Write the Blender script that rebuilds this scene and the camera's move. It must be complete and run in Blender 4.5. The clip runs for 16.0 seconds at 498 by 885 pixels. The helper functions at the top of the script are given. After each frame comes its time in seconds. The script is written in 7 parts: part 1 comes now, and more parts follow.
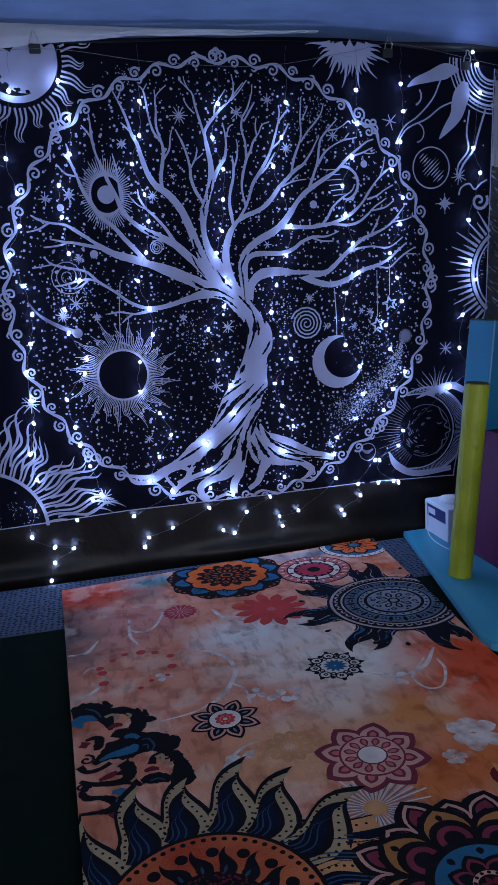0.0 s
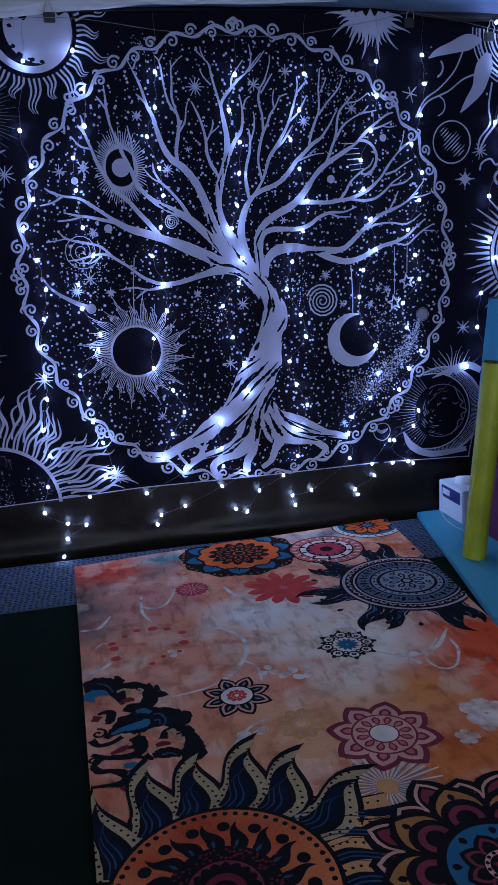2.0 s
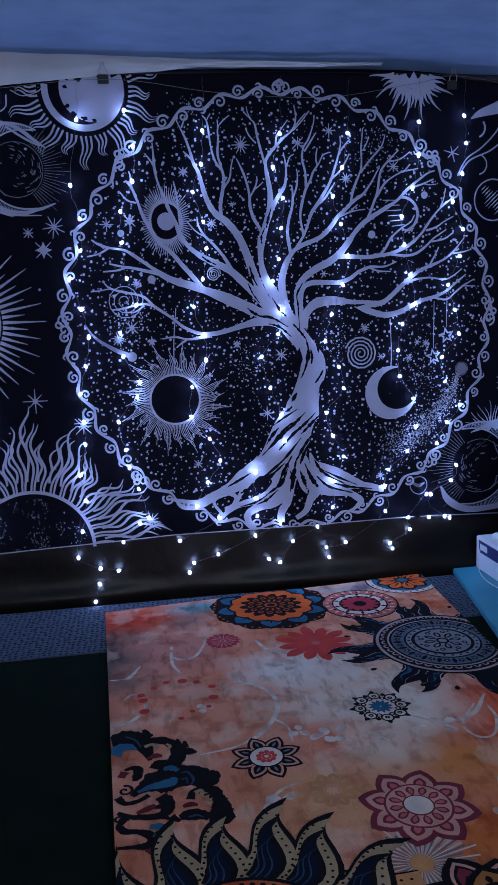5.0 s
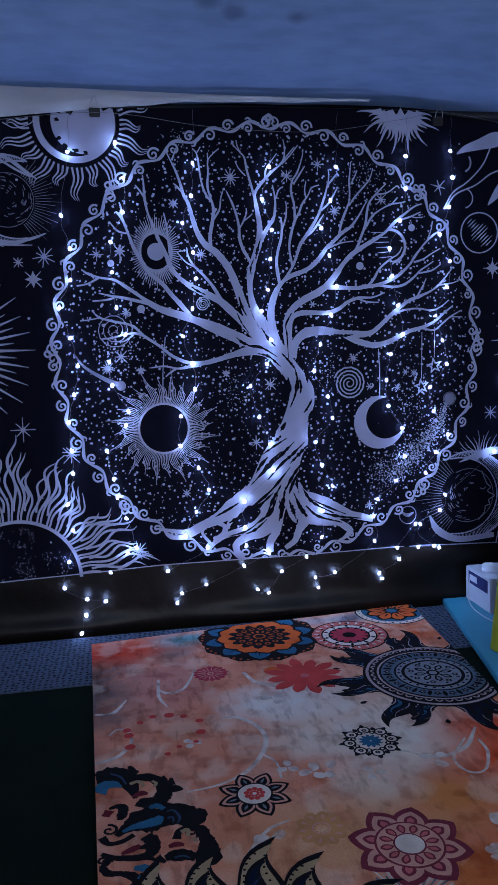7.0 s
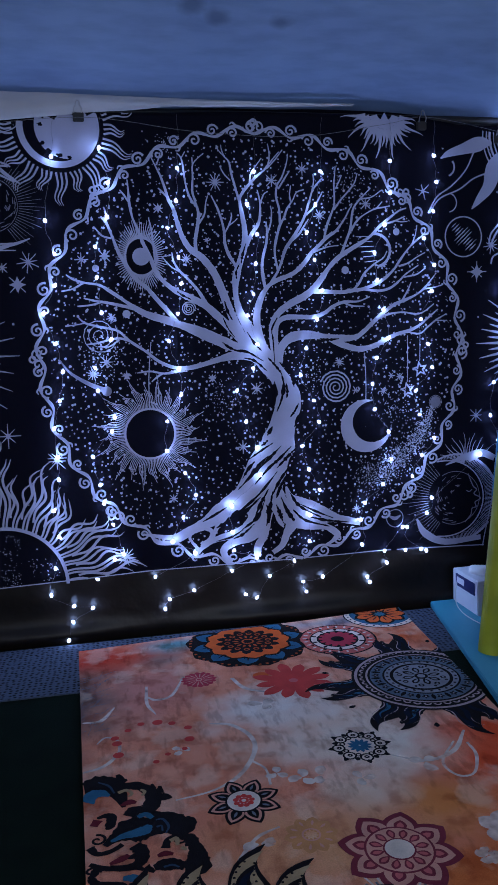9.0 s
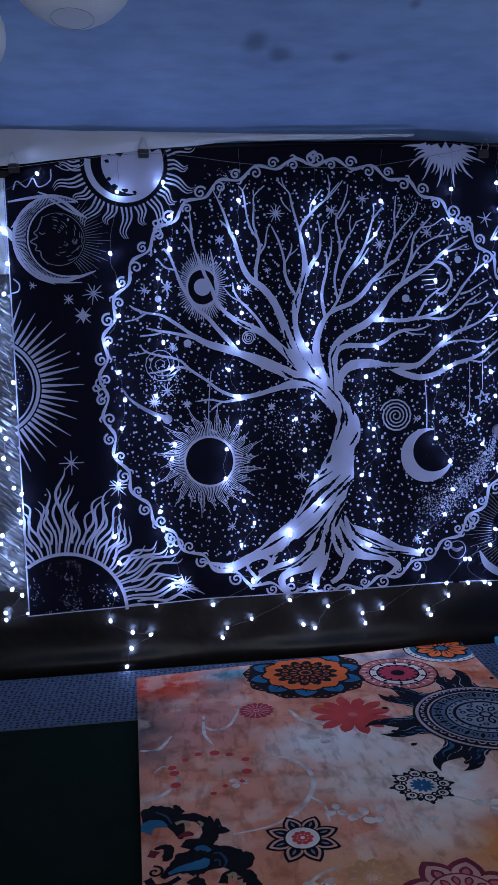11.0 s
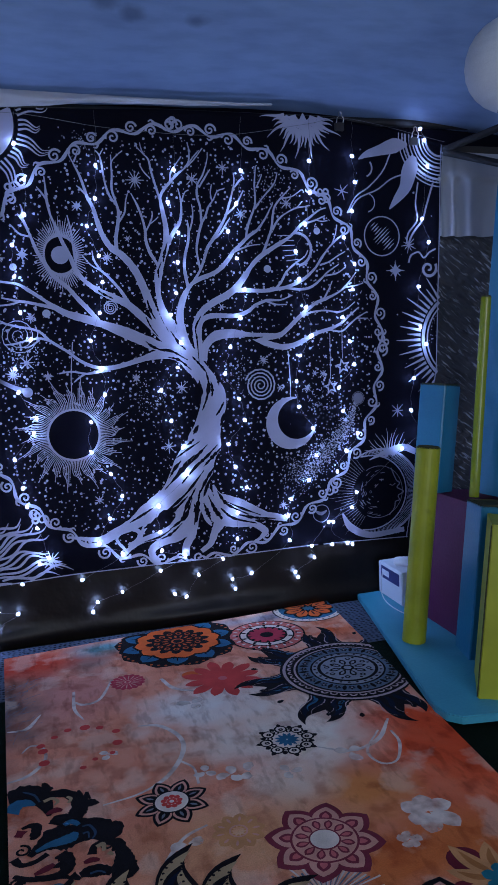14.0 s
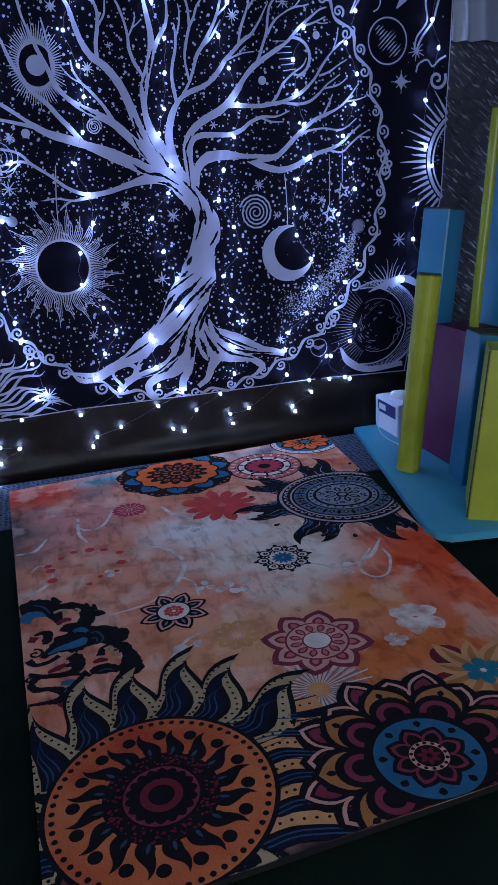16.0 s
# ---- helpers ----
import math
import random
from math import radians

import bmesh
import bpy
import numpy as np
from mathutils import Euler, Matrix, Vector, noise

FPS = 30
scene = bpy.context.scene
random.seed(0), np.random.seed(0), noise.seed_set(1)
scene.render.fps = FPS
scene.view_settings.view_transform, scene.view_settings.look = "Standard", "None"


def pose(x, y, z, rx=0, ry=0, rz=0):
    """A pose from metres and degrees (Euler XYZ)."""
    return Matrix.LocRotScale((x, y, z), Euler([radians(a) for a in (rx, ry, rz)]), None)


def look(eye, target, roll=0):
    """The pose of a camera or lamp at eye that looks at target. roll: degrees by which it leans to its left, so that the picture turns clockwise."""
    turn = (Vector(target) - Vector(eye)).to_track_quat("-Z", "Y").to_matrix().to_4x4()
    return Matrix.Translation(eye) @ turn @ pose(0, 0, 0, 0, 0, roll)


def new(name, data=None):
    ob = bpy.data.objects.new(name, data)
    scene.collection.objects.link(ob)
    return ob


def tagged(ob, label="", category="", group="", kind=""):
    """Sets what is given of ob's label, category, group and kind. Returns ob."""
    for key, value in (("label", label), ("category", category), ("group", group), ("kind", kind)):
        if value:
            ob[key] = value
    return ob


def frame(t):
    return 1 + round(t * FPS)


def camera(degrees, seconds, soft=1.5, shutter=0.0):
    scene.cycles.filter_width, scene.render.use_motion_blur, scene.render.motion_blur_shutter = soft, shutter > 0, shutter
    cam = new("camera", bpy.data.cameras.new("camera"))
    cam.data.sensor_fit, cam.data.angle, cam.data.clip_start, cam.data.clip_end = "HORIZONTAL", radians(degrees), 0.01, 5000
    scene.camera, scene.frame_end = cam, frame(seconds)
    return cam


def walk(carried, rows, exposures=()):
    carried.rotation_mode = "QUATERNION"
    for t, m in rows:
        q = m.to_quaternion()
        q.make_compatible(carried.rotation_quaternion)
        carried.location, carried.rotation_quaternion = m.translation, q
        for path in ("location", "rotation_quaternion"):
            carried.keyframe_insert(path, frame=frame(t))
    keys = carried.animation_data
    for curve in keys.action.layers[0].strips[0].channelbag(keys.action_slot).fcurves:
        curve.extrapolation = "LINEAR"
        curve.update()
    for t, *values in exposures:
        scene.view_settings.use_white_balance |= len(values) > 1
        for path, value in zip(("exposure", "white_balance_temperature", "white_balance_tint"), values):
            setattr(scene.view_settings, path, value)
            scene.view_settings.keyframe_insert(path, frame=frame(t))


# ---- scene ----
cam = camera(37.6, 16.0, soft=1.5)
PATH = [
    (0, (-0.49, -2.474, 0.902), (-0.085, -0.55, 0.534), -3.6),
    (0.5, (-0.483, -2.458, 0.892), (-0.063, -0.544, 0.492), -3.9),
    (1, (-0.48, -2.447, 0.888), (-0.063, -0.537, 0.468), -3.7),
    (1.5, (-0.487, -2.451, 0.892), (-0.094, -0.536, 0.467), -3.4),
    (2, (-0.493, -2.459, 0.889), (-0.125, -0.538, 0.473), -3.2),
    (2.5, (-0.492, -2.461, 0.89), (-0.142, -0.535, 0.478), -3.2),
    (3, (-0.493, -2.459, 0.893), (-0.158, -0.53, 0.487), -3.2),
    (3.5, (-0.498, -2.456, 0.897), (-0.175, -0.519, 0.516), -3.1),
    (4, (-0.5, -2.457, 0.903), (-0.189, -0.513, 0.553), -2.7),
    (6.5, (-0.503, -2.439, 0.924), (-0.222, -0.473, 0.685), -1.7),
    (7, (-0.499, -2.444, 0.919), (-0.176, -0.483, 0.694), -1.8),
    (7.5, (-0.496, -2.451, 0.923), (-0.125, -0.499, 0.695), -1.9),
    (8, (-0.493, -2.447, 0.92), (-0.12, -0.495, 0.69), -2.1),
    (10.3, (-0.503, -2.434, 0.928), (-0.219, -0.461, 0.759), -2.4),
    (10.5, (-0.503, -2.433, 0.928), (-0.239, -0.457, 0.769), -2.5),
    (11, (-0.508, -2.438, 0.927), (-0.296, -0.454, 0.789), -2.1),
    (11.5, (-0.52, -2.439, 0.93), (-0.345, -0.451, 0.803), -1.6),
    (12, (-0.52, -2.439, 0.929), (-0.354, -0.449, 0.806), -1.1),
    (12.5, (-0.515, -2.436, 0.933), (-0.327, -0.449, 0.81), -1.0),
    (13, (-0.51, -2.435, 0.931), (-0.246, -0.456, 0.811), -1.5),
    (13.5, (-0.486, -2.444, 0.934), (-0.087, -0.49, 0.786), -2.1),
    (14, (-0.469, -2.45, 0.929), (0.062, -0.536, 0.695), -2.7),
    (14.5, (-0.463, -2.445, 0.912), (0.06, -0.555, 0.518), -3.5),
    (15, (-0.47, -2.439, 0.89), (0.024, -0.571, 0.372), -3.6),
    (15.5, (-0.468, -2.442, 0.882), (0.019, -0.589, 0.307), -3.5),
    (16, (-0.458, -2.446, 0.871), (0.028, -0.611, 0.24), -3.5),
]
walk(cam, [(t, look(eye, target, roll)) for t, eye, target, roll in PATH], [(0, 0.70), (4, 0.66), (7, 0.66), (13, 0.66), (14.5, 0.74), (16, 0.82)])
SKY, LED, DOOR = 1.7, 72.0, 20.0

# ---------------------------------------------------------------- light
world = bpy.data.worlds.new("dusk")
scene.world = world
world.use_nodes = True
wn = world.node_tree.nodes
wl = world.node_tree.links
sky = wn.new("ShaderNodeTexSky")
sky.sky_type = "NISHITA"
sky.sun_disc = False
sky.sun_elevation = radians(-1.0)
sky.sun_rotation = radians(0.0)
wl.new(sky.outputs[0], wn["Background"].inputs["Color"])
wn["Background"].inputs["Strength"].default_value = SKY
# fill lamp added in an assumed, unseen tent front, as dusk light
fill_lamp = bpy.data.lights.new("front_fill", "AREA")
fill_lamp.shape, fill_lamp.size, fill_lamp.size_y = "RECTANGLE", 1.75, 1.75
fill_lamp.energy, fill_lamp.color = DOOR, (0.58, 0.73, 1.0)
new("front_fill", fill_lamp).matrix_world = look((0, -3.66, 0.95), (0, 0, 0.80))


# ---------------------------------------------------------------- materials
def nodes_of(name, rough=0.8, metal=0.0):
    m = bpy.data.materials.new(name)
    m.use_nodes = True
    nt = m.node_tree
    bsdf = nt.nodes["Principled BSDF"]
    bsdf.inputs["Roughness"].default_value = rough
    bsdf.inputs["Metallic"].default_value = metal
    return m, nt, bsdf


def link_noise(nt, coord, scale, detail=4.0, stretch=(1, 1, 1)):
    mp = nt.nodes.new("ShaderNodeMapping")
    mp.inputs["Scale"].default_value = stretch
    nt.links.new(coord, mp.inputs["Vector"])
    n = nt.nodes.new("ShaderNodeTexNoise")
    n.inputs["Scale"].default_value = scale
    n.inputs["Detail"].default_value = detail
    nt.links.new(mp.outputs[0], n.inputs["Vector"])
    return n.outputs["Fac"]


def ramp(nt, fac, stops):
    r = nt.nodes.new("ShaderNodeValToRGB")
    e = r.color_ramp.elements
    while len(e) < len(stops):
        e.new(0.5)
    for el, (p, c) in zip(e, stops):
        el.position, el.color = p, (*c, 1)
    nt.links.new(fac, r.inputs[0])
    return r.outputs[0]


def mix(nt, fac, a, b, mode="MIX"):
    m = nt.nodes.new("ShaderNodeMix")
    m.data_type, m.blend_type = "RGBA", mode
    for sock, v in ((m.inputs[0], fac), (m.inputs[6], a), (m.inputs[7], b)):
        if isinstance(v, (int, float)):
            sock.default_value = v
        elif isinstance(v, tuple):
            sock.default_value = (*v, 1)
        else:
            nt.links.new(v, sock)
    return m.outputs[2]


def bump(nt, bsdf, height, strength, distance=0.002):
    b = nt.nodes.new("ShaderNodeBump")
    b.inputs["Strength"].default_value = strength
    b.inputs["Distance"].default_value = distance
    nt.links.new(height, b.inputs["Height"])
    nt.links.new(b.outputs[0], bsdf.inputs["Normal"])


def cloth(name, dark, light, big=3.0, fine=260.0, rough=0.85, relief=0.35, metal=0.0, stretch=(1, 1, 1), gloss=0.5):
    """A surface that varies at two scales, with fine relief."""
    m, nt, bsdf = nodes_of(name, rough, metal)
    co = nt.nodes.new("ShaderNodeTexCoord").outputs["Object"]
    a = ramp(nt, link_noise(nt, co, big, 5.0, stretch), [(0.3, dark), (0.7, light)])
    f = link_noise(nt, co, fine, 2.0)
    nt.links.new(mix(nt, 0.35, a, ramp(nt, f, [(0.3, dark), (0.75, light)])), bsdf.inputs["Base Color"])
    bump(nt, bsdf, f, relief)
    bsdf.inputs["Specular IOR Level"].default_value = gloss
    return m


BLACK_CLOTH = cloth("black_cloth", (0.0035, 0.0035, 0.008), (0.007, 0.007, 0.014), 2.5, 700, 0.95, 0.2, gloss=0.06)
WHITE_INK = cloth("white_ink", (0.33, 0.34, 0.47), (0.45, 0.46, 0.61), 9.0, 500, 0.9, 0.2, gloss=0.06)
GREY_INK = cloth("grey_ink", (0.13, 0.13, 0.18), (0.26, 0.26, 0.34), 9.0, 500, 0.9, 0.2, gloss=0.06)
ROOF, nt, bsdf = nodes_of("roof_canvas", 0.7)
co = nt.nodes.new("ShaderNodeTexCoord").outputs["Object"]
tone = ramp(nt, link_noise(nt, co, 1.7, 6.0), [(0.3, (0.17, 0.22, 0.36)), (0.7, (0.24, 0.30, 0.45))])
tone = mix(nt, 0.25, tone, ramp(nt, link_noise(nt, co, 8.0, 8.0, (1, 3, 1)), [(0.35, (0.12, 0.155, 0.26)), (0.6, (0.26, 0.32, 0.47))]))
for sx, sy, rx, ry in ((-0.231, -0.37, 0.045, 0.05), (-0.155, -0.341, 0.05, 0.04), (0.028, -0.326, 0.05, 0.03), (0.179, -0.511, 0.025, 0.03)):
    mp = nt.nodes.new("ShaderNodeMapping")
    mp.inputs["Location"].default_value = (-sx / rx, -sy / ry, 0)
    mp.inputs["Scale"].default_value = (1 / rx, 1 / ry, 0)
    nt.links.new(co, mp.inputs["Vector"])
    ln = nt.nodes.new("ShaderNodeVectorMath")
    ln.operation = "LENGTH"
    nt.links.new(mp.outputs[0], ln.inputs[0])
    ad = nt.nodes.new("ShaderNodeMath")
    ad.operation = "MULTIPLY_ADD"
    nt.links.new(link_noise(nt, co, 14.0, 4.0), ad.inputs[0])
    ad.inputs[1].default_value = 1.2
    nt.links.new(ln.outputs["Value"], ad.inputs[2])
    mr = nt.nodes.new("ShaderNodeMapRange")
    nt.links.new(ad.outputs[0], mr.inputs["Value"])
    mr.inputs["From Min"].default_value = 1.6
    mr.inputs["From Max"].default_value = 0.9
    mr.inputs["To Max"].default_value = 0.55
    tone = mix(nt, mr.outputs["Result"], tone, (0.07, 0.09, 0.15))
nt.links.new(tone, bsdf.inputs["Base Color"])
bump(nt, bsdf, link_noise(nt, co, 5.0, 5.0), 0.4, 0.02)
# thin canvas: part of the dusk sky's light comes through it
thru = nt.nodes.new("ShaderNodeBsdfTranslucent")
nt.links.new(mix(nt, 1.0, tone, (2.2, 2.35, 2.2), "MULTIPLY"), thru.inputs["Color"])
both = nt.nodes.new("ShaderNodeMixShader")
both.inputs[0].default_value = 0.4
nt.links.new(bsdf.outputs[0], both.inputs[1])
nt.links.new(thru.outputs[0], both.inputs[2])
nt.links.new(both.outputs[0], nt.nodes["Material Output"].inputs["Surface"])
CURTAIN = cloth("white_canvas", (0.40, 0.41, 0.45), (0.54, 0.55, 0.60), 4.0, 350, 0.8, 0.3)
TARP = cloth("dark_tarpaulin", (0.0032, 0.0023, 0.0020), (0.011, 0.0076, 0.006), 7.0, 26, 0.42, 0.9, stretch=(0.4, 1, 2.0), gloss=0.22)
GRASS_MAT = cloth("green_felt", (0.0025, 0.0065, 0.0040), (0.0055, 0.0130, 0.0075), 12.0, 500, 0.95, 0.9, gloss=0.06)
BACKING = cloth("rug_edge", (0.006, 0.006, 0.006), (0.014, 0.013, 0.012), 20, 500, 0.9, 0.4, gloss=0.06)
STEEL = cloth("steel", (0.4, 0.4, 0.42), (0.6, 0.6, 0.62), 20, 200, 0.3, 0.1, 1.0)
BLACK_STEEL = cloth("black_painted_steel", (0.008, 0.008, 0.009), (0.016, 0.016, 0.018), 8, 200, 0.5, 0.2)
WIRE = cloth("silver_wire", (0.10, 0.10, 0.12), (0.20, 0.20, 0.23), 50, 400, 0.45, 0.1, 0.6)
PAPER = cloth("white_paper", (0.56, 0.56, 0.58), (0.72, 0.72, 0.73), 4, 300, 0.9, 0.3)
TEAL = cloth("teal_paint", (0.010, 0.16, 0.30), (0.016, 0.22, 0.37), 5, 140, 0.36, 0.3)
TEAL_BOARD = cloth("teal_board_paint", (0.03, 0.26, 0.36), (0.06, 0.34, 0.45), 4, 140, 0.5, 0.3)
LIME, nt, bsdf = nodes_of("scuffed_lime_paint", 0.5)
co = nt.nodes.new("ShaderNodeTexCoord").outputs["Object"]
tone = ramp(nt, link_noise(nt, co, 9.0), [(0.3, (0.25, 0.28, 0.008)), (0.7, (0.38, 0.41, 0.018))])
tone = mix(nt, ramp(nt, link_noise(nt, co, 13.0, 8.0), [(0.62, (0, 0, 0)), (0.78, (0.7, 0.7, 0.7))]), tone, (0.06, 0.065, 0.012))
nt.links.new(tone, bsdf.inputs["Base Color"])
bump(nt, bsdf, link_noise(nt, co, 60.0, 4.0), 0.3)
GLOSS_LIME = cloth("glossy_lime_plastic", (0.20, 0.26, 0.010), (0.30, 0.36, 0.02), 12, 90, 0.18, 0.15)
PLUM = cloth("plum_paint", (0.085, 0.010, 0.050), (0.120, 0.016, 0.070), 8, 120, 0.6, 0.5, gloss=0.2)
BOX_WHITE = cloth("white_cardboard", (0.62, 0.64, 0.70), (0.74, 0.75, 0.80), 9, 300, 0.7, 0.2)
BOX_BLUE = cloth("navy_print", (0.012, 0.016, 0.10), (0.02, 0.03, 0.16), 15, 300, 0.6, 0.2)
TISSUE = cloth("tissue", (0.75, 0.75, 0.78), (0.85, 0.85, 0.87), 20, 300, 0.95, 0.4)
TINSEL = cloth("silver_tinsel", (0.55, 0.56, 0.6), (0.8, 0.8, 0.84), 60, 400, 0.22, 0.6, 1.0)

# clear plastic sheet with creases, over a dark outside
PVC, nt, bsdf = nodes_of("creased_clear_plastic", 0.26)
co = nt.nodes.new("ShaderNodeTexCoord").outputs["Object"]
rot = nt.nodes.new("ShaderNodeMapping")
rot.inputs["Rotation"].default_value = (0, radians(-38), 0)
nt.links.new(co, rot.inputs["Vector"])
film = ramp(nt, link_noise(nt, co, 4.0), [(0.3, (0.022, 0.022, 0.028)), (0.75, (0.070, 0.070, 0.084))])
# pale streaks in the base colour stand in for reflections on the creases
crease_glint = ramp(nt, link_noise(nt, rot.outputs[0], 20.0, 10.0, (0.8, 1, 5.0)), [(0.57, (0, 0, 0)), (0.69, (1, 1, 1))])
# limits the painted reflections to patches of the sheet
patchy = ramp(nt, link_noise(nt, co, 3.0, 3.0), [(0.38, (0.1, 0.1, 0.1)), (0.62, (1, 1, 1))])
nt.links.new(mix(nt, mix(nt, 1.0, crease_glint, patchy, "MULTIPLY"), film, (0.62, 0.64, 0.72)), bsdf.inputs["Base Color"])
bump(nt, bsdf, link_noise(nt, rot.outputs[0], 22.0, 6.0, (0.6, 1, 3.0)), 1.0, 0.012)
bsdf.inputs["Specular IOR Level"].default_value = 1.0

# knitted mesh mat
MESH_MAT, nt, bsdf = nodes_of("blue_grey_mesh", 0.9)
bsdf.inputs["Specular IOR Level"].default_value = 0.1
co = nt.nodes.new("ShaderNodeTexCoord").outputs["Object"]
v = nt.nodes.new("ShaderNodeTexVoronoi")
v.inputs["Scale"].default_value = 62.0
v.inputs["Randomness"].default_value = 0.45
nt.links.new(co, v.inputs["Vector"])
nt.links.new(ramp(nt, v.outputs["Distance"], [(0.16, (0.006, 0.007, 0.011)), (0.42, (0.068, 0.085, 0.125))]), bsdf.inputs["Base Color"])
bump(nt, bsdf, v.outputs["Distance"], 0.9, 0.004)

GLOW = bpy.data.materials.new("led_glow")
GLOW.use_nodes = True
nt = GLOW.node_tree
nt.nodes.clear()
em = nt.nodes.new("ShaderNodeEmission")
em.inputs["Color"].default_value = (0.34, 0.50, 1.0, 1)
em.inputs["Strength"].default_value = LED
nt.links.new(em.outputs[0], nt.nodes.new("ShaderNodeOutputMaterial").inputs["Surface"])

# printed pile of the rug: washes of cream, peach, orange and red
RUG_WASH, nt, bsdf = nodes_of("rug_print", 0.9)
bsdf.inputs["Specular IOR Level"].default_value = 0.06
co = nt.nodes.new("ShaderNodeTexCoord").outputs["Object"]
xyz = nt.nodes.new("ShaderNodeSeparateXYZ")
nt.links.new(co, xyz.inputs[0])


def wash_blob(cx, cy, rx, ry, soft=0.5):
    """1 near (cx, cy) on the rug, falling to 0 at the radii, with a ragged edge."""
    mp = nt.nodes.new("ShaderNodeMapping")
    mp.vector_type = "POINT"
    mp.inputs["Location"].default_value = (-cx / rx, -cy / ry, 0)
    mp.inputs["Scale"].default_value = (1 / rx, 1 / ry, 0)
    nt.links.new(co, mp.inputs["Vector"])
    ln = nt.nodes.new("ShaderNodeVectorMath")
    ln.operation = "LENGTH"
    nt.links.new(mp.outputs[0], ln.inputs[0])
    ad = nt.nodes.new("ShaderNodeMath")
    ad.operation = "MULTIPLY_ADD"
    nt.links.new(link_noise(nt, co, 9.0, 6.0), ad.inputs[0])
    ad.inputs[1].default_value = 1.1
    nt.links.new(ln.outputs["Value"], ad.inputs[2])
    mr = nt.nodes.new("ShaderNodeMapRange")
    nt.links.new(ad.outputs[0], mr.inputs["Value"])
    mr.inputs["From Min"].default_value = 1.55
    mr.inputs["From Max"].default_value = 1.55 - soft
    return mr.outputs["Result"]


base = ramp(nt, link_noise(nt, co, 5.0, 7.0), [(0.32, (0.60, 0.19, 0.10)), (0.50, (0.80, 0.30, 0.18)), (0.70, (0.88, 0.46, 0.32))])
WASH_MID = ((0.0, -0.72, 0.36, 0.32, (0.86, 0.60, 0.45)), (0.08, -0.86, 0.28, 0.20, (0.87, 0.76, 0.64)), (-0.12, -0.62, 0.24, 0.15, (0.85, 0.76, 0.67)),
                          (-0.45, -0.42, 0.20, 0.28, (0.66, 0.27, 0.21)), (0.36, -1.08, 0.26, 0.40, (0.84, 0.15, 0.06)),
                          (0.42, -0.95, 0.20, 0.26, (0.76, 0.09, 0.03)), (-0.63, -0.45, 0.13, 0.38, (0.22, 0.13, 0.11)), (-0.40, -0.22, 0.10, 0.10, (0.34, 0.22, 0.18)), (0.15, -1.33, 0.30, 0.16, (0.66, 0.17, 0.05)))
WASH_RIM = (
                          (0.12, -1.12, 0.16, 0.12, (0.74, 0.26, 0.08)), (-0.02, -1.05, 0.12, 0.10, (0.82, 0.62, 0.48)),
                          (-0.15, -1.18, 0.28, 0.16, (0.74, 0.36, 0.18)), (-0.57, -0.15, 0.24, 0.15, (0.58, 0.05, 0.022)),
                          (-0.36, -0.12, 0.14, 0.07, (0.14, 0.30, 0.32)), (0.20, -0.06, 0.4, 0.06, (0.24, 0.22, 0.26)),
                          (0.35, -0.24, 0.15, 0.1, (0.66, 0.12, 0.03)), (-0.35, -1.5, 0.45, 0.2, (0.52, 0.19, 0.06)), (-0.62, -1.62, 0.16, 0.24, (0.012, 0.015, 0.03)), (-0.25, -1.74, 0.5, 0.12, (0.012, 0.015, 0.03)), (0.30, -1.68, 0.34, 0.17, (0.012, 0.012, 0.022)))
for cx, cy, rx, ry, c in WASH_MID + WASH_RIM:
    base = mix(nt, wash_blob(cx, cy, rx, ry, 0.75), base, c)
base = mix(nt, 0.8, base, ramp(nt, link_noise(nt, co, 15.0, 10.0), [(0.36, (0.66, 0.50, 0.45)), (0.46, (0.95, 0.90, 0.87)), (0.60, (1, 1, 1))]), "MULTIPLY")
base = mix(nt, ramp(nt, link_noise(nt, co, 8.0, 12.0), [(0.54, (0, 0, 0)), (0.62, (0.32, 0.32, 0.32))]), base, (0.87, 0.70, 0.54))
fine = link_noise(nt, co, 420.0, 2.0)
base = mix(nt, 0.30, base, ramp(nt, fine, [(0.3, (0.35, 0.3, 0.28)), (0.7, (1, 1, 1))]), "MULTIPLY")
base = mix(nt, 0.5, base, ramp(nt, link_noise(nt, co, 46.0, 10.0, (1, 0.3, 1)), [(0.34, (0.50, 0.40, 0.37)), (0.46, (1, 1, 1))]), "MULTIPLY")
nt.links.new(base, bsdf.inputs["Base Color"])
bump(nt, bsdf, fine, 0.5)


def ink(name, c, vary=0.35):
    return cloth("ink_" + name, tuple(v * (1 - vary) for v in c), c, 22.0, 420, 0.92, 0.4, gloss=0.06)


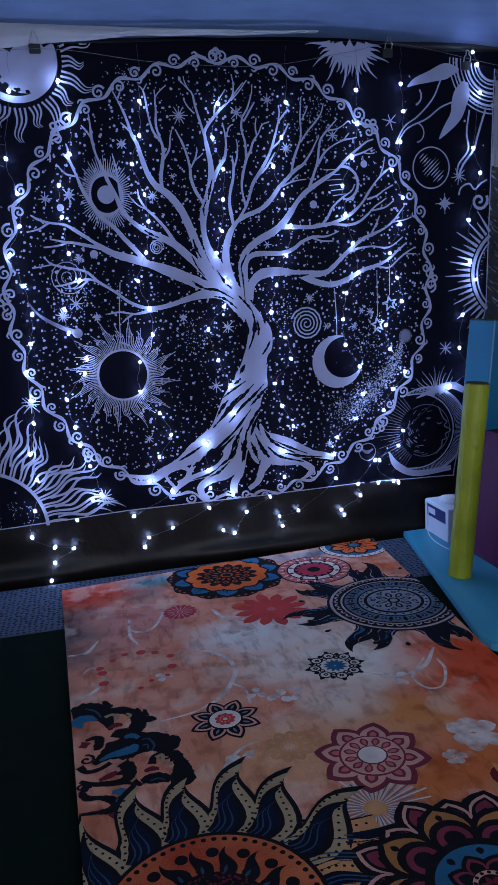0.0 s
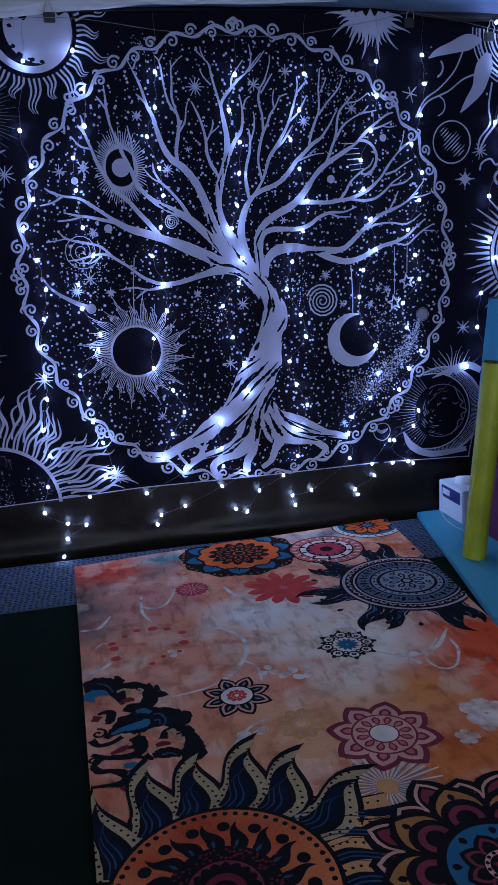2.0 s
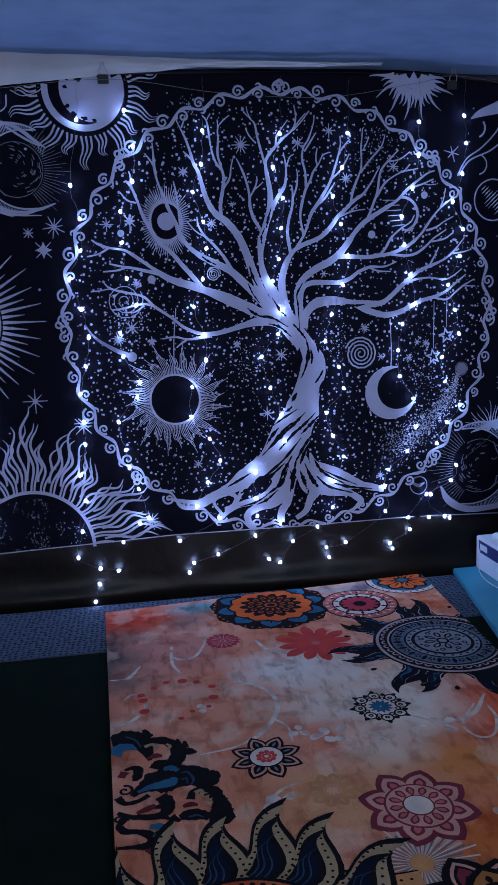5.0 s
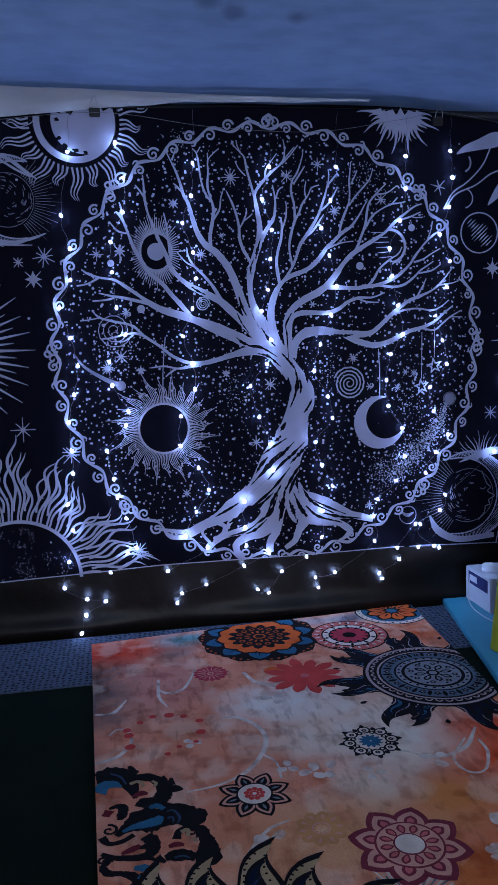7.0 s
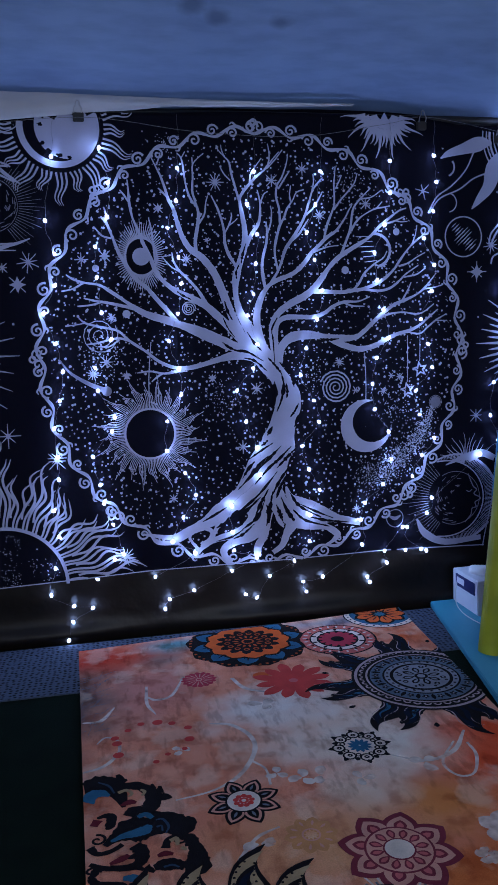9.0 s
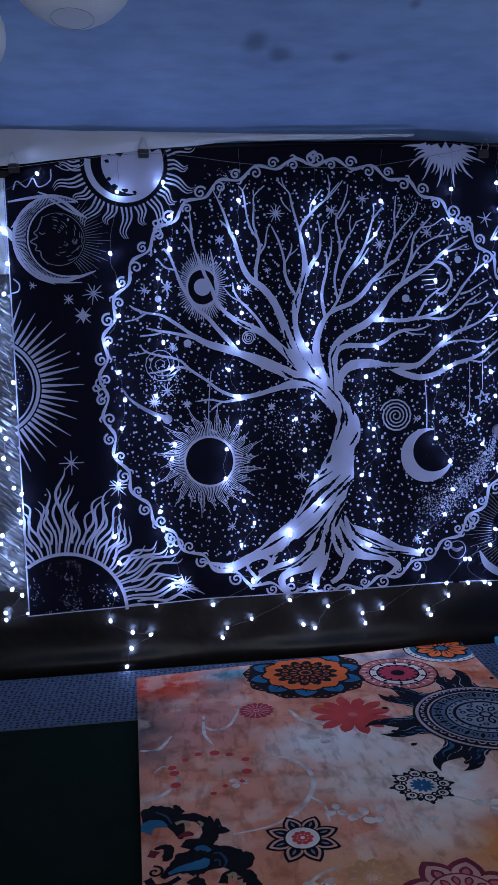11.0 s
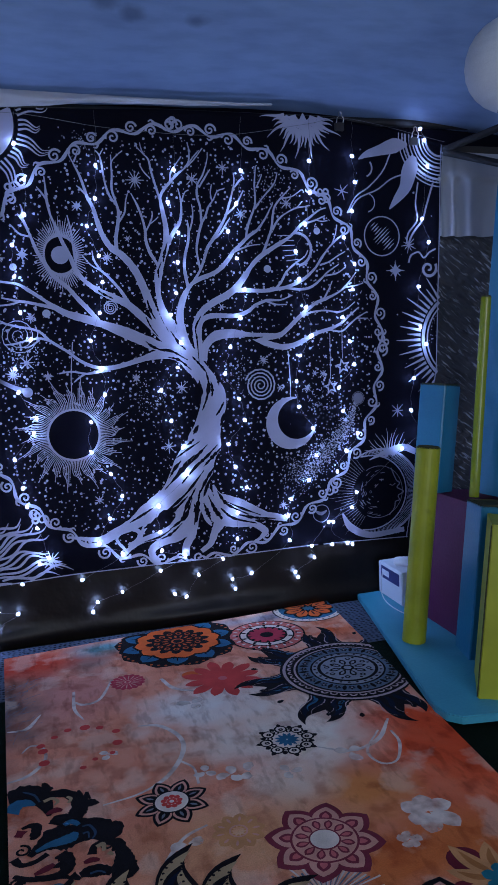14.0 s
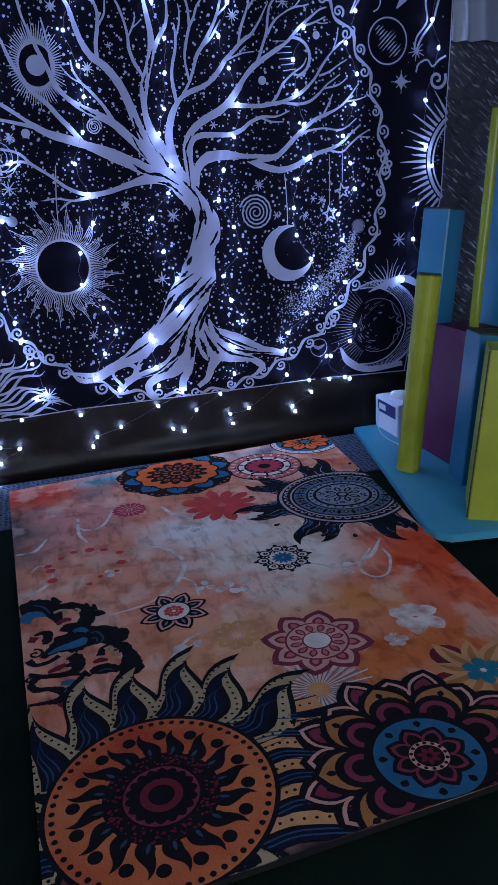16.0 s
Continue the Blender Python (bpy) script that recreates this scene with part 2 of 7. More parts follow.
INK = {"black": ink("black", (0.012, 0.010, 0.012)), "slate": ink("slate", (0.035, 0.07, 0.12)), "navy": ink("navy", (0.008, 0.013, 0.032), 0.5), "steel": ink("steel", (0.12, 0.17, 0.24)), "mist": ink("mist", (0.28, 0.29, 0.34)), "blush": ink("blush", (0.48, 0.36, 0.37)),
       "azure": ink("azure", (0.028, 0.125, 0.22)), "teal": ink("teal", (0.02, 0.17, 0.22)), "crimson": ink("crimson", (0.52, 0.05, 0.08)), "coral": ink("coral", (0.66, 0.16, 0.13)),
       "rosewood": ink("rosewood", (0.22, 0.035, 0.055)), "ochre": ink("ochre", (0.66, 0.30, 0.12)), "peach": ink("peach", (0.70, 0.33, 0.25)), "chalk": ink("chalk", (0.84, 0.72, 0.62), 0.1), "blue": ink("blue", (0.035, 0.15, 0.25)),
       "cream": ink("cream", (0.46, 0.32, 0.175)), "gold": ink("gold", (0.44, 0.17, 0.055)), "orange": ink("orange", (0.72, 0.13, 0.03)),
       "red": ink("red", (0.66, 0.07, 0.06)), "pink": ink("pink", (0.62, 0.15, 0.15)), "wine": ink("wine", (0.16, 0.020, 0.032)),
       "white": ink("white", (0.80, 0.66, 0.56)), "brick": ink("brick", (0.52, 0.10, 0.026), 0.5), "grey": ink("grey", (0.17, 0.19, 0.23)),
       "ember": cloth("ink_ember", (0.36, 0.030, 0.016), (0.62, 0.20, 0.07), 6.0, 420, 0.92, 0.4, gloss=0.06)}
# the chalky white print is worn thin, the wash below shows through
nt = INK["chalk"].node_tree
co = nt.nodes.new("ShaderNodeTexCoord").outputs["Object"]
nt.links.new(ramp(nt, link_noise(nt, co, 24.0, 6.0), [(0.32, (0.28, 0.28, 0.28)), (0.64, (0.86, 0.86, 0.86))]), nt.nodes["Principled BSDF"].inputs["Alpha"])


# ---------------------------------------------------------------- builders
def mesh_object(name, verts, faces, material, parent=None, label="", smooth=False):
    me = bpy.data.meshes.new(name)
    me.from_pydata([tuple(v) for v in verts], [], faces)
    me.update()
    if smooth:
        me.polygons.foreach_set("use_smooth", [True] * len(me.polygons))
    me.materials.append(material)
    ob = new(name, me)
    if parent:
        ob.parent = parent
    if label:
        ob["label"] = label
    return ob


def part(name, bm, material, parent=None, label="", smooth=False):
    """Links a bmesh as one mesh object under a thing or a part."""
    me = bpy.data.meshes.new(name)
    bm.normal_update()
    bm.to_mesh(me)
    bm.free()
    if smooth:
        me.polygons.foreach_set("use_smooth", [True] * len(me.polygons))
    me.materials.append(material)
    ob = new(name, me)
    if parent:
        ob.parent = parent
    if label:
        ob["label"] = label
    return ob


def block(x0, x1, y0, y1, z0, z1, bevel=0.0):
    bm = bmesh.new()
    bmesh.ops.create_cube(bm, size=1.0)
    for v in bm.verts:
        v.co = Vector(((x0 + x1) / 2 + v.co.x * (x1 - x0), (y0 + y1) / 2 + v.co.y * (y1 - y0), (z0 + z1) / 2 + v.co.z * (z1 - z0)))
    if bevel:
        bmesh.ops.bevel(bm, geom=bm.edges[:], offset=bevel, segments=2, affect="EDGES")
    return bm


def rod(bm, a, b, r, sides=8):
    """A round bar from a to b, added to bm."""
    a, b = Vector(a), Vector(b)
    turn = (b - a).to_track_quat("Z", "Y").to_matrix().to_4x4()
    m = Matrix.Translation((a + b) / 2) @ turn
    bmesh.ops.create_cone(bm, cap_ends=True, segments=sides, radius1=r, radius2=r, depth=(b - a).length, matrix=m)


def smooth_line(pts, step=6):
    """Catmull-Rom through points of any dimension."""
    p = [Vector(q) for q in pts]
    if len(p) < 3:
        return [p[0].lerp(p[-1], i / step) for i in range(step + 1)]
    p = [2 * p[0] - p[1], *p, 2 * p[-1] - p[-2]]
    out = []
    for i in range(1, len(p) - 2):
        for k in range(step):
            t = k / step
            out.append(0.5 * (2 * p[i] + (p[i + 1] - p[i - 1]) * t + (2 * p[i - 1] - 5 * p[i] + 4 * p[i + 1] - p[i + 2]) * t * t
                              + (3 * p[i] - p[i - 1] - 3 * p[i + 1] + p[i + 2]) * t ** 3))
    out.append(p[-2])
    return out


class Ink:
    """Printed shapes on a flat cloth: collects them in the cloth's own plane, then lays them on it."""

    def __init__(self, lay, keep, lift, trim=None):
        self.lay, self.keep, self.lift, self.trim, self.v, self.f = lay, keep, lift, trim, [], []

    def strip(self, line, widths):
        n = len(line)
        start = len(self.v)
        for i, p in enumerate(line):
            d = line[min(i + 1, n - 1)] - line[max(i - 1, 0)]
            d = Vector((-d.y, d.x)).normalized() if d.length > 1e-9 else Vector((0, 1))
            self.v += [p + d * widths[i] / 2, p - d * widths[i] / 2]
        self.f += [(start + 2 * i, start + 2 * i + 1, start + 2 * i + 3, start + 2 * i + 2) for i in range(n - 1)]

    def limb(self, *pts, step=6, rough=0.0):
        """A stroke through (x, y, width) points."""
        line = smooth_line([(x, y, w) for x, y, w in pts], step)
        self.strip([Vector((p.x, p.y)) for p in line], [max(p.z, 0.0008) * (1 + rough * random.uniform(-1, 1)) for p in line])

    def band(self, left, right, step=5):
        """A filled shape between two smooth edges of as many points."""
        start = len(self.v)
        a, b = smooth_line(left, step), smooth_line(right, step)
        for p, q in zip(a, b):
            self.v += [p, p.lerp(q, 0.33), p.lerp(q, 0.67), q]
        for i in range(len(a) - 1):
            k = start + 4 * i
            self.f += [(k + m, k + m + 1, k + m + 5, k + m + 4) for m in range(3)]

    def line(self, width, *pts, step=6):
        self.limb(*[(x, y, width) for x, y in pts], step=step)

    def taper(self, w0, w1, *pts, step=6):
        n = len(pts) - 1
        self.limb(*[(x, y, w0 + (w1 - w0) * i / n) for i, (x, y) in enumerate(pts)], step=step)

    def ring(self, c, r0, r1, n=40, a0=0.0, a1=360.0, squash=1.0, off=(0, 0)):
        """A ring from r0 to r1; off moves the inner circle."""
        start = len(self.v)
        for i in range(n + 1):
            a = radians(a0 + (a1 - a0) * i / n)
            u = Vector((math.cos(a), math.sin(a) * squash))
            self.v += [Vector(c) + Vector(off) + u * r0, Vector(c) + u * r1]
        self.f += [(start + 2 * i, start + 2 * i + 1, start + 2 * i + 3, start + 2 * i + 2) for i in range(n)]

    def disc(self, c, r, n=24, squash=1.0):
        rings = max(1, int(r / 0.02))
        for k in range(rings):
            self.ring(c, r * k / rings, r * (k + 1) / rings, n, squash=squash)

    def dot(self, c, r, n=6):
        start = len(self.v)
        self.v += [Vector((c[0] + r * math.cos(2 * math.pi * i / n), c[1] + r * math.sin(2 * math.pi * i / n))) for i in range(n)]
        self.f.append(tuple(range(start, start + n)))

    def poly(self, pts):
        """A filled outline that can be seen whole from its middle."""
        start = len(self.v)
        pts = [Vector(p) for p in pts]
        mid = sum(pts, Vector((0, 0))) / len(pts)
        self.v += [mid, *pts]
        n = len(pts)
        self.f += [(start, start + 1 + i, start + 1 + (i + 1) % n) for i in range(n)]

    def petal(self, c, angle, r0, r1, width, bend=0.0, fat=0.45):
        """A pointed petal from radius r0 to r1 about c, bent sideways at its tip."""
        a = radians(angle)
        u, s = Vector((math.cos(a), math.sin(a))), Vector((-math.sin(a), math.cos(a)))
        line, widths = [], []
        for i in range(11):
            t = i / 10
            line.append(Vector(c) + u * (r0 + (r1 - r0) * t) + s * bend * math.sin(t * math.pi * 1.35) * (0.4 + t))
            k = (t / fat) if t < fat else (1 - t) / (1 - fat)
            widths.append(max(0.0006, width * math.sin(k * math.pi / 2) ** 0.8))
        self.strip(line, widths)

    def flame(self, base, tip, width, bend):
        """A flame tongue from base to tip, broad low down, with a swung and drawn-out point."""
        b, t = Vector(base), Vector(tip)
        d = t - b
        side = Vector((-d.y, d.x))
        line, widths = [], []
        for i in range(15):
            k = i / 14
            line.append(b + d * k + side * bend * math.sin(k * math.pi * 2) * 0.7)
            widths.append(max(0.0008, width * (min(1, 0.72 + k * 1.1) if k < 0.26 else 1.0 * ((1 - k) / 0.74) ** 0.95)))
        self.strip(line, widths)

    def flake(self, c, r, arms=8, width=0.003, inner=0.25, turn=0.0):
        for i in range(arms):
            a = radians(turn + 360 * i / arms)
            u = Vector((math.cos(a), math.sin(a)))
            k = r if i % 2 == 0 else r * 0.75
            self.limb((*(Vector(c) + u * r * inner * 0.2), width), (*(Vector(c) + u * k), width * 0.5), step=2)
        self.dot(c, r * inner)

    def star(self, c, r, points=5, hole=0.0, turn=90.0):
        out = [Vector(c) + Vector((math.cos(radians(turn + 180 * i / points)), math.sin(radians(turn + 180 * i / points)))) * (r if i % 2 == 0 else r * 0.45)
               for i in range(2 * points)]
        if not hole:
            return self.poly(out)
        start = len(self.v)
        n = len(out)
        self.v += out + [Vector(c) + (p - Vector(c)) * hole for p in out]
        self.f += [(start + i, start + (i + 1) % n, start + n + (i + 1) % n, start + n + i) for i in range(n)]

    def spiral(self, c, r, turns, width, a0=0.0, way=1, squash=1.0):
        n = int(14 * turns)
        pts = []
        for i in range(n + 1):
            a = radians(a0) + way * 2 * math.pi * turns * i / n
            k = r * (1 - 0.9 * i / n)
            pts.append(Vector((c[0] + k * math.cos(a), c[1] + k * math.sin(a) * squash)))
        self.strip(pts, [width * (1 - 0.3 * i / n) for i in range(n + 1)])

    def laid(self):
        """Vertices and faces on the cloth, cut at its hem."""
        faces = []
        for f in self.f:
            m = sum((self.v[i] for i in f), Vector((0, 0))) / len(f)
            if self.keep(m.x, m.y) or (self.trim and any(self.keep(self.v[i].x, self.v[i].y) for i in f)):
                faces.append(f)
        used = sorted({i for f in faces for i in f})
        at = {i: k for k, i in enumerate(used)}
        if self.trim:
            for i in used:
                self.v[i] = Vector(self.trim(self.v[i].x, self.v[i].y))
        return [self.lay(self.v[i].x, self.v[i].y, self.lift) for i in used], [tuple(at[i] for i in f) for f in faces]

    def done(self, name, material, parent, label=""):
        verts, faces = self.laid()
        return mesh_object(name, verts, faces, material, parent, label)


def thing(name, label, category, group="", at=(0, 0, 0)):
    ob = tagged(new(name), label, category, group)
    ob.location = at
    return ob


# ---------------------------------------------------------------- setting
ground = part("ground", block(-30, 30, -30, 30, -0.2, -0.02), GRASS_MAT)
tagged(ground, "dark green grass round the tent", "ground", kind="structure")

bm = block(-1.75, 1.75, -3.7, 0.02, -0.02, -0.001)
floor = part("floor", bm, GRASS_MAT)
tagged(floor, "dark green felt groundsheet on the tent floor", "floor", kind="structure")


def sag_sheet(x0, x1, z0, z1, y, nx, nz, wave):
    """A hanging sheet, two faces thick, with folds wave(x, z)."""
    v, f = [], []
    for back in (0, 1):
        for j in range(nz + 1):
            for i in range(nx + 1):
                x, z = x0 + (x1 - x0) * i / nx, z0 + (z1 - z0) * j / nz
                v.append((x, y + wave(x, z) + back * 0.004, z))
    n = (nx + 1) * (nz + 1)
    for j in range(nz):
        for i in range(nx):
            a = j * (nx + 1) + i
            f.append((a, a + 1, a + nx + 2, a + nx + 1))
            f.append((n + a + nx + 1, n + a + nx + 2, n + a + 1, n + a))
    return v, f


# the tent wall behind the hanging: dark canvas all along, window sheets at both ends
wall = part("wall_north", block(-1.75, 1.75, 0.06, 0.09, -0.02, 1.86), BLACK_CLOTH)
tagged(wall, "dark canvas tent wall", "wall", kind="structure")


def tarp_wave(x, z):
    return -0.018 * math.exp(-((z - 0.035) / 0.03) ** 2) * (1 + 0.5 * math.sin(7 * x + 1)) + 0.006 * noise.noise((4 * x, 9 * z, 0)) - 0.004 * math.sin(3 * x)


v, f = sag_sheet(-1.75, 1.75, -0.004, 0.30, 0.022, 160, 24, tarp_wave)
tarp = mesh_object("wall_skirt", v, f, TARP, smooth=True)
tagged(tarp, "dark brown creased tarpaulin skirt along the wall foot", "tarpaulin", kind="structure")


def window_crease(x, z):
    d, e = 0.79 * x + 0.61 * z, -0.61 * x + 0.79 * z
    q = noise.noise((d * 7, 1, e * 26)) + 0.5 * noise.noise((d * 15, 4, e * 60))
    return 0.012 * abs(q) + 0.008 * noise.noise((5 * x, 1, 5 * z))


def window_sheet(name, x0, x1):
    v, f = sag_sheet(x0, x1, 0.24, 1.36, 0.034, 90, 120, window_crease)
    w = tagged(new(name), "creased clear plastic tent window with silvery reflections painted in", "window", kind="structure")
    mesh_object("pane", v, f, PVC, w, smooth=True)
    v, f = sag_sheet(x0, x1, 1.335, 1.635, 0.016, 120, 30,
                     lambda x, z: 0.014 * math.sin(70 * x + 5 * noise.noise((6 * x, 0, 4 * z))) * (1 if z < 1.545 else 0.25) - 0.010 * math.exp(-((z - 1.545) / 0.012) ** 2) + 0.008 * noise.noise((9 * x, 2, 12 * z)))
    mesh_object("rolled_blind", v, f, CURTAIN, w, "gathered white fabric blind", smooth=True)
    part("frame", block(x0, x1, 0.036, 0.05, 1.64, 1.665), BLACK_STEEL, w)
    return w


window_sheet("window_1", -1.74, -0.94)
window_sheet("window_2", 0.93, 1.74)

for name, x0, x1 in (("wall_west", -1.80, -1.75), ("wall_east", 1.75, 1.80)):
    tagged(part(name, block(x0, x1, -3.7, 0.09, -0.02, 1.86), CURTAIN), "white canvas tent side wall", "wall", kind="structure")
# unseen front, with an assumed opening for the fill lamp
tagged(part("wall_south", block(-1.80, -0.9, -3.75, -3.7, -0.02, 1.86), CURTAIN), "unseen white canvas beside the assumed tent opening", "wall", kind="structure")
tagged(part("wall_south", block(0.9, 1.80, -3.75, -3.7, -0.02, 1.86), CURTAIN), "unseen white canvas beside the assumed tent opening", "wall", kind="structure")


def roof_height(x, y):
    ridge = 1.0 - abs(y + 1.85) / 1.95
    z = 1.752 + 0.55 * max(0, ridge)
    e = 1 - min(1, abs(y) / 0.25)
    z += 0.012 * noise.noise((1.3 * x, 1.7 * y, 0)) + e * (0.010 * noise.noise((4 * x, 0, 2)) - 0.02 * max(0, x - 0.3) - 0.055 * max(0, x - 0.62))
    return z


v, f = [], []
nx, ny = 90, 70
for top in (0, 1):
    for j in range(ny + 1):
        for i in range(nx + 1):
            x, y = -1.85 + 3.7 * i / nx, 0.10 - 3.9 * j / ny
            v.append((x, y, roof_height(x, y) + top * 0.01))
n = (nx + 1) * (ny + 1)
for j in range(ny):
    for i in range(nx):
        a = j * (nx + 1) + i
        f.append((a, a + 1, a + nx + 2, a + nx + 1))
        f.append((n + a + nx + 1, n + a + nx + 2, n + a + 1, n + a))
ceiling = mesh_object("ceiling", v, f, ROOF, smooth=True)
tagged(ceiling, "white canvas tent roof with faint smudges", "ceiling", kind="structure")

# eave tube and the white hem that hangs from it
bm = bmesh.new()
rod(bm, (-1.75, 0.045, 1.738), (1.75, 0.045, 1.738), 0.014, 12)
tagged(part("trim", bm, BLACK_STEEL), "black steel eave tube of the tent", "tent frame", kind="structure")

# ---------------------------------------------------------------- the wall hanging
def cloth_top(x):
    return float(np.interp(x, (-1.0, -0.93, -0.55, 0.0, 0.55, 0.75, 0.99), (1.630, 1.665, 1.717, 1.735, 1.735, 1.705, 1.655)))


def cloth_foot(x):
    return float(np.interp(x, (-1.0, -0.42, 0.0, 0.465, 0.82), (0.212, 0.232, 0.230, 0.233, 0.221)))


def cloth_right(z):
    return float(np.interp(z, (0.2, 0.24, 0.85, 1.08, 1.31, 1.55, 1.66), (0.810, 0.816, 0.951, 0.961, 0.971, 0.980, 0.986)))


def ripple(x, z):
    fold = 0.010 * math.exp(-((x - 0.47 - 0.03 * (z - 0.3)) / 0.018) ** 2) * max(0, 1 - (z - 0.2) / 0.5)
    return 0.005 * noise.noise((2.2 * x, 0, 1.4 * z)) + 0.0035 * noise.noise((7 * x, 5, 1.2 * z)) + fold


def lay_tapestry(x, z, lift):
    return (x, -ripple(x, z) - lift, z)


def on_tapestry(x, z):
    return -0.999 < x < cloth_right(z) - 0.002 and cloth_foot(x) + 0.004 < z < cloth_top(x) - 0.002


tapestry = thing("tapestry", "black wall tapestry printed with a white tree, suns and moons", "tapestry")
v, f = [], []
nx, nz = 150, 110
for back in (0, 1):
    for j in range(nz + 1):
        for i in range(nx + 1):
            t = j / nz
            x = -1.0 + (cloth_right(0.2 + 1.5 * t) + 1.0) * i / nx
            z = cloth_foot(x) + (cloth_top(x) - cloth_foot(x)) * t
            p = lay_tapestry(x, z, 0)
            v.append((p[0], p[1] + back * 0.003, p[2]))
n = (nx + 1) * (nz + 1)
for j in range(nz):
    for i in range(nx):
        a = j * (nx + 1) + i
        f.append((a, a + 1, a + nx + 2, a + nx + 1))
        f.append((n + a + nx + 1, n + a + nx + 2, n + a + 1, n + a))
for i in range(nx):
    f.append((n + i, n + i + 1, i + 1, i))
    k = nz * (nx + 1) + i
    f.append((k, k + 1, n + k + 1, n + k))
for j in range(nz):
    a = j * (nx + 1)
    f.append((a, a + nx + 1, n + a + nx + 1, n + a))
    a += nx
    f.append((n + a, n + a + nx + 1, a + nx + 1, a))
mesh_object("cloth", v, f, BLACK_CLOTH, tapestry, smooth=True)
hem = Ink(lay_tapestry, lambda x, z: True, 0.0015)
hem.strip([Vector((x, cloth_foot(x) + 0.003)) for x in np.linspace(-1, 0.816, 60)], [0.0035] * 60)
hem.strip([Vector((cloth_right(z) - 0.003, z)) for z in np.linspace(0.222, 1.655, 40)], [0.004] * 40)
hem.strip([Vector((-0.997, z)) for z in np.linspace(0.214, 1.63, 30)], [0.004] * 30)
hem.done("hem", WHITE_INK, tapestry, "pale stitched hem")

CORE = Vector((0.002, 0.957))
RING = 0.721


def print_part(lift=0.0020):
    return Ink(lay_tapestry, on_tapestry, lift)


# scrolled ring round the tree
ring = print_part(0.0026)
N_SCROLL = 35


def ring_at(a, r):
    return CORE + Vector((math.cos(a), math.sin(a))) * (RING + r)


line = [ring_at(2 * math.pi * i / 1400, 0.0125 * math.sin(N_SCROLL * 2 * math.pi * i / 1400)) for i in range(1401)]
ring.strip(line, [0.0088 + 0.0024 * math.sin(2 * N_SCROLL * 2 * math.pi * i / 1400) for i in range(1401)])
for i in range(2 * N_SCROLL):
    a = 2 * math.pi * (i + 0.5) / (2 * N_SCROLL)
    side = 1 if i % 2 == 0 else -1
    size = 0.0200 + 0.003 * math.sin(i * 2.3)
    ring.spiral(ring_at(a + 0.010, -side * 0.0085), size, 1.45, 0.0072, math.degrees(a) + (90 if side > 0 else -90), -side)
    if i % 3 == 0:
        ring.taper(0.008, 0.003, ring_at(a - 0.012, side * 0.012), ring_at(a + 0.004, side * 0.024), ring_at(a + 0.018, side * 0.020), step=4)
for k in range(8):
    a = math.pi / 4 * k
    u, s = Vector((math.cos(a), math.sin(a))), Vector((-math.sin(a), math.cos(a)))
    c = CORE + u * (RING + 0.008)
    for d in (-1, 1):
        ring.spiral(c + s * 0.017 * d, 0.020, 1.3, 0.0064, math.degrees(a) + 90, d)
    ring.ring(c + u * 0.016, 0.006, 0.0125, 12)
ring.done("ring_print", WHITE_INK, tapestry, "printed scrolled ring border")

# fields of specks between the motifs
VOIDS = [((-0.382, 0.7), 0.100), ((0.366, 0.687), 0.090), ((0.261, 0.827), 0.068), ((-0.38, 1.276), 0.075), ((0.399, 1.298), 0.05)]
specks = print_part(0.0014)
rng = random.Random(4)
count = 0
near = {}
while count < 3700:
    p = CORE + Vector((rng.uniform(-0.70, 0.70), rng.uniform(-0.70, 0.70)))
    if (p - CORE).length > 0.695 or any((p - Vector(c)).length < r for c, r in VOIDS):
        continue
    cell = (int(p.x * 80 + 200), int(p.y * 80 + 200))
    if sum(near.get((cell[0] + i, cell[1] + j), 0) for i in (-1, 0, 1) for j in (-1, 0, 1)) > rng.choice((0, 1, 1, 2, 3)):
        continue
    near[cell] = near.get(cell, 0) + 1
    specks.dot(p, rng.choice((0.0014, 0.0018, 0.0022, 0.0027, 0.0032, 0.0038, 0.0045)), 7)
    count += 1
for i in range(150):
    p = Vector((rng.uniform(-0.98, 0.96), rng.uniform(0.26, 1.7)))
    if (p - CORE).length > 0.79:
        specks.dot(p, rng.choice((0.0014, 0.002, 0.003, 0.0045)), 6)
# the comet's dusty tail
c0, c1, c2 = Vector((0.624, 0.759)), Vector((0.562, 0.57)), Vector((0.364, 0.495))
for i in range(1500):
    t = rng.random() ** 0.8
    p = c0 * (1 - t) ** 2 + c1 * 2 * t * (1 - t) + c2 * t * t
    w = 0.012 + 0.058 * t
    p = p + Vector((rng.gauss(0, w * 0.5), rng.gauss(0, w * 0.5)))
    specks.dot(p, rng.choice((0.0011, 0.0014, 0.002)), 5)
for cx, cy, r, n in ((-0.535, 0.965, 0.085, 120), (-0.12, 0.80, 0.08, 90), (0.17, 0.88, 0.06, 80), (0.47, 0.75, 0.08, 130),
                      (-0.30, 1.62, 0.05, 60), (0.32, 1.50, 0.08, 110)):
    for i in range(n):
        specks.dot((rng.gauss(cx, r * 0.5), rng.gauss(cy, r * 0.5)), rng.choice((0.0011, 0.0015, 0.002, 0.0026)), 5)
ob = specks.done("speck_print", WHITE_INK, tapestry, "fine printed white specks like stars")
tagged(ob, kind="stuff")
head = print_part(0.0020)
head.disc((0.628, 0.76), 0.020)
head.ring((0.628, 0.76), 0.022, 0.024, 24)
head.done("comet_print", GREY_INK, tapestry, "printed comet head")
head = print_part(0.0020)
head.disc((-0.516, 0.847), 0.016)
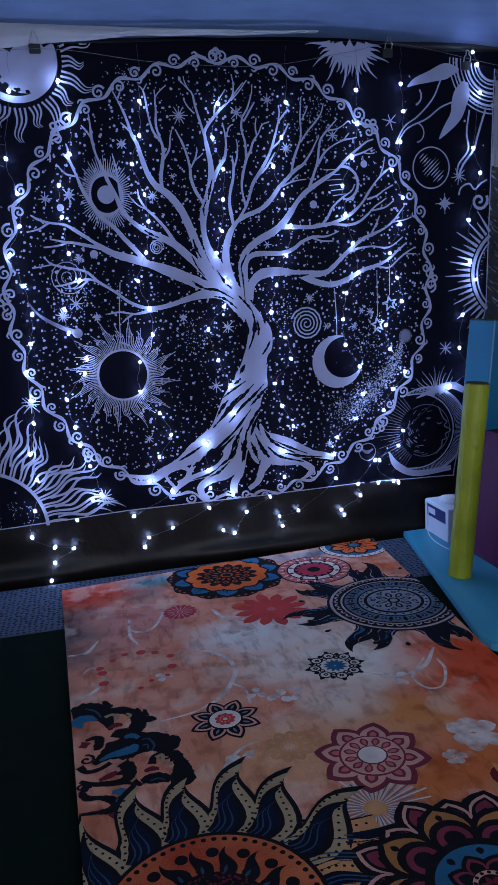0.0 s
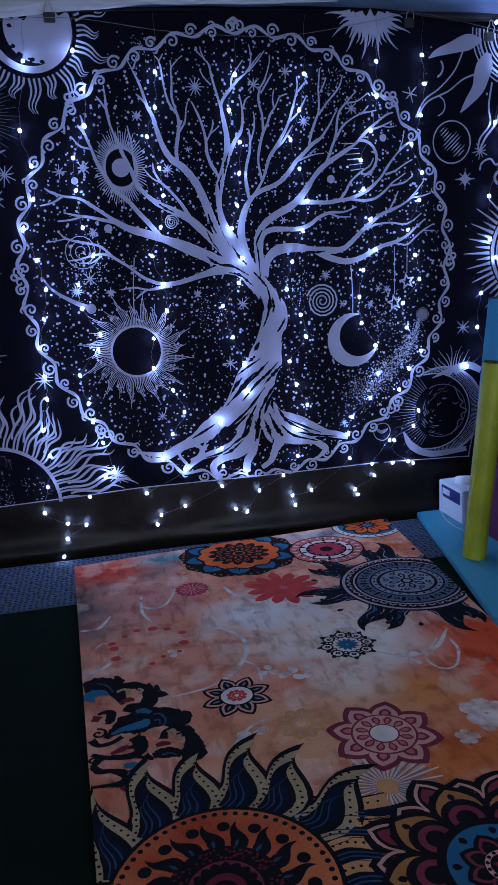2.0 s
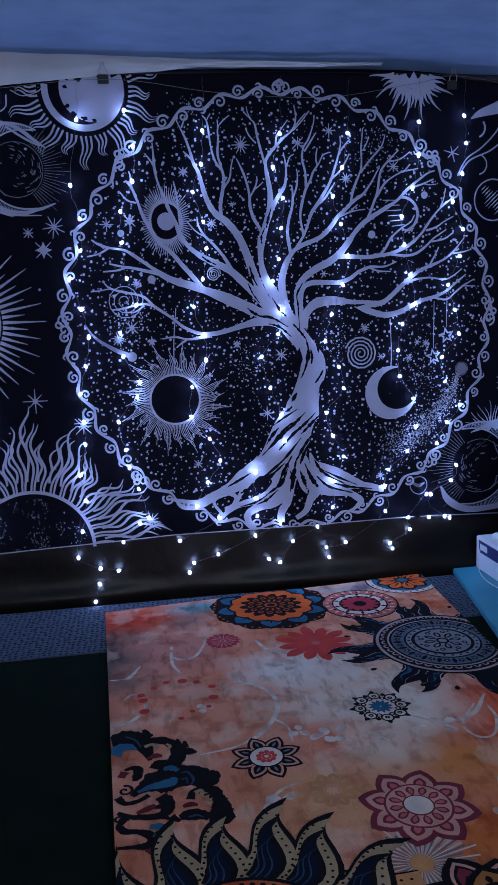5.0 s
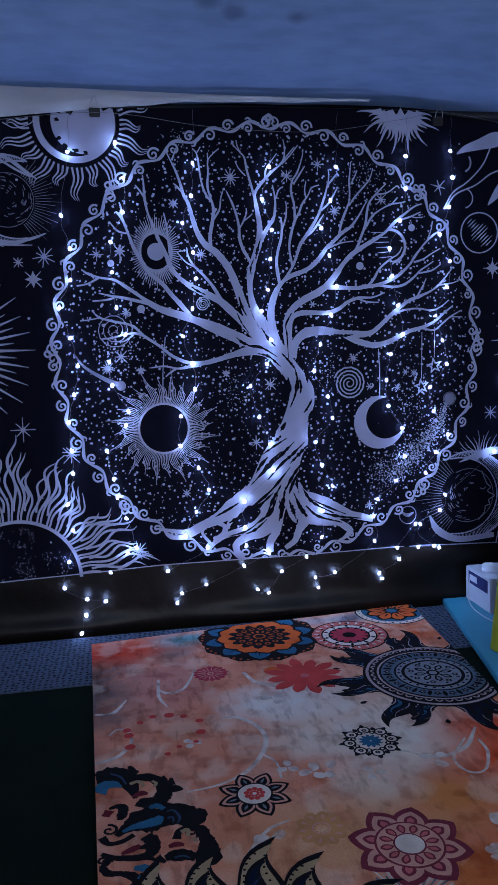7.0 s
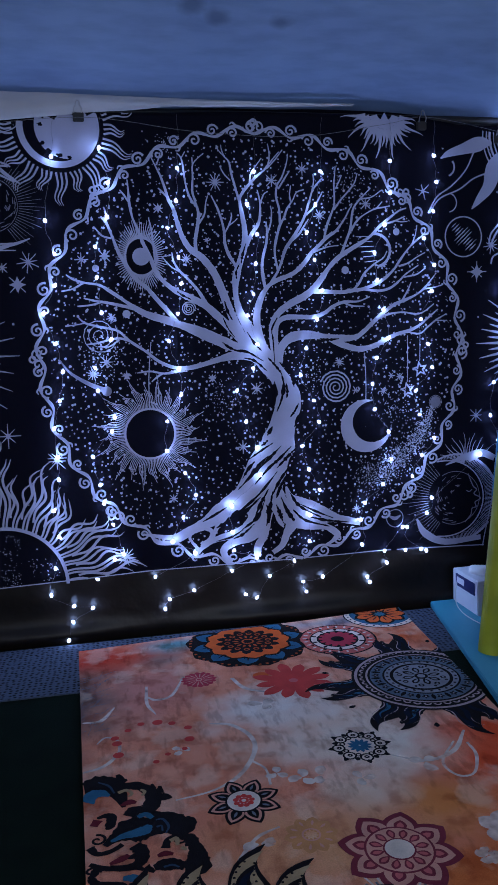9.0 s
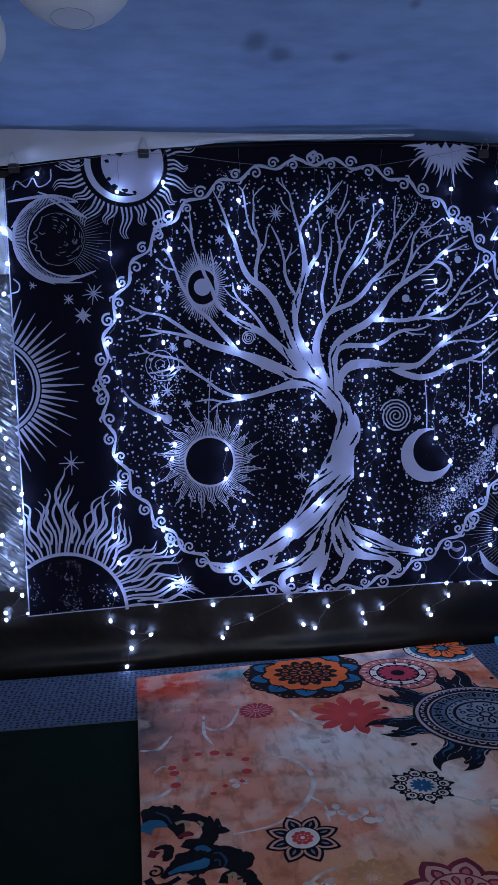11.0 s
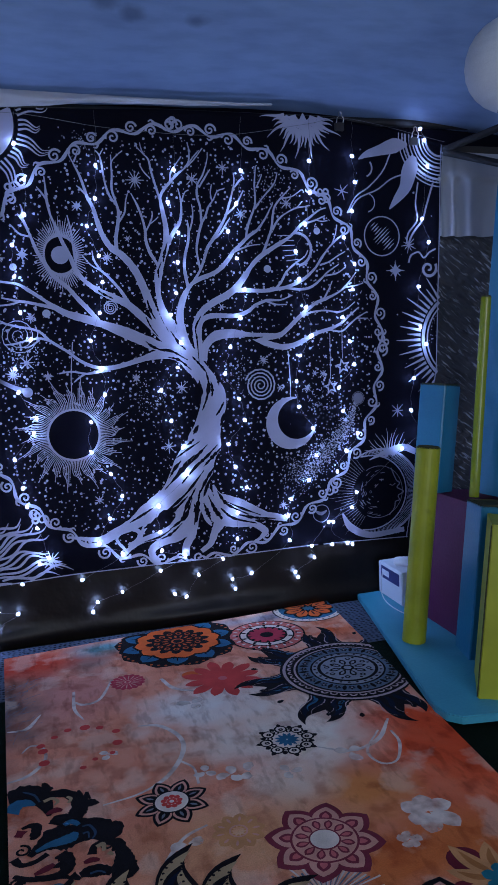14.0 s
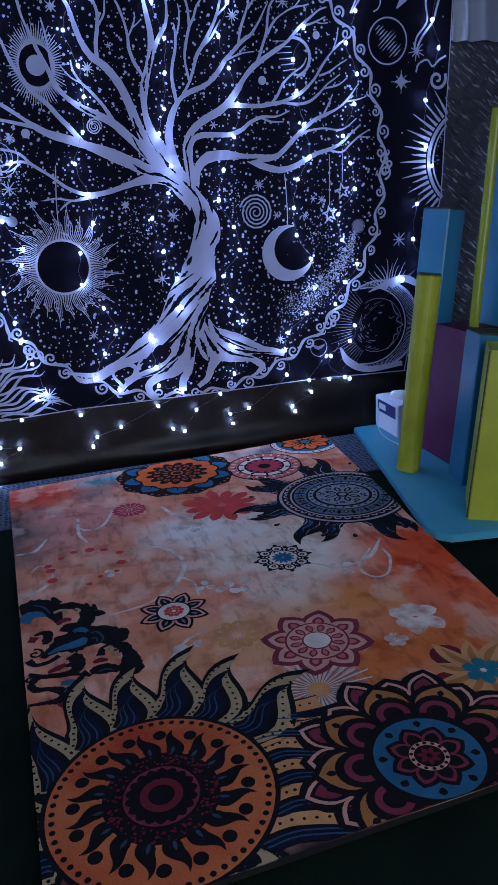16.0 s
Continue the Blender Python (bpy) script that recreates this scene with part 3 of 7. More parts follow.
head.taper(0.018, 0.003, (-0.516, 0.847), (-0.572, 0.873), (-0.63, 0.912), (-0.66, 0.955))
head.done("comet_print", GREY_INK, tapestry, "printed comet head with a tail")

# small stars, sparkles and snowflakes
STARS_HIGH = (((-0.132, 1.511), 0.030, 12), ((0.057, 1.518), 0.026, 8), ((-0.017, 0.834), 0.026, 8), ((0.162, 1.556), 0.022, 8), ((-0.321, 1.428), 0.020, 4), ((-0.499, 1.279), 0.024, 4),
                                  ((-0.573, 1.269), 0.022, 8), ((-0.488, 1.082), 0.018, 10), ((-0.167, 0.875), 0.016, 5), ((-0.449, 0.894), 0.017, 5), ((-0.511, 0.941), 0.027, 8), ((-0.556, 0.904), 0.024, 12),
                                  ((-0.072, 0.638), 0.024, 8))
STARS_LOW = (((-0.315, 0.477), 0.018, 8), ((0.276, 0.913), 0.020, 10), ((0.333, 0.814), 0.016, 6), ((0.218, 1.405), 0.022, 10), ((0.382, 1.444), 0.024, 8),
                                  ((0.464, 0.859), 0.014, 6), ((0.496, 0.855), 0.016, 8), ((0.435, 0.807), 0.014, 8), ((0.328, 0.396), 0.016, 8), ((-0.167, 1.327), 0.012, 6), ((-0.236, 1.268), 0.020, 10),
                                  ((0.79, 1.212), 0.036, 4), ((0.844, 1.302), 0.030, 10), ((0.786, 0.704), 0.030, 8), ((-0.687, 0.636), 0.030, 8), ((-0.484, 0.292), 0.034, 12), ((0.59, 1.487), 0.030, 6), ((0.136, 1.099), 0.015, 6),
                                  ((-0.736, 1.263), 0.036, 10), ((-0.773, 1.193), 0.034, 4), ((-0.835, 0.716), 0.040, 8), ((-0.688, 0.626), 0.036, 8), ((-0.816, 1.246), 0.02, 8), ((-0.928, 1.293), 0.014, 6))
for i, (c, r, arms) in enumerate(STARS_HIGH + STARS_LOW):
    s = print_part(0.0020)
    s.flake(c, r, arms if arms > 5 else 8, 0.0042, 0.22, 45.0 if i % 3 else 0.0)
    if arms == 4:
        s.star(c, r * 0.75, 4)
    if arms == 5:
        s.star(c, r * 0.9, 5)
    s.done("star_print", WHITE_INK, tapestry)


def wavy_ray(pr, c, angle, r0, r1, width, sway=0.008, phase=0.0, waves=5.2):
    a = radians(angle)
    u, s = Vector((math.cos(a), math.sin(a))), Vector((-math.sin(a), math.cos(a)))
    n = 9
    pts = []
    for i in range(n):
        t = i / (n - 1)
        p = Vector(c) + u * (r0 + (r1 - r0) * t) + s * sway * math.sin(phase + t * waves) * (0.3 + t)
        pts.append((p.x, p.y, width * (1 - t) + 0.0012))
    pr.limb(*pts, step=3)


# eclipsed sun with flame rays
c = Vector((-0.382, 0.7))
s = print_part()
s.ring(c, 0.079, 0.086, 56)
for k in range(24):
    a = 15 * k
    far = 0.192 if k % 2 else 0.166
    for d in (-6.2, -3.1, 0.0, 3.1, 6.2):
        tip = far - abs(d) * 0.006
        pts = [(0.084, d), (0.108, d * 0.95 - 1.5), (0.135, d * 0.70 + 1.0), (tip, d * 0.15 + 5.0)]
        s.limb(*[(*(c + Vector((math.cos(radians(a + q)), math.sin(radians(a + q)))) * r), 0.0027 - 0.0003 * i) for i, (r, q) in enumerate(pts)], step=4)
s.done("sun_print", WHITE_INK, tapestry, "printed dark sun with wavy rays")
s = print_part(0.0019)
s.line(0.003, (-0.365, 1.001), (-0.377, 0.893), (-0.381, 0.782))
s.done("cord_print", WHITE_INK, tapestry)

# the eye among the branches
c = Vector((-0.383, 1.276))
s = print_part(0.0022)
s.disc(c, 0.028)
s.done("eye_print", WHITE_INK, tapestry, "printed round pale moon inside an eye")
s = print_part(0.0016)
for k in range(72):
    a = 2 * math.pi * k / 72
    u = Vector((math.cos(a), math.sin(a)))
    e = Vector((u.x * 0.78, u.y)) * 0.060
    tip = Vector((u.x * 0.82, u.y)) * (0.090 + 0.012 * (k % 3 == 0) + 0.018 * abs(u.y))
    s.taper(0.0048, 0.0014, c + e, c + tip, step=2)
s.ring(c, 0.049, 0.054, 40, squash=1.15)
s.done("eye_lash_print", WHITE_INK, tapestry, "printed lashes round the eye")

# hanging crescent moon, spiral, stars on cords, small moon and planets
c = Vector((0.369, 0.687))
s = print_part(0.0022)
line, wid = [], []
for i in range(41):
    t = i / 40
    a = radians(74 + 272 * t)
    wd = 0.003 + 0.045 * math.sin(math.pi * t)
    line.append(c + Vector((math.cos(a), math.sin(a))) * (0.093 - wd / 2))
    wid.append(wd)
s.strip(line, wid)
s.line(0.003, (0.367, 0.942), (0.371, 0.845), (0.37, 0.778))
s.done("crescent_print", WHITE_INK, tapestry, "printed crescent moon on a cord")
s = print_part(0.0022)
s.spiral((0.261, 0.827), 0.058, 4.2, 0.0058, 160, -1)
s.done("spiral_print", WHITE_INK, tapestry, "printed spiral galaxy")
for c, top in (((0.571, 0.878), (0.573, 1.013)), ((0.524, 0.807), (0.526, 0.996))):
    s = print_part(0.0022)
    s.star(c, 0.030, 5, 0.55, 100)
    s.line(0.0022, top, (c[0], c[1] + 0.028))
    s.done("hanging_star_print", WHITE_INK, tapestry, "printed star hanging on a cord")
for c, r, turns, w, a0, way in (((-0.236, 1.106), 0.024, 3.2, 0.0036, 0, 1), ((-0.529, 1.028), 0.060, 3.4, 0.0026, 30, -1)):
    s = print_part(0.0018)
    s.spiral(c, r, turns, w, a0, way)
    s.done("small_spiral_print", WHITE_INK, tapestry, "small printed spiral")
for c, r in (((-0.439, 1.094), 0.013), ((-0.529, 1.241), 0.011), ((0.491, 1.351), 0.012), ((0.305, 1.224), 0.013)):
    s = print_part(0.0018)
    s.disc(c, r)
    s.done("small_moon_print", WHITE_INK, tapestry, "small printed moon")
s = print_part(0.0018)
s.ring((0.411, 1.289), 0.051, 0.060, 30, -80, 95)
for k in range(6):
    s.line(0.0024, (0.345 + 0.006 * k, 1.335 - 0.017 * k), (0.40 + 0.004 * k, 1.335 - 0.016 * k), step=2)
s.done("striped_moon_print", WHITE_INK, tapestry, "printed thin crescent with stripes")

# ringed planet beside the ring
c = Vector((0.739, 1.333))
s = print_part(0.002)
s.ring(c, 0.066, 0.0705, 44)
for k in range(11):
    o = -0.05 + 0.010 * k
    h = 0.8 * math.sqrt(max(0.0, 0.062 ** 2 - o * o))
    q = c + Vector((o * 0.7, -o * 0.75 + 0.002))
    d = Vector((0.72, 0.66)) * h * rng.uniform(0.35, 0.8)
    s.limb((*(q - d), 0.001), (*q, 0.0045), (*(q + d), 0.001), step=3, rough=0.3)
s.done("planet_print", WHITE_INK, tapestry, "printed striped planet")

# half suns at the side hems
def half_sun(c, r, left, reach):
    s = print_part(0.002)
    s.ring(c, r * 0.85, r * 0.885, 60)
    s.ring(c, r * 0.93, r, 60)
    for k in range(27):
        a = -73 + 146 * k / 26 + (0 if left else 180)
        u = Vector((math.cos(radians(a)), math.sin(radians(a))))
        far = r + (reach - r) * (1.0 if k % 2 else 0.62) * (0.93 + 0.07 * math.sin(k * 2.1))
        s.taper(0.0115, 0.0016, Vector(c) + u * r * 1.03, Vector(c) + u * far, step=3)
    for k in range(420):
        q = Vector((rng.uniform(-r, r), rng.uniform(-r, r)))
        if q.length < r * 0.82:
            s.dot(Vector(c) + q, rng.choice((0.0012, 0.0018, 0.0024)), 5)
    s.done("half_sun_print", WHITE_INK, tapestry, "printed half sun with straight rays at the hem")


half_sun(Vector((-1.081, 0.971)), 0.160, True, 0.302)
half_sun(Vector((1.063, 0.960)), 0.173, False, 0.276)


# flaming sun in the lower corner, full sun at the upper hem
c = Vector((-0.876, 0.217))
s = print_part(0.002)
s.ring(c, 0.193, 0.204, 60)
FLAME_AT, FLAME_FAR = (-6, 7, 17, 27, 45, 58, 68, 80, 90, 100, 110, 125, 180), (0.40, 0.470, 0.40, 0.44, 0.355, 0.38, 0.445, 0.37, 0.49, 0.38, 0.41, 0.36, 0.33)
for k in range(54):
    a = -3 + 150 * k / 53
    lean = 0.38 * (min(FLAME_AT, key=lambda q: abs(q - a) + (20 if FLAME_FAR[FLAME_AT.index(q)] < 0.38 else 0)) - a)
    far = float(np.interp(a, FLAME_AT, FLAME_FAR)) * (1.0 if k % 2 else 0.93)
    pts = []
    for i in range(11):
        t = i / 10
        r = (0.198 if k % 3 else 0.235) * (1 - t) + far * t
        q = radians(a + lean * t * t + 2.6 * math.sin(9.5 * t + 0.25 * k) * (0.35 + 0.65 * t))
        pts.append((*(c + Vector((math.cos(q), math.sin(q))) * r), 0.0240 * r * (1 - t ** 4) + 0.0012))
    s.limb(*pts, step=3)
s.done("flame_sun_print", WHITE_INK, tapestry, "printed dark sun with curling flames")
s = print_part(0.0017)
for k in range(900):
    q = Vector((rng.uniform(-0.18, 0.18), rng.uniform(0, 0.18)))
    if q.length < 0.178 and noise.noise((q.x * 14, q.y * 14, 3)) > rng.uniform(-0.2, 0.5):
        s.dot(c + q, rng.choice((0.001, 0.0014, 0.002)), 5)
tagged(s.done("speck_print", WHITE_INK, tapestry), kind="stuff")

c = Vector((-0.619, 1.676))
s = print_part(0.0022)
s.ring(c, 0.106, 0.126, 56)
s.ring(c + Vector((0.026, 0.0)), 0.0, 0.040, 40)
s.ring(c + Vector((0.026, 0.0)), 0.040, 0.072, 40)
s.ring(c + Vector((0.026, 0.0)), 0.072, 0.0985, 40)
s.done("full_sun_print", WHITE_INK, tapestry, "printed pale disc with dark craters")
for q, r in (((-0.050, -0.052), 0.010), ((-0.030, -0.075), 0.012), ((0.0, -0.088), 0.011), ((0.03, -0.094), 0.009), ((-0.062, 0.03), 0.012), ((-0.055, 0.005), 0.009), ((-0.06, 0.055), 0.014)):
    s = print_part(0.0034)
    s.poly([c + Vector(q) + Vector((math.cos(k), math.sin(k) * 0.7)) * r * rng.uniform(0.5, 1.2) for k in np.arange(0, 6.2, 0.6)])
    s.done("crater_print", BLACK_CLOTH, tapestry)
s = print_part(0.002)
for k in range(15):
    a = 148 + 244 * k / 14
    far = 0.240 if k % 2 else 0.205
    for d in (-6.0, 0.0, 6.0):
        pts = []
        for i in range(7):
            t = i / 6
            q = radians(a + d * (1 - 0.75 * t) + 4.5 * math.sin(5.5 * t + 0.6) * t)
            pts.append((*(c + Vector((math.cos(q), math.sin(q))) * (0.140 + (far - 0.140) * t)), 0.0052 * (1 - t * t) + 0.0012))
        s.limb(*pts, step=3)
s.done("sun_rays_print", WHITE_INK, tapestry, "printed wavy rays of the upper sun")

# upper sun cut off by the hem
c = Vector((0.454, 1.744))
s = print_part(0.002)
s.disc(c, 0.055)
for k in range(25):
    a = 180 + 190 * k / 24
    far = 0.155 if k % 3 == 1 else 0.115
    wavy_ray(s, c, a, 0.055, far, 0.0150, 0.004, k * 0.5)
s.done("upper_sun_print", WHITE_INK, tapestry, "printed sun cut off by the upper hem")


# crescent moons with a sleeping profile, hatched
def moon_face(c, r, flip, turn, tall=1.0):
    def at(a, k):
        a = radians(a)
        return Vector(c) + Vector((flip * math.cos(a), tall * math.sin(a))) * r * k
    s = print_part(0.0022)
    n = 40
    outer = [at(turn + 58 + 244 * i / n, 1.0) for i in range(n + 1)]
    thick = [0.004 + 0.006 * math.sin(math.pi * i / n) for i in range(n + 1)]
    s.strip(outer, thick)
    s.strip([at(turn + 62 + 236 * i / n, 0.97 - 0.29 * math.sin(math.pi * i / n) ** 0.8) for i in range(n + 1)], [0.005] * (n + 1))
    for i in range(110):
        t = (i + 0.5) / 110
        a = turn + 62 + 236 * t
        inner = 0.97 - 0.27 * math.sin(math.pi * t) ** 0.8
        s.taper(0.0030, 0.0012, at(a, 0.985), at(a, inner + 0.02), step=1)
    s.done("moon_print", WHITE_INK, tapestry, "printed crescent moon with hatched rim")
    s = print_part(0.0020)
    s.line(0.0040, at(120, 0.62), at(150, 0.50), at(163, 0.55), at(172, 0.46), at(184, 0.62), at(195, 0.50), at(205, 0.56), at(214, 0.49), at(228, 0.56), at(248, 0.62))
    s.line(0.0030, at(158, 0.44), at(160, 0.36), at(150, 0.31), step=4)
    s.ring(Vector(c) + Vector((flip * r * 0.02, 0)), r * 0.60, r * 0.615, 50, -120, 120)
    for i in range(26):
        a = turn - 55 + 110 * i / 25
        s.taper(0.0022, 0.0008, at(a, 0.66), at(a, 0.98 + 0.35 * ((i * 7) % 5) / 5), step=1)
    for i in range(40):
        a, k = rng.uniform(-100, 100), rng.uniform(0.15, 0.58)
        s.taper(0.003, 0.001, at(a, k), at(a + 14, k + 0.03), step=1)
    s.done("moon_face_print", GREY_INK, tapestry, "faint printed profile and rays of the moon")


moon_face(Vector((-0.842, 1.437)), 0.136, 1, 0)
for pts in (((-0.989, 1.556, 0.0076), (-0.904, 1.570, 0.0152), (-0.850, 1.575, 0.0095), (-0.814, 1.571, 0.0038)),
            ((-0.894, 1.586, 0.0057), (-0.824, 1.559, 0.0171), (-0.780, 1.526, 0.0171), (-0.744, 1.501, 0.0057)),
            ((-0.859, 1.564, 0.0095), (-0.807, 1.530, 0.0114), (-0.760, 1.506, 0.0057)),
            ((-0.725, 1.335, 0.0057), (-0.771, 1.319, 0.0152), (-0.825, 1.309, 0.0133), (-0.879, 1.319, 0.0114), (-0.922, 1.350, 0.0076), (-0.956, 1.395, 0.0057), (-0.977, 1.440, 0.0038)),
            ((-0.770, 1.299, 0.0038), (-0.844, 1.302, 0.0095), (-0.905, 1.326, 0.0095), (-0.948, 1.368, 0.0076), (-0.971, 1.413, 0.0038)),
            ((-0.856, 1.295, 0.0038), (-0.915, 1.319, 0.0076), (-0.952, 1.361, 0.0057)),
            ((-0.982, 1.476, 0.0057), (-0.950, 1.518, 0.0076), (-0.905, 1.548, 0.0057))):
    s = print_part(0.0025)
    s.limb(*[(x, z, w * 0.62) for x, z, w in pts])
    s.done("moon_flame_print", WHITE_INK, tapestry, "printed sweeping flame on the crescent")
moon_face(Vector((0.704, 0.407)), 0.160, -1, 0)
s = print_part(0.0024)
s.limb((0.666, 0.53, 0.0030), (0.739, 0.555, 0.0200), (0.807, 0.566, 0.0260), (0.856, 0.545, 0.0220))
s.done("moon_tip_print", WHITE_INK, tapestry, "printed bright tip of the crescent")
s = print_part(0.0024)
s.limb((0.554, 0.341, 0.0056), (0.586, 0.285, 0.0262), (0.664, 0.248, 0.0224), (0.802, 0.255, 0.0187))
for k in range(14):
    a = 20 + 11 * k
    wavy_ray(s, Vector((0.749, 0.533)), a, 0.01, 0.09 + 0.02 * (k % 2), 0.004, 0.004, k)
s.done("moon_tip_print", WHITE_INK, tapestry, "printed bright tips of the crescent")

# ringed disc with comet tails in the upper corner
c = Vector((0.977, 1.673))
s = print_part(0.0022)
for k in range(9):
    r = 0.055 + 0.0135 * k
    s.ring(c, r, r + (0.0045 if k % 3 else 0.008), 60)
for k in range(60):
    a = 2 * math.pi * k / 60
    s.dot(c + Vector((math.cos(a), math.sin(a))) * 0.150, 0.0035, 5)
s.limb((0.845, 1.650, 0.010), (0.812, 1.649, 0.042), (0.785, 1.643, 0.050), (0.739, 1.629, 0.036), (0.686, 1.613, 0.0224), (0.655, 1.596, 0.0037))
s.limb((0.872, 1.612, 0.020), (0.860, 1.580, 0.055), (0.848, 1.548, 0.058), (0.834, 1.503, 0.044), (0.799, 1.46, 0.0262), (0.771, 1.427, 0.0037))
s.line(0.005, (0.78, 1.622), (0.748, 1.558), (0.694, 1.504), (0.641, 1.468), (0.608, 1.413))
s.line(0.005, (0.839, 1.552), (0.779, 1.531), (0.725, 1.494), (0.651, 1.462), (0.613, 1.413))
s.line(0.006, (0.885, 1.521), (0.874, 1.446), (0.88, 1.39), (0.844, 1.344), (0.835, 1.306))
s.line(0.007, (0.946, 1.52), (0.917, 1.437), (0.901, 1.39), (0.862, 1.343), (0.839, 1.296))
s.ring((0.682, 1.449), 0.030, 0.034, 20, -80, 80)
s.ring((0.675, 1.568), 0.028, 0.034, 20, -70, 40)
s.line(0.006, (0.843, 1.239), (0.852, 1.264), (0.883, 1.276), (0.904, 1.256), (0.927, 1.275), (0.953, 1.288))
s.spiral((0.922, 1.217), 0.034, 1.4, 0.011, 30, -1)
s.done("ringed_disc_print", WHITE_INK, tapestry, "printed ringed disc with curling tails")
for width, *pts in (
        (0.004, (-0.971, 1.593), (-0.958, 1.62), (-0.93, 1.602), (-0.908, 1.629), (-0.891, 1.602), (-0.855, 1.62), (-0.85, 1.656)),
        (0.003, (-0.836, 1.669), (-0.8, 1.653), (-0.755, 1.666), (-0.737, 1.684)),
        (0.004, (-0.986, 1.315), (-0.969, 1.297), (-0.973, 1.276), (-0.995, 1.269))):
    s = print_part(0.0022)
    s.line(width, *pts)
    s.done("cloud_print", WHITE_INK, tapestry, "printed outline of a small cloud")
s = print_part(0.0020)
s.ring((0.471, 0.35), 0.030, 0.033, 28)
s.limb((0.445, 0.363, 0.0037), (0.467, 0.35, 0.0131), (0.493, 0.358, 0.0056))
s.done("globe_print", GREY_INK, tapestry, "small printed globe")
tree = Ink(lay_tapestry, on_tapestry, 0.0030)
tree.band([(0.010, 0.907), (0.039, 0.870), (0.051, 0.822), (0.045, 0.774), (0.030, 0.730), (0.017, 0.700), (-0.001, 0.673), (-0.009, 0.651), (-0.029, 0.628), (-0.051, 0.598), (-0.068, 0.562), (-0.090, 0.515), (-0.118, 0.478), (-0.154, 0.441)],
          [(0.059, 0.925), (0.082, 0.894), (0.109, 0.858), (0.132, 0.819), (0.135, 0.765), (0.118, 0.713), (0.109, 0.665), (0.109, 0.623), (0.088, 0.585), (0.075, 0.540), (0.062, 0.492), (0.056, 0.463), (0.051, 0.438), (0.049, 0.411)])
tree.limb((-0.090, 0.451, 0.0900), (-0.155, 0.416, 0.0680), (-0.218, 0.381, 0.0400), (-0.276, 0.359, 0.0280), (-0.324, 0.344, 0.0180), (-0.381, 0.353, 0.0120), (-0.424, 0.363, 0.0060), rough=0.07)
tree.limb((-0.261, 0.356, 0.0200), (-0.315, 0.330, 0.0160), (-0.363, 0.329, 0.0120), (-0.385, 0.342, 0.0080), rough=0.07)
tree.limb((-0.218, 0.371, 0.0160), (-0.191, 0.354, 0.0140), (-0.198, 0.327, 0.0160), (-0.229, 0.310, 0.0160), rough=0.07)
tree.limb((-0.257, 0.362, 0.0120), (-0.267, 0.335, 0.0100), (-0.239, 0.295, 0.0100), rough=0.07)
tree.limb((-0.110, 0.419, 0.0280), (-0.156, 0.387, 0.0200), (-0.180, 0.353, 0.0140), (-0.188, 0.330, 0.0100), rough=0.07)
tree.limb((-0.032, 0.399, 0.0450), (-0.073, 0.353, 0.0400), (-0.122, 0.336, 0.0280), (-0.180, 0.324, 0.0195), (-0.224, 0.301, 0.0150), (-0.251, 0.276, 0.0160), rough=0.07)
tree.limb((-0.013, 0.379, 0.0560), (-0.054, 0.330, 0.0400), (-0.113, 0.312, 0.0300), (-0.150, 0.289, 0.0260), (-0.147, 0.260, 0.0220), (-0.124, 0.243, 0.0160), rough=0.07)
tree.limb((-0.041, 0.429, 0.0600), (-0.023, 0.389, 0.0680), (-0.004, 0.349, 0.0360), rough=0.07)
tree.limb((-0.002, 0.456, 0.1000), (-0.003, 0.388, 0.0480), (-0.008, 0.330, 0.0280), (-0.031, 0.290, 0.0280), (-0.036, 0.253, 0.0260), rough=0.07)
tree.limb((0.038, 0.474, 0.0520), (0.061, 0.410, 0.0560), (0.090, 0.365, 0.0440), (0.071, 0.325, 0.0280), (0.054, 0.287, 0.0220), (0.020, 0.263, 0.0160), rough=0.07)
tree.limb((0.022, 0.432, 0.0240), (0.011, 0.381, 0.0105), (0.006, 0.352, 0.0040), rough=0.07)
tree.limb((0.039, 0.411, 0.0280), (0.048, 0.372, 0.0180), (0.061, 0.349, 0.0040), rough=0.07)
tree.limb((0.074, 0.492, 0.0060), (0.089, 0.452, 0.0280), (0.136, 0.410, 0.0520), (0.196, 0.377, 0.0400), (0.256, 0.366, 0.0280), (0.307, 0.353, 0.0240), (0.341, 0.343, 0.0200), rough=0.07)
tree.limb((0.101, 0.447, 0.0240), (0.166, 0.416, 0.0360), (0.220, 0.394, 0.0180), (0.263, 0.376, 0.0040), rough=0.07)
tree.limb((0.061, 0.443, 0.0520), (0.106, 0.382, 0.0720), (0.165, 0.355, 0.0440), (0.211, 0.341, 0.0240), (0.243, 0.321, 0.0240), (0.255, 0.306, 0.0240), (0.235, 0.286, 0.0120), (0.214, 0.275, 0.0100), rough=0.07)
tree.limb((0.062, 0.864, 0.0576), (0.022, 0.913, 0.0576), (-0.030, 0.942, 0.0302), (-0.088, 0.948, 0.0288), (-0.145, 0.936, 0.0184), (-0.203, 0.920, 0.0151), (-0.251, 0.912, 0.0144), (-0.298, 0.917, 0.0115), (-0.344, 0.939, 0.0101), (-0.381, 0.970, 0.0086), (-0.435, 1.008, 0.0086), (-0.471, 1.041, 0.0072), (-0.535, 1.057, 0.0072), (-0.575, 1.070, 0.0058), (-0.597, 1.093, 0.0035), rough=0.07)
tree.limb((-0.575, 1.068, 0.0043), (-0.604, 1.063, 0.0035), (-0.635, 1.060, 0.0043), rough=0.07)
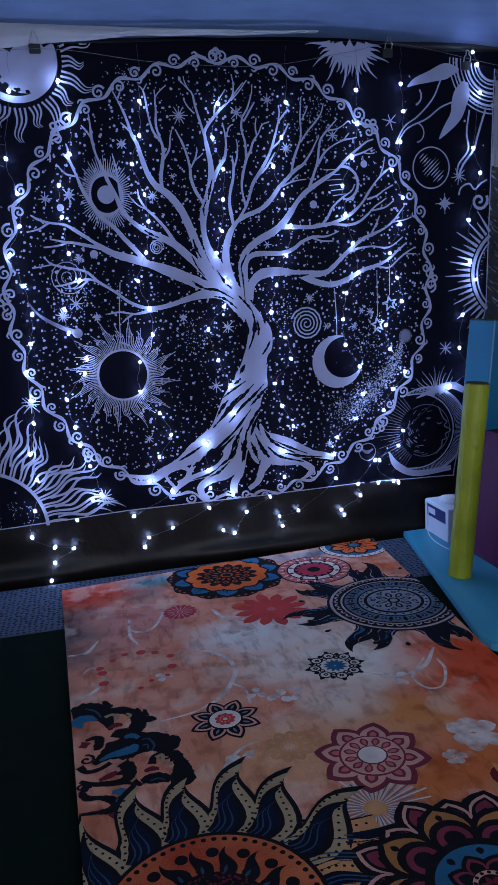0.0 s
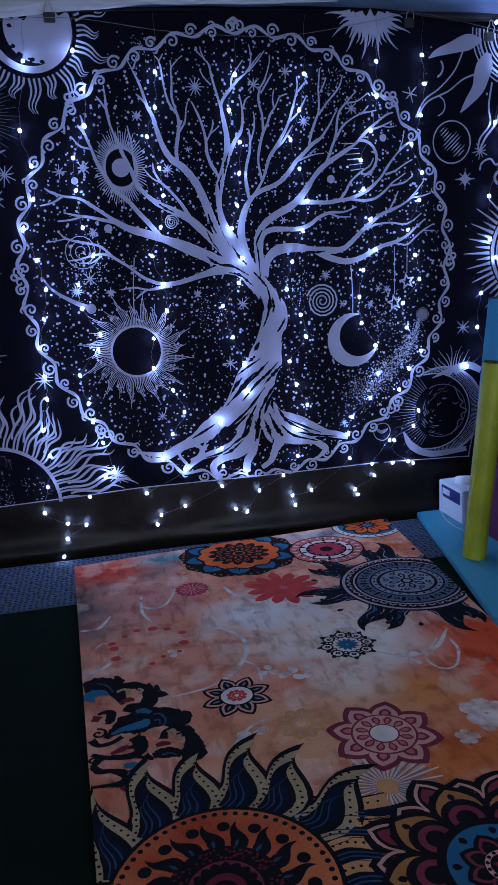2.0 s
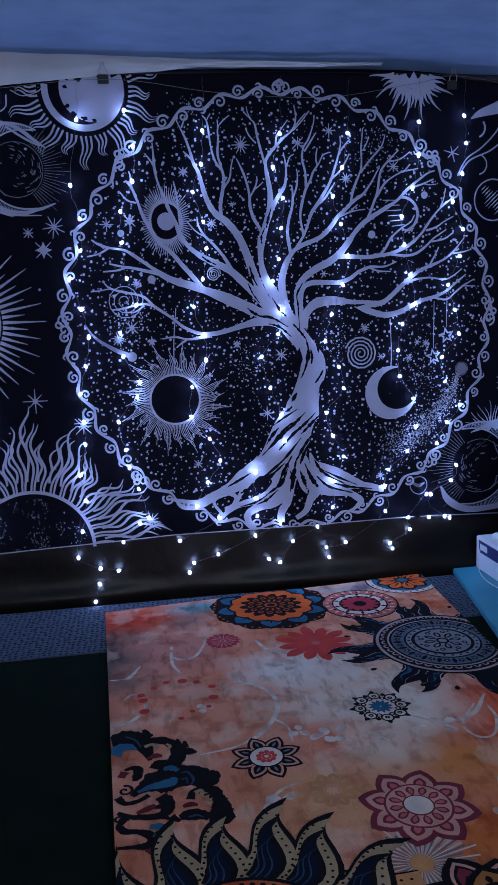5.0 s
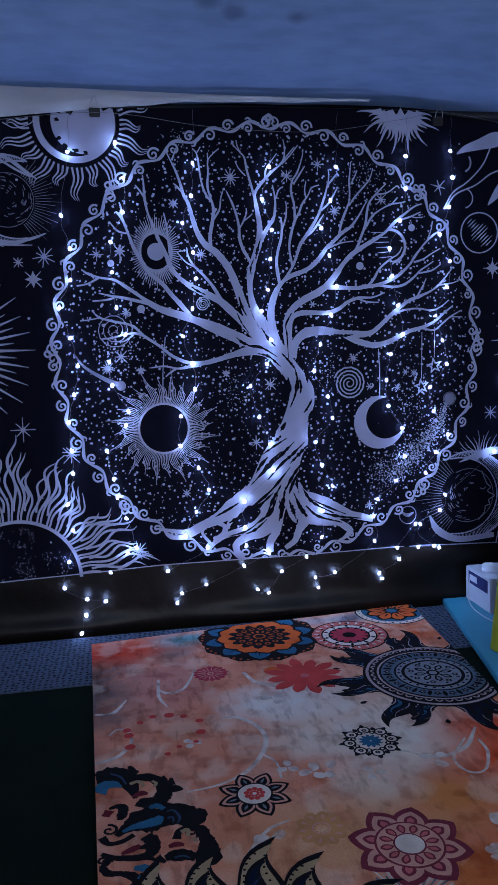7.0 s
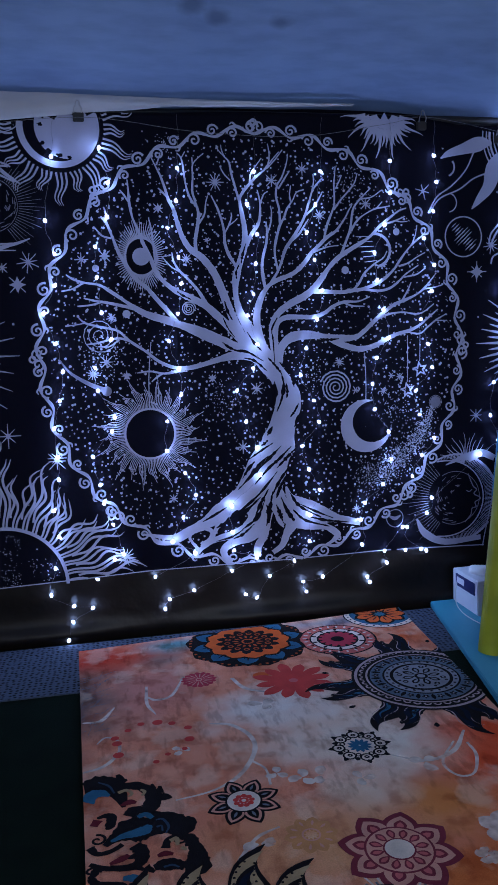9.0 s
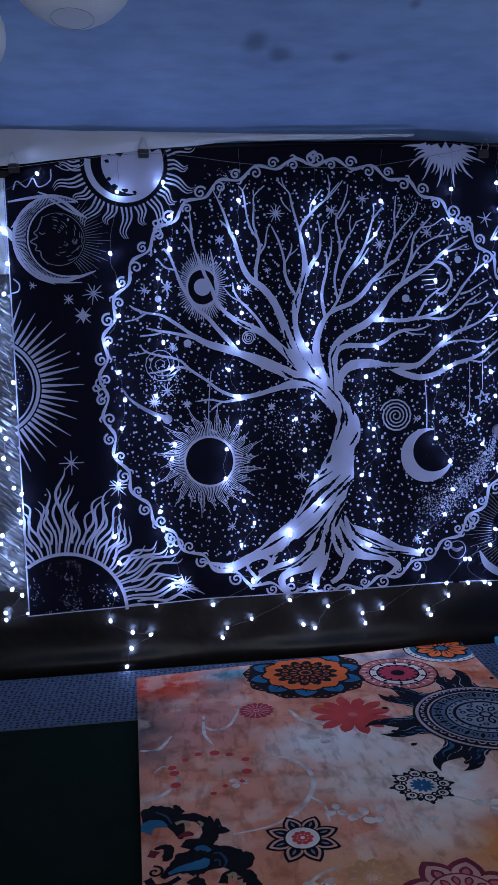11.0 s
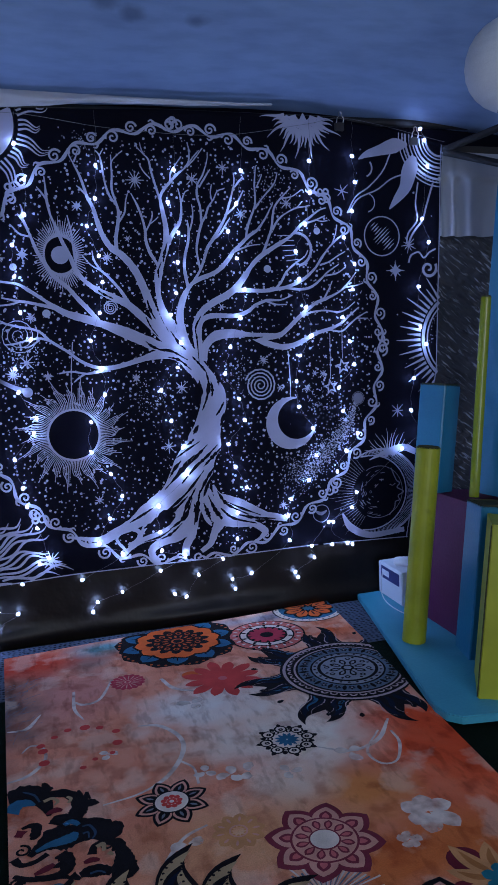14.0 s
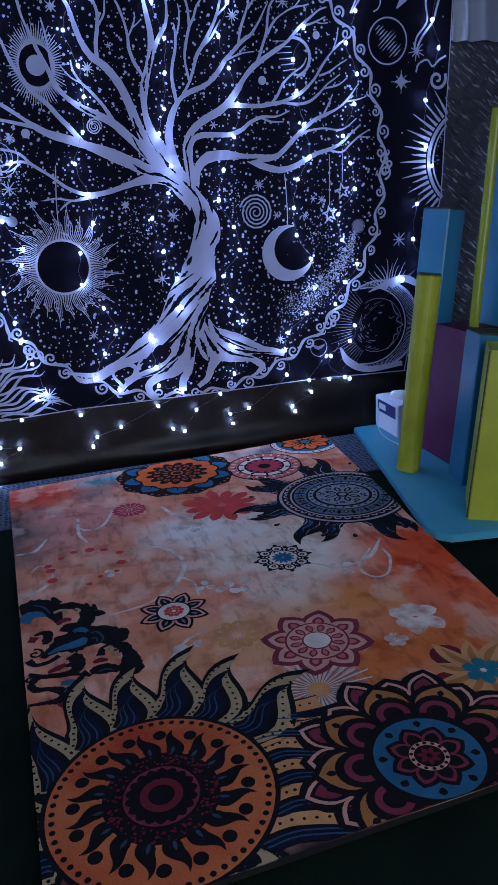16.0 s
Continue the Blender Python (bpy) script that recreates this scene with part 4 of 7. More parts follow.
tree.limb((-0.430, 1.005, 0.0072), (-0.463, 1.016, 0.0072), (-0.500, 1.012, 0.0058), (-0.537, 1.003, 0.0058), (-0.573, 1.000, 0.0035), rough=0.07)
tree.limb((-0.467, 1.011, 0.0058), (-0.500, 0.991, 0.0043), (-0.533, 0.992, 0.0035), rough=0.07)
tree.limb((-0.257, 0.907, 0.0130), (-0.289, 0.902, 0.0101), (-0.327, 0.897, 0.0065), (-0.373, 0.906, 0.0058), (-0.415, 0.902, 0.0035), rough=0.07)
tree.limb((-0.332, 0.898, 0.0072), (-0.355, 0.883, 0.0058), (-0.369, 0.871, 0.0035), rough=0.07)
tree.limb((0.038, 0.926, 0.0317), (-0.020, 0.954, 0.0317), (-0.087, 0.976, 0.0346), (-0.144, 1.002, 0.0374), (-0.200, 1.028, 0.0360), (-0.256, 1.051, 0.0238), (-0.312, 1.071, 0.0259), (-0.368, 1.089, 0.0216), (-0.404, 1.108, 0.0187), (-0.440, 1.134, 0.0108), (-0.485, 1.166, 0.0115), (-0.521, 1.188, 0.0076), (-0.566, 1.196, 0.0065), (-0.602, 1.208, 0.0072), (-0.623, 1.222, 0.0035), rough=0.07)
tree.limb((-0.570, 1.196, 0.0072), (-0.603, 1.178, 0.0054), (-0.640, 1.170, 0.0043), rough=0.07)
tree.limb((-0.401, 1.108, 0.0130), (-0.450, 1.120, 0.0101), (-0.496, 1.131, 0.0086), (-0.532, 1.137, 0.0072), (-0.572, 1.147, 0.0043), rough=0.07)
tree.limb((-0.518, 1.133, 0.0054), (-0.551, 1.125, 0.0058), (-0.593, 1.122, 0.0043), rough=0.07)
tree.limb((-0.275, 1.063, 0.0144), (-0.304, 1.099, 0.0158), (-0.338, 1.138, 0.0144), (-0.369, 1.176, 0.0130), (-0.405, 1.207, 0.0130), (-0.431, 1.248, 0.0130), (-0.454, 1.290, 0.0115), (-0.470, 1.336, 0.0076), (-0.487, 1.381, 0.0086), (-0.505, 1.403, 0.0058), rough=0.07)
tree.limb((-0.487, 1.379, 0.0054), (-0.488, 1.412, 0.0058), (-0.493, 1.432, 0.0035), rough=0.07)
tree.limb((-0.474, 1.334, 0.0058), (-0.503, 1.343, 0.0058), (-0.528, 1.372, 0.0035), rough=0.07)
tree.limb((0.009, 0.943, 0.0173), (-0.048, 0.985, 0.0288), (-0.095, 1.035, 0.0288), (-0.138, 1.077, 0.0259), (-0.179, 1.115, 0.0245), (-0.226, 1.140, 0.0216), (-0.272, 1.163, 0.0187), (-0.309, 1.191, 0.0130), (-0.336, 1.225, 0.0158), (-0.353, 1.271, 0.0130), (-0.374, 1.317, 0.0115), (-0.387, 1.354, 0.0101), (-0.404, 1.399, 0.0065), (-0.412, 1.445, 0.0086), (-0.413, 1.481, 0.0058), (-0.415, 1.517, 0.0035), rough=0.07)
tree.limb((-0.412, 1.445, 0.0058), (-0.426, 1.467, 0.0058), (-0.440, 1.485, 0.0035), rough=0.07)
tree.limb((-0.175, 1.119, 0.0130), (-0.202, 1.164, 0.0101), (-0.233, 1.202, 0.0086), (-0.261, 1.230, 0.0072), (-0.279, 1.261, 0.0058), (-0.283, 1.289, 0.0035), rough=0.07)
tree.limb((-0.257, 1.226, 0.0058), (-0.288, 1.243, 0.0043), (-0.316, 1.276, 0.0035), rough=0.07)
tree.limb((-0.337, 1.258, 0.0086), (-0.342, 1.308, 0.0054), (-0.345, 1.354, 0.0058), (-0.353, 1.399, 0.0035), rough=0.07)
tree.limb((0.025, 0.937, 0.0202), (-0.033, 0.975, 0.0274), (-0.072, 1.034, 0.0288), (-0.101, 1.101, 0.0274), (-0.124, 1.167, 0.0259), (-0.148, 1.223, 0.0245), (-0.184, 1.270, 0.0230), (-0.221, 1.298, 0.0202), (-0.245, 1.335, 0.0173), (-0.260, 1.381, 0.0144), (-0.272, 1.427, 0.0115), (-0.286, 1.454, 0.0101), (-0.296, 1.491, 0.0086), (-0.308, 1.527, 0.0072), (-0.325, 1.563, 0.0043), (-0.338, 1.590, 0.0035), rough=0.07)
tree.limb((-0.320, 1.562, 0.0058), (-0.312, 1.582, 0.0043), (-0.306, 1.600, 0.0035), rough=0.07)
tree.limb((-0.290, 1.463, 0.0054), (-0.304, 1.478, 0.0058), (-0.318, 1.491, 0.0035), rough=0.07)
tree.limb((-0.203, 1.279, 0.0130), (-0.204, 1.326, 0.0115), (-0.195, 1.372, 0.0115), (-0.190, 1.409, 0.0101), (-0.198, 1.445, 0.0065), (-0.207, 1.482, 0.0072), (-0.204, 1.528, 0.0058), (-0.203, 1.564, 0.0043), (-0.185, 1.586, 0.0035), (-0.166, 1.601, 0.0035), rough=0.07)
tree.limb((-0.203, 1.561, 0.0043), (-0.204, 1.588, 0.0035), rough=0.07)
tree.limb((-0.195, 1.432, 0.0054), (-0.217, 1.464, 0.0072), (-0.229, 1.509, 0.0054), (-0.235, 1.564, 0.0058), (-0.241, 1.588, 0.0043), (-0.252, 1.600, 0.0035), rough=0.07)
tree.limb((-0.239, 1.586, 0.0035), (-0.226, 1.606, 0.0035), rough=0.07)
tree.limb((-0.191, 1.379, 0.0072), (-0.171, 1.409, 0.0058), (-0.165, 1.445, 0.0043), (-0.158, 1.469, 0.0035), rough=0.07)
tree.limb((0.044, 0.925, 0.0317), (0.004, 0.972, 0.0403), (-0.035, 1.034, 0.0360), (-0.065, 1.091, 0.0259), (-0.077, 1.147, 0.0173), (-0.074, 1.204, 0.0245), (-0.057, 1.260, 0.0216), (-0.041, 1.310, 0.0216), (-0.039, 1.362, 0.0173), (-0.046, 1.409, 0.0144), (-0.052, 1.455, 0.0086), (-0.040, 1.481, 0.0101), (-0.013, 1.511, 0.0086), (0.012, 1.535, 0.0072), (0.038, 1.555, 0.0043), (0.062, 1.585, 0.0043), (0.085, 1.610, 0.0035), rough=0.07)
tree.limb((-0.041, 1.301, 0.0158), (-0.013, 1.349, 0.0130), (0.009, 1.381, 0.0101), (0.016, 1.418, 0.0072), (0.015, 1.455, 0.0054), (0.008, 1.488, 0.0035), rough=0.07)
tree.limb((0.016, 1.442, 0.0058), (0.030, 1.474, 0.0043), (0.044, 1.483, 0.0035), rough=0.07)
tree.limb((-0.053, 1.449, 0.0086), (-0.065, 1.492, 0.0072), (-0.077, 1.538, 0.0072), (-0.084, 1.575, 0.0058), (-0.100, 1.593, 0.0035), (-0.117, 1.611, 0.0035), (-0.124, 1.627, 0.0035), rough=0.07)
tree.limb((-0.081, 1.516, 0.0043), (-0.102, 1.538, 0.0043), (-0.114, 1.560, 0.0035), rough=0.07)
tree.limb((-0.097, 1.589, 0.0043), (-0.106, 1.611, 0.0035), (-0.109, 1.628, 0.0035), rough=0.07)
tree.limb((-0.017, 1.509, 0.0058), (-0.012, 1.538, 0.0058), (0.004, 1.562, 0.0035), (0.025, 1.589, 0.0035), rough=0.07)
tree.limb((0.034, 1.552, 0.0058), (0.048, 1.572, 0.0058), (0.052, 1.604, 0.0043), (0.047, 1.635, 0.0035), rough=0.07)
tree.limb((0.042, 1.555, 0.0035), (0.071, 1.585, 0.0043), (0.097, 1.617, 0.0035), rough=0.07)
tree.limb((-0.067, 1.226, 0.0119), (-0.078, 1.250, 0.0097), (-0.095, 1.279, 0.0115), (-0.107, 1.316, 0.0101), (-0.108, 1.353, 0.0086), (-0.115, 1.390, 0.0072), (-0.127, 1.427, 0.0072), (-0.140, 1.455, 0.0043), (-0.147, 1.469, 0.0035), rough=0.07)
tree.limb((-0.106, 1.349, 0.0043), (-0.091, 1.375, 0.0058), (-0.082, 1.399, 0.0043), (-0.082, 1.414, 0.0035), rough=0.07)
tree.limb((-0.093, 1.371, 0.0035), (-0.073, 1.386, 0.0035), (-0.062, 1.396, 0.0035), rough=0.07)
tree.limb((0.019, 0.956, 0.0194), (-0.006, 1.037, 0.0259), (-0.007, 1.086, 0.0230), (0.009, 1.137, 0.0202), (0.034, 1.174, 0.0130), (0.063, 1.193, 0.0158), (0.112, 1.211, 0.0144), (0.142, 1.230, 0.0144), (0.168, 1.258, 0.0144), (0.188, 1.284, 0.0130), (0.212, 1.305, 0.0115), (0.242, 1.333, 0.0115), (0.272, 1.352, 0.0086), (0.292, 1.375, 0.0072), (0.309, 1.399, 0.0058), (0.323, 1.424, 0.0043), (0.333, 1.439, 0.0035), rough=0.07)
tree.limb((0.232, 1.327, 0.0065), (0.243, 1.371, 0.0086), (0.263, 1.418, 0.0072), (0.270, 1.437, 0.0054), (0.272, 1.465, 0.0058), (0.271, 1.503, 0.0058), (0.275, 1.540, 0.0035), (0.277, 1.565, 0.0035), rough=0.07)
tree.limb((0.269, 1.424, 0.0058), (0.294, 1.456, 0.0058), (0.324, 1.488, 0.0058), (0.344, 1.513, 0.0043), (0.354, 1.545, 0.0035), rough=0.07)
tree.limb((0.276, 1.493, 0.0035), (0.287, 1.512, 0.0043), (0.299, 1.537, 0.0035), rough=0.07)
tree.limb((0.026, 1.161, 0.0097), (0.019, 1.203, 0.0115), (0.016, 1.240, 0.0101), (0.022, 1.278, 0.0086), (0.033, 1.315, 0.0086), (0.037, 1.353, 0.0072), (0.034, 1.386, 0.0043), rough=0.07)
tree.limb((0.035, 1.339, 0.0054), (0.050, 1.381, 0.0058), (0.054, 1.418, 0.0043), (0.051, 1.437, 0.0035), rough=0.07)
tree.limb((0.038, 1.178, 0.0086), (0.068, 1.221, 0.0086), (0.084, 1.258, 0.0086), (0.098, 1.296, 0.0115), (0.118, 1.324, 0.0115), (0.144, 1.362, 0.0101), (0.165, 1.399, 0.0086), (0.179, 1.437, 0.0072), (0.191, 1.474, 0.0058), (0.200, 1.512, 0.0043), (0.199, 1.540, 0.0035), rough=0.07)
tree.limb((0.196, 1.489, 0.0058), (0.216, 1.512, 0.0058), (0.232, 1.529, 0.0035), rough=0.07)
tree.limb((0.163, 1.401, 0.0072), (0.195, 1.427, 0.0054), (0.215, 1.456, 0.0058), (0.231, 1.484, 0.0035), rough=0.07)
tree.limb((0.114, 1.319, 0.0086), (0.144, 1.343, 0.0072), (0.164, 1.371, 0.0058), (0.180, 1.394, 0.0035), rough=0.07)
tree.limb((0.070, 1.225, 0.0086), (0.061, 1.277, 0.0065), (0.064, 1.315, 0.0086), (0.080, 1.371, 0.0086), (0.096, 1.399, 0.0072), (0.107, 1.427, 0.0072), (0.127, 1.455, 0.0043), (0.141, 1.480, 0.0043), (0.166, 1.489, 0.0035), rough=0.07)
tree.limb((0.121, 1.446, 0.0058), (0.117, 1.474, 0.0043), (0.122, 1.502, 0.0035), rough=0.07)
tree.limb((0.082, 1.377, 0.0086), (0.080, 1.427, 0.0072), (0.071, 1.465, 0.0072), (0.075, 1.502, 0.0058), (0.093, 1.530, 0.0058), (0.110, 1.576, 0.0035), (0.114, 1.604, 0.0035), rough=0.07)
tree.limb((0.079, 1.491, 0.0058), (0.099, 1.521, 0.0058), (0.119, 1.550, 0.0035), rough=0.07)
tree.limb((0.180, 1.279, 0.0072), (0.222, 1.295, 0.0058), (0.252, 1.303, 0.0035), (0.283, 1.306, 0.0035), rough=0.07)
tree.limb((0.232, 1.297, 0.0043), (0.244, 1.312, 0.0043), (0.258, 1.322, 0.0035), rough=0.07)
tree.limb((0.054, 0.925, 0.0202), (0.043, 0.990, 0.0202), (0.044, 1.042, 0.0202), (0.067, 1.085, 0.0216), (0.110, 1.116, 0.0230), (0.154, 1.137, 0.0230), (0.190, 1.163, 0.0230), (0.220, 1.197, 0.0202), (0.246, 1.232, 0.0140), (0.275, 1.261, 0.0173), (0.311, 1.285, 0.0144), (0.355, 1.310, 0.0130), (0.391, 1.332, 0.0086), (0.422, 1.361, 0.0101), (0.436, 1.374, 0.0101), (0.469, 1.399, 0.0072), (0.503, 1.422, 0.0058), (0.528, 1.430, 0.0043), rough=0.07)
tree.limb((0.438, 1.374, 0.0072), (0.483, 1.386, 0.0058), (0.524, 1.403, 0.0035), rough=0.07)
tree.limb((0.489, 1.388, 0.0043), (0.509, 1.384, 0.0035), (0.532, 1.386, 0.0035), rough=0.07)
tree.limb((0.291, 1.274, 0.0101), (0.311, 1.323, 0.0086), (0.326, 1.361, 0.0086), (0.333, 1.409, 0.0072), (0.343, 1.437, 0.0072), (0.369, 1.466, 0.0058), (0.400, 1.496, 0.0035), rough=0.07)
tree.limb((0.363, 1.460, 0.0058), (0.403, 1.466, 0.0043), (0.440, 1.490, 0.0035), rough=0.07)
tree.limb((0.328, 1.354, 0.0086), (0.352, 1.390, 0.0072), (0.383, 1.412, 0.0043), (0.417, 1.428, 0.0058), (0.443, 1.432, 0.0043), (0.469, 1.437, 0.0035), rough=0.07)
tree.limb((0.421, 1.430, 0.0043), (0.441, 1.451, 0.0035), rough=0.07)
tree.limb((0.190, 1.155, 0.0173), (0.229, 1.153, 0.0144), (0.289, 1.150, 0.0130), (0.329, 1.155, 0.0130), (0.369, 1.160, 0.0115), (0.420, 1.179, 0.0115), (0.450, 1.198, 0.0101), (0.481, 1.226, 0.0076), (0.502, 1.255, 0.0086), (0.533, 1.293, 0.0054), (0.564, 1.322, 0.0072), (0.584, 1.336, 0.0043), (0.599, 1.353, 0.0035), rough=0.07)
tree.limb((0.547, 1.307, 0.0058), (0.560, 1.341, 0.0035), (0.566, 1.372, 0.0035), rough=0.07)
tree.limb((0.497, 1.234, 0.0072), (0.532, 1.245, 0.0058), (0.563, 1.264, 0.0043), (0.594, 1.280, 0.0035), rough=0.07)
tree.limb((0.329, 1.153, 0.0086), (0.353, 1.180, 0.0086), (0.374, 1.214, 0.0072), (0.410, 1.244, 0.0058), (0.441, 1.263, 0.0043), (0.455, 1.286, 0.0035), rough=0.07)
tree.limb((0.410, 1.242, 0.0043), (0.430, 1.235, 0.0054), (0.453, 1.242, 0.0035), rough=0.07)
tree.limb((0.365, 1.159, 0.0086), (0.419, 1.152, 0.0086), (0.460, 1.159, 0.0086), (0.495, 1.182, 0.0072), (0.522, 1.207, 0.0058), (0.552, 1.226, 0.0043), (0.569, 1.237, 0.0035), rough=0.07)
tree.limb((0.515, 1.197, 0.0058), (0.562, 1.206, 0.0054), (0.595, 1.227, 0.0036), rough=0.07)
tree.limb((0.063, 0.929, 0.0144), (0.055, 0.998, 0.0144), (0.062, 1.049, 0.0158), (0.090, 1.069, 0.0173), (0.139, 1.070, 0.0158), (0.188, 1.069, 0.0144), (0.228, 1.082, 0.0130), (0.258, 1.103, 0.0115), (0.298, 1.117, 0.0101), (0.348, 1.118, 0.0058), (0.391, 1.133, 0.0035), rough=0.07)
tree.limb((0.296, 1.115, 0.0072), (0.328, 1.103, 0.0058), (0.370, 1.101, 0.0035), rough=0.07)
tree.limb((0.061, 0.921, 0.0317), (0.074, 0.970, 0.0259), (0.108, 1.002, 0.0317), (0.167, 1.009, 0.0288), (0.227, 1.001, 0.0194), (0.286, 0.994, 0.0245), (0.337, 0.997, 0.0173), (0.367, 1.016, 0.0158), (0.398, 1.044, 0.0144), (0.439, 1.078, 0.0130), (0.480, 1.105, 0.0115), (0.521, 1.120, 0.0101), (0.562, 1.138, 0.0065), (0.593, 1.161, 0.0072), (0.620, 1.192, 0.0043), (0.634, 1.209, 0.0035), rough=0.07)
tree.limb((0.589, 1.156, 0.0058), (0.630, 1.161, 0.0043), (0.661, 1.170, 0.0035), rough=0.07)
tree.limb((0.506, 1.114, 0.0072), (0.527, 1.149, 0.0058), (0.542, 1.179, 0.0035), rough=0.07)
tree.limb((0.418, 1.059, 0.0101), (0.459, 1.072, 0.0072), (0.510, 1.077, 0.0058), (0.561, 1.070, 0.0058), (0.592, 1.080, 0.0043), (0.625, 1.104, 0.0035), rough=0.07)
tree.limb((0.237, 0.997, 0.0173), (0.286, 0.973, 0.0216), (0.346, 0.956, 0.0202), (0.397, 0.963, 0.0173), (0.438, 0.981, 0.0158), (0.479, 1.000, 0.0130), (0.530, 1.013, 0.0115), (0.571, 1.031, 0.0086), (0.602, 1.056, 0.0072), (0.640, 1.085, 0.0043), rough=0.07)
tree.limb((0.526, 1.009, 0.0072), (0.571, 1.002, 0.0058), (0.602, 1.025, 0.0058), (0.633, 1.048, 0.0058), (0.671, 1.068, 0.0035), rough=0.07)
tree.limb((0.629, 1.046, 0.0043), (0.675, 1.045, 0.0035), rough=0.07)
tree.done("tree_print", WHITE_INK, tapestry, "printed pale tree of life with spreading roots")
def bark_line(*pts):
    """One rough black stroke on the printed bark."""
    stroke = Ink(lay_tapestry, on_tapestry, 0.0042)
    stroke.limb(*pts, rough=0.5)
    stroke.done("bark_print", BLACK_CLOTH, tapestry)


bark_line((-0.091, 0.965, 0.0029), (-0.045, 0.958, 0.0087), (0.009, 0.926, 0.0029))
bark_line((-0.059, 0.939, 0.0022), (-0.020, 0.927, 0.0087), (0.020, 0.892, 0.0029))
bark_line((0.044, 0.856, 0.0022), (0.051, 0.822, 0.0087), (0.045, 0.789, 0.0029))
bark_line((0.070, 0.883, 0.0029), (0.077, 0.840, 0.0116), (0.067, 0.792, 0.0087), (0.050, 0.753, 0.0029))
bark_line((0.085, 0.850, 0.0029), (0.089, 0.821, 0.0087), (0.086, 0.798, 0.0029))
bark_line((0.096, 0.893, 0.0029), (0.109, 0.858, 0.0087), (0.113, 0.835, 0.0029))
bark_line((0.127, 0.777, 0.0029), (0.113, 0.752, 0.0087), (0.097, 0.732, 0.0029))
bark_line((0.135, 0.746, 0.0029), (0.122, 0.723, 0.0116), (0.110, 0.696, 0.0029))
bark_line((0.025, 0.937, 0.0029), (0.051, 0.908, 0.0087), (0.070, 0.883, 0.0029))
bark_line((0.033, 0.703, 0.0029), (0.021, 0.684, 0.0116), (0.013, 0.673, 0.0029))
bark_line((0.015, 0.657, 0.0029), (0.003, 0.646, 0.0116), (-0.009, 0.639, 0.0029))
bark_line((0.034, 0.647, 0.0029), (-0.010, 0.622, 0.0087), (-0.053, 0.595, 0.0029))
bark_line((0.061, 0.634, 0.0029), (0.011, 0.588, 0.0116), (-0.049, 0.536, 0.0087), (-0.095, 0.492, 0.0029))
bark_line((0.097, 0.631, 0.0029), (0.053, 0.590, 0.0087), (0.016, 0.561, 0.0116), (-0.036, 0.507, 0.0029))
bark_line((0.108, 0.619, 0.0029), (0.080, 0.593, 0.0116), (0.044, 0.559, 0.0029))
bark_line((0.015, 0.603, 0.0029), (-0.029, 0.563, 0.0116), (-0.063, 0.524, 0.0029))
bark_line((-0.034, 0.586, 0.0029), (-0.058, 0.560, 0.0116), (-0.078, 0.530, 0.0029))
bark_line((0.083, 0.557, 0.0022), (0.051, 0.512, 0.0116), (0.024, 0.467, 0.0029))
bark_line((0.073, 0.527, 0.0029), (0.052, 0.489, 0.0116), (0.038, 0.454, 0.0029))
bark_line((0.044, 0.546, 0.0029), (-0.017, 0.477, 0.0087), (-0.075, 0.429, 0.0087), (-0.144, 0.382, 0.0029))
bark_line((0.011, 0.487, 0.0029), (-0.018, 0.438, 0.0116), (-0.040, 0.392, 0.0029))
bark_line((-0.002, 0.452, 0.0022), (-0.031, 0.392, 0.0116), (-0.086, 0.352, 0.0029))
bark_line((0.025, 0.478, 0.0022), (0.015, 0.424, 0.0116), (0.000, 0.359, 0.0029))
bark_line((-0.017, 0.461, 0.0029), (-0.077, 0.412, 0.0174), (-0.124, 0.389, 0.0196), (-0.174, 0.365, 0.0058))
bark_line((-0.071, 0.429, 0.0029), (-0.107, 0.404, 0.0232), (-0.140, 0.386, 0.0058))
bark_line((0.086, 0.471, 0.0022), (0.121, 0.419, 0.0116), (0.196, 0.375, 0.0029))
bark_line((0.117, 0.429, 0.0029), (0.180, 0.396, 0.0087), (0.240, 0.369, 0.0029))
bark_line((0.096, 0.408, 0.0029), (0.140, 0.368, 0.0116), (0.226, 0.340, 0.0029))
bark_line((0.037, 0.431, 0.0029), (0.049, 0.399, 0.0145), (0.058, 0.371, 0.0029))
bark_line((0.054, 0.457, 0.0029), (0.076, 0.405, 0.0145), (0.100, 0.369, 0.0058))
bark_line((0.002, 0.433, 0.0029), (0.011, 0.407, 0.0174), (0.006, 0.368, 0.0058))
bark_line((-0.137, 0.434, 0.0029), (-0.178, 0.411, 0.0087), (-0.221, 0.390, 0.0022))
bark_line((0.156, 0.379, 0.0029), (0.216, 0.362, 0.0087), (0.297, 0.350, 0.0029))
bark_line((-0.082, 0.352, 0.0022), (-0.122, 0.330, 0.0065), (-0.177, 0.318, 0.0029))
bark_line((-0.043, 0.369, 0.0029), (-0.083, 0.336, 0.0087), (-0.118, 0.322, 0.0029))
bark_line((0.048, 0.918, 0.0029), (0.045, 0.994, 0.0058), (0.042, 1.032, 0.0058), (0.062, 1.070, 0.0029))
bark_line((-0.129, 0.994, 0.0029), (-0.106, 0.975, 0.0087), (-0.068, 0.959, 0.0029))
bark_line((-0.043, 1.024, 0.0029), (-0.019, 0.986, 0.0087), (0.004, 0.961, 0.0029))
bark_line((-0.123, 1.073, 0.0029), (-0.108, 1.039, 0.0043), (-0.086, 1.008, 0.0029))
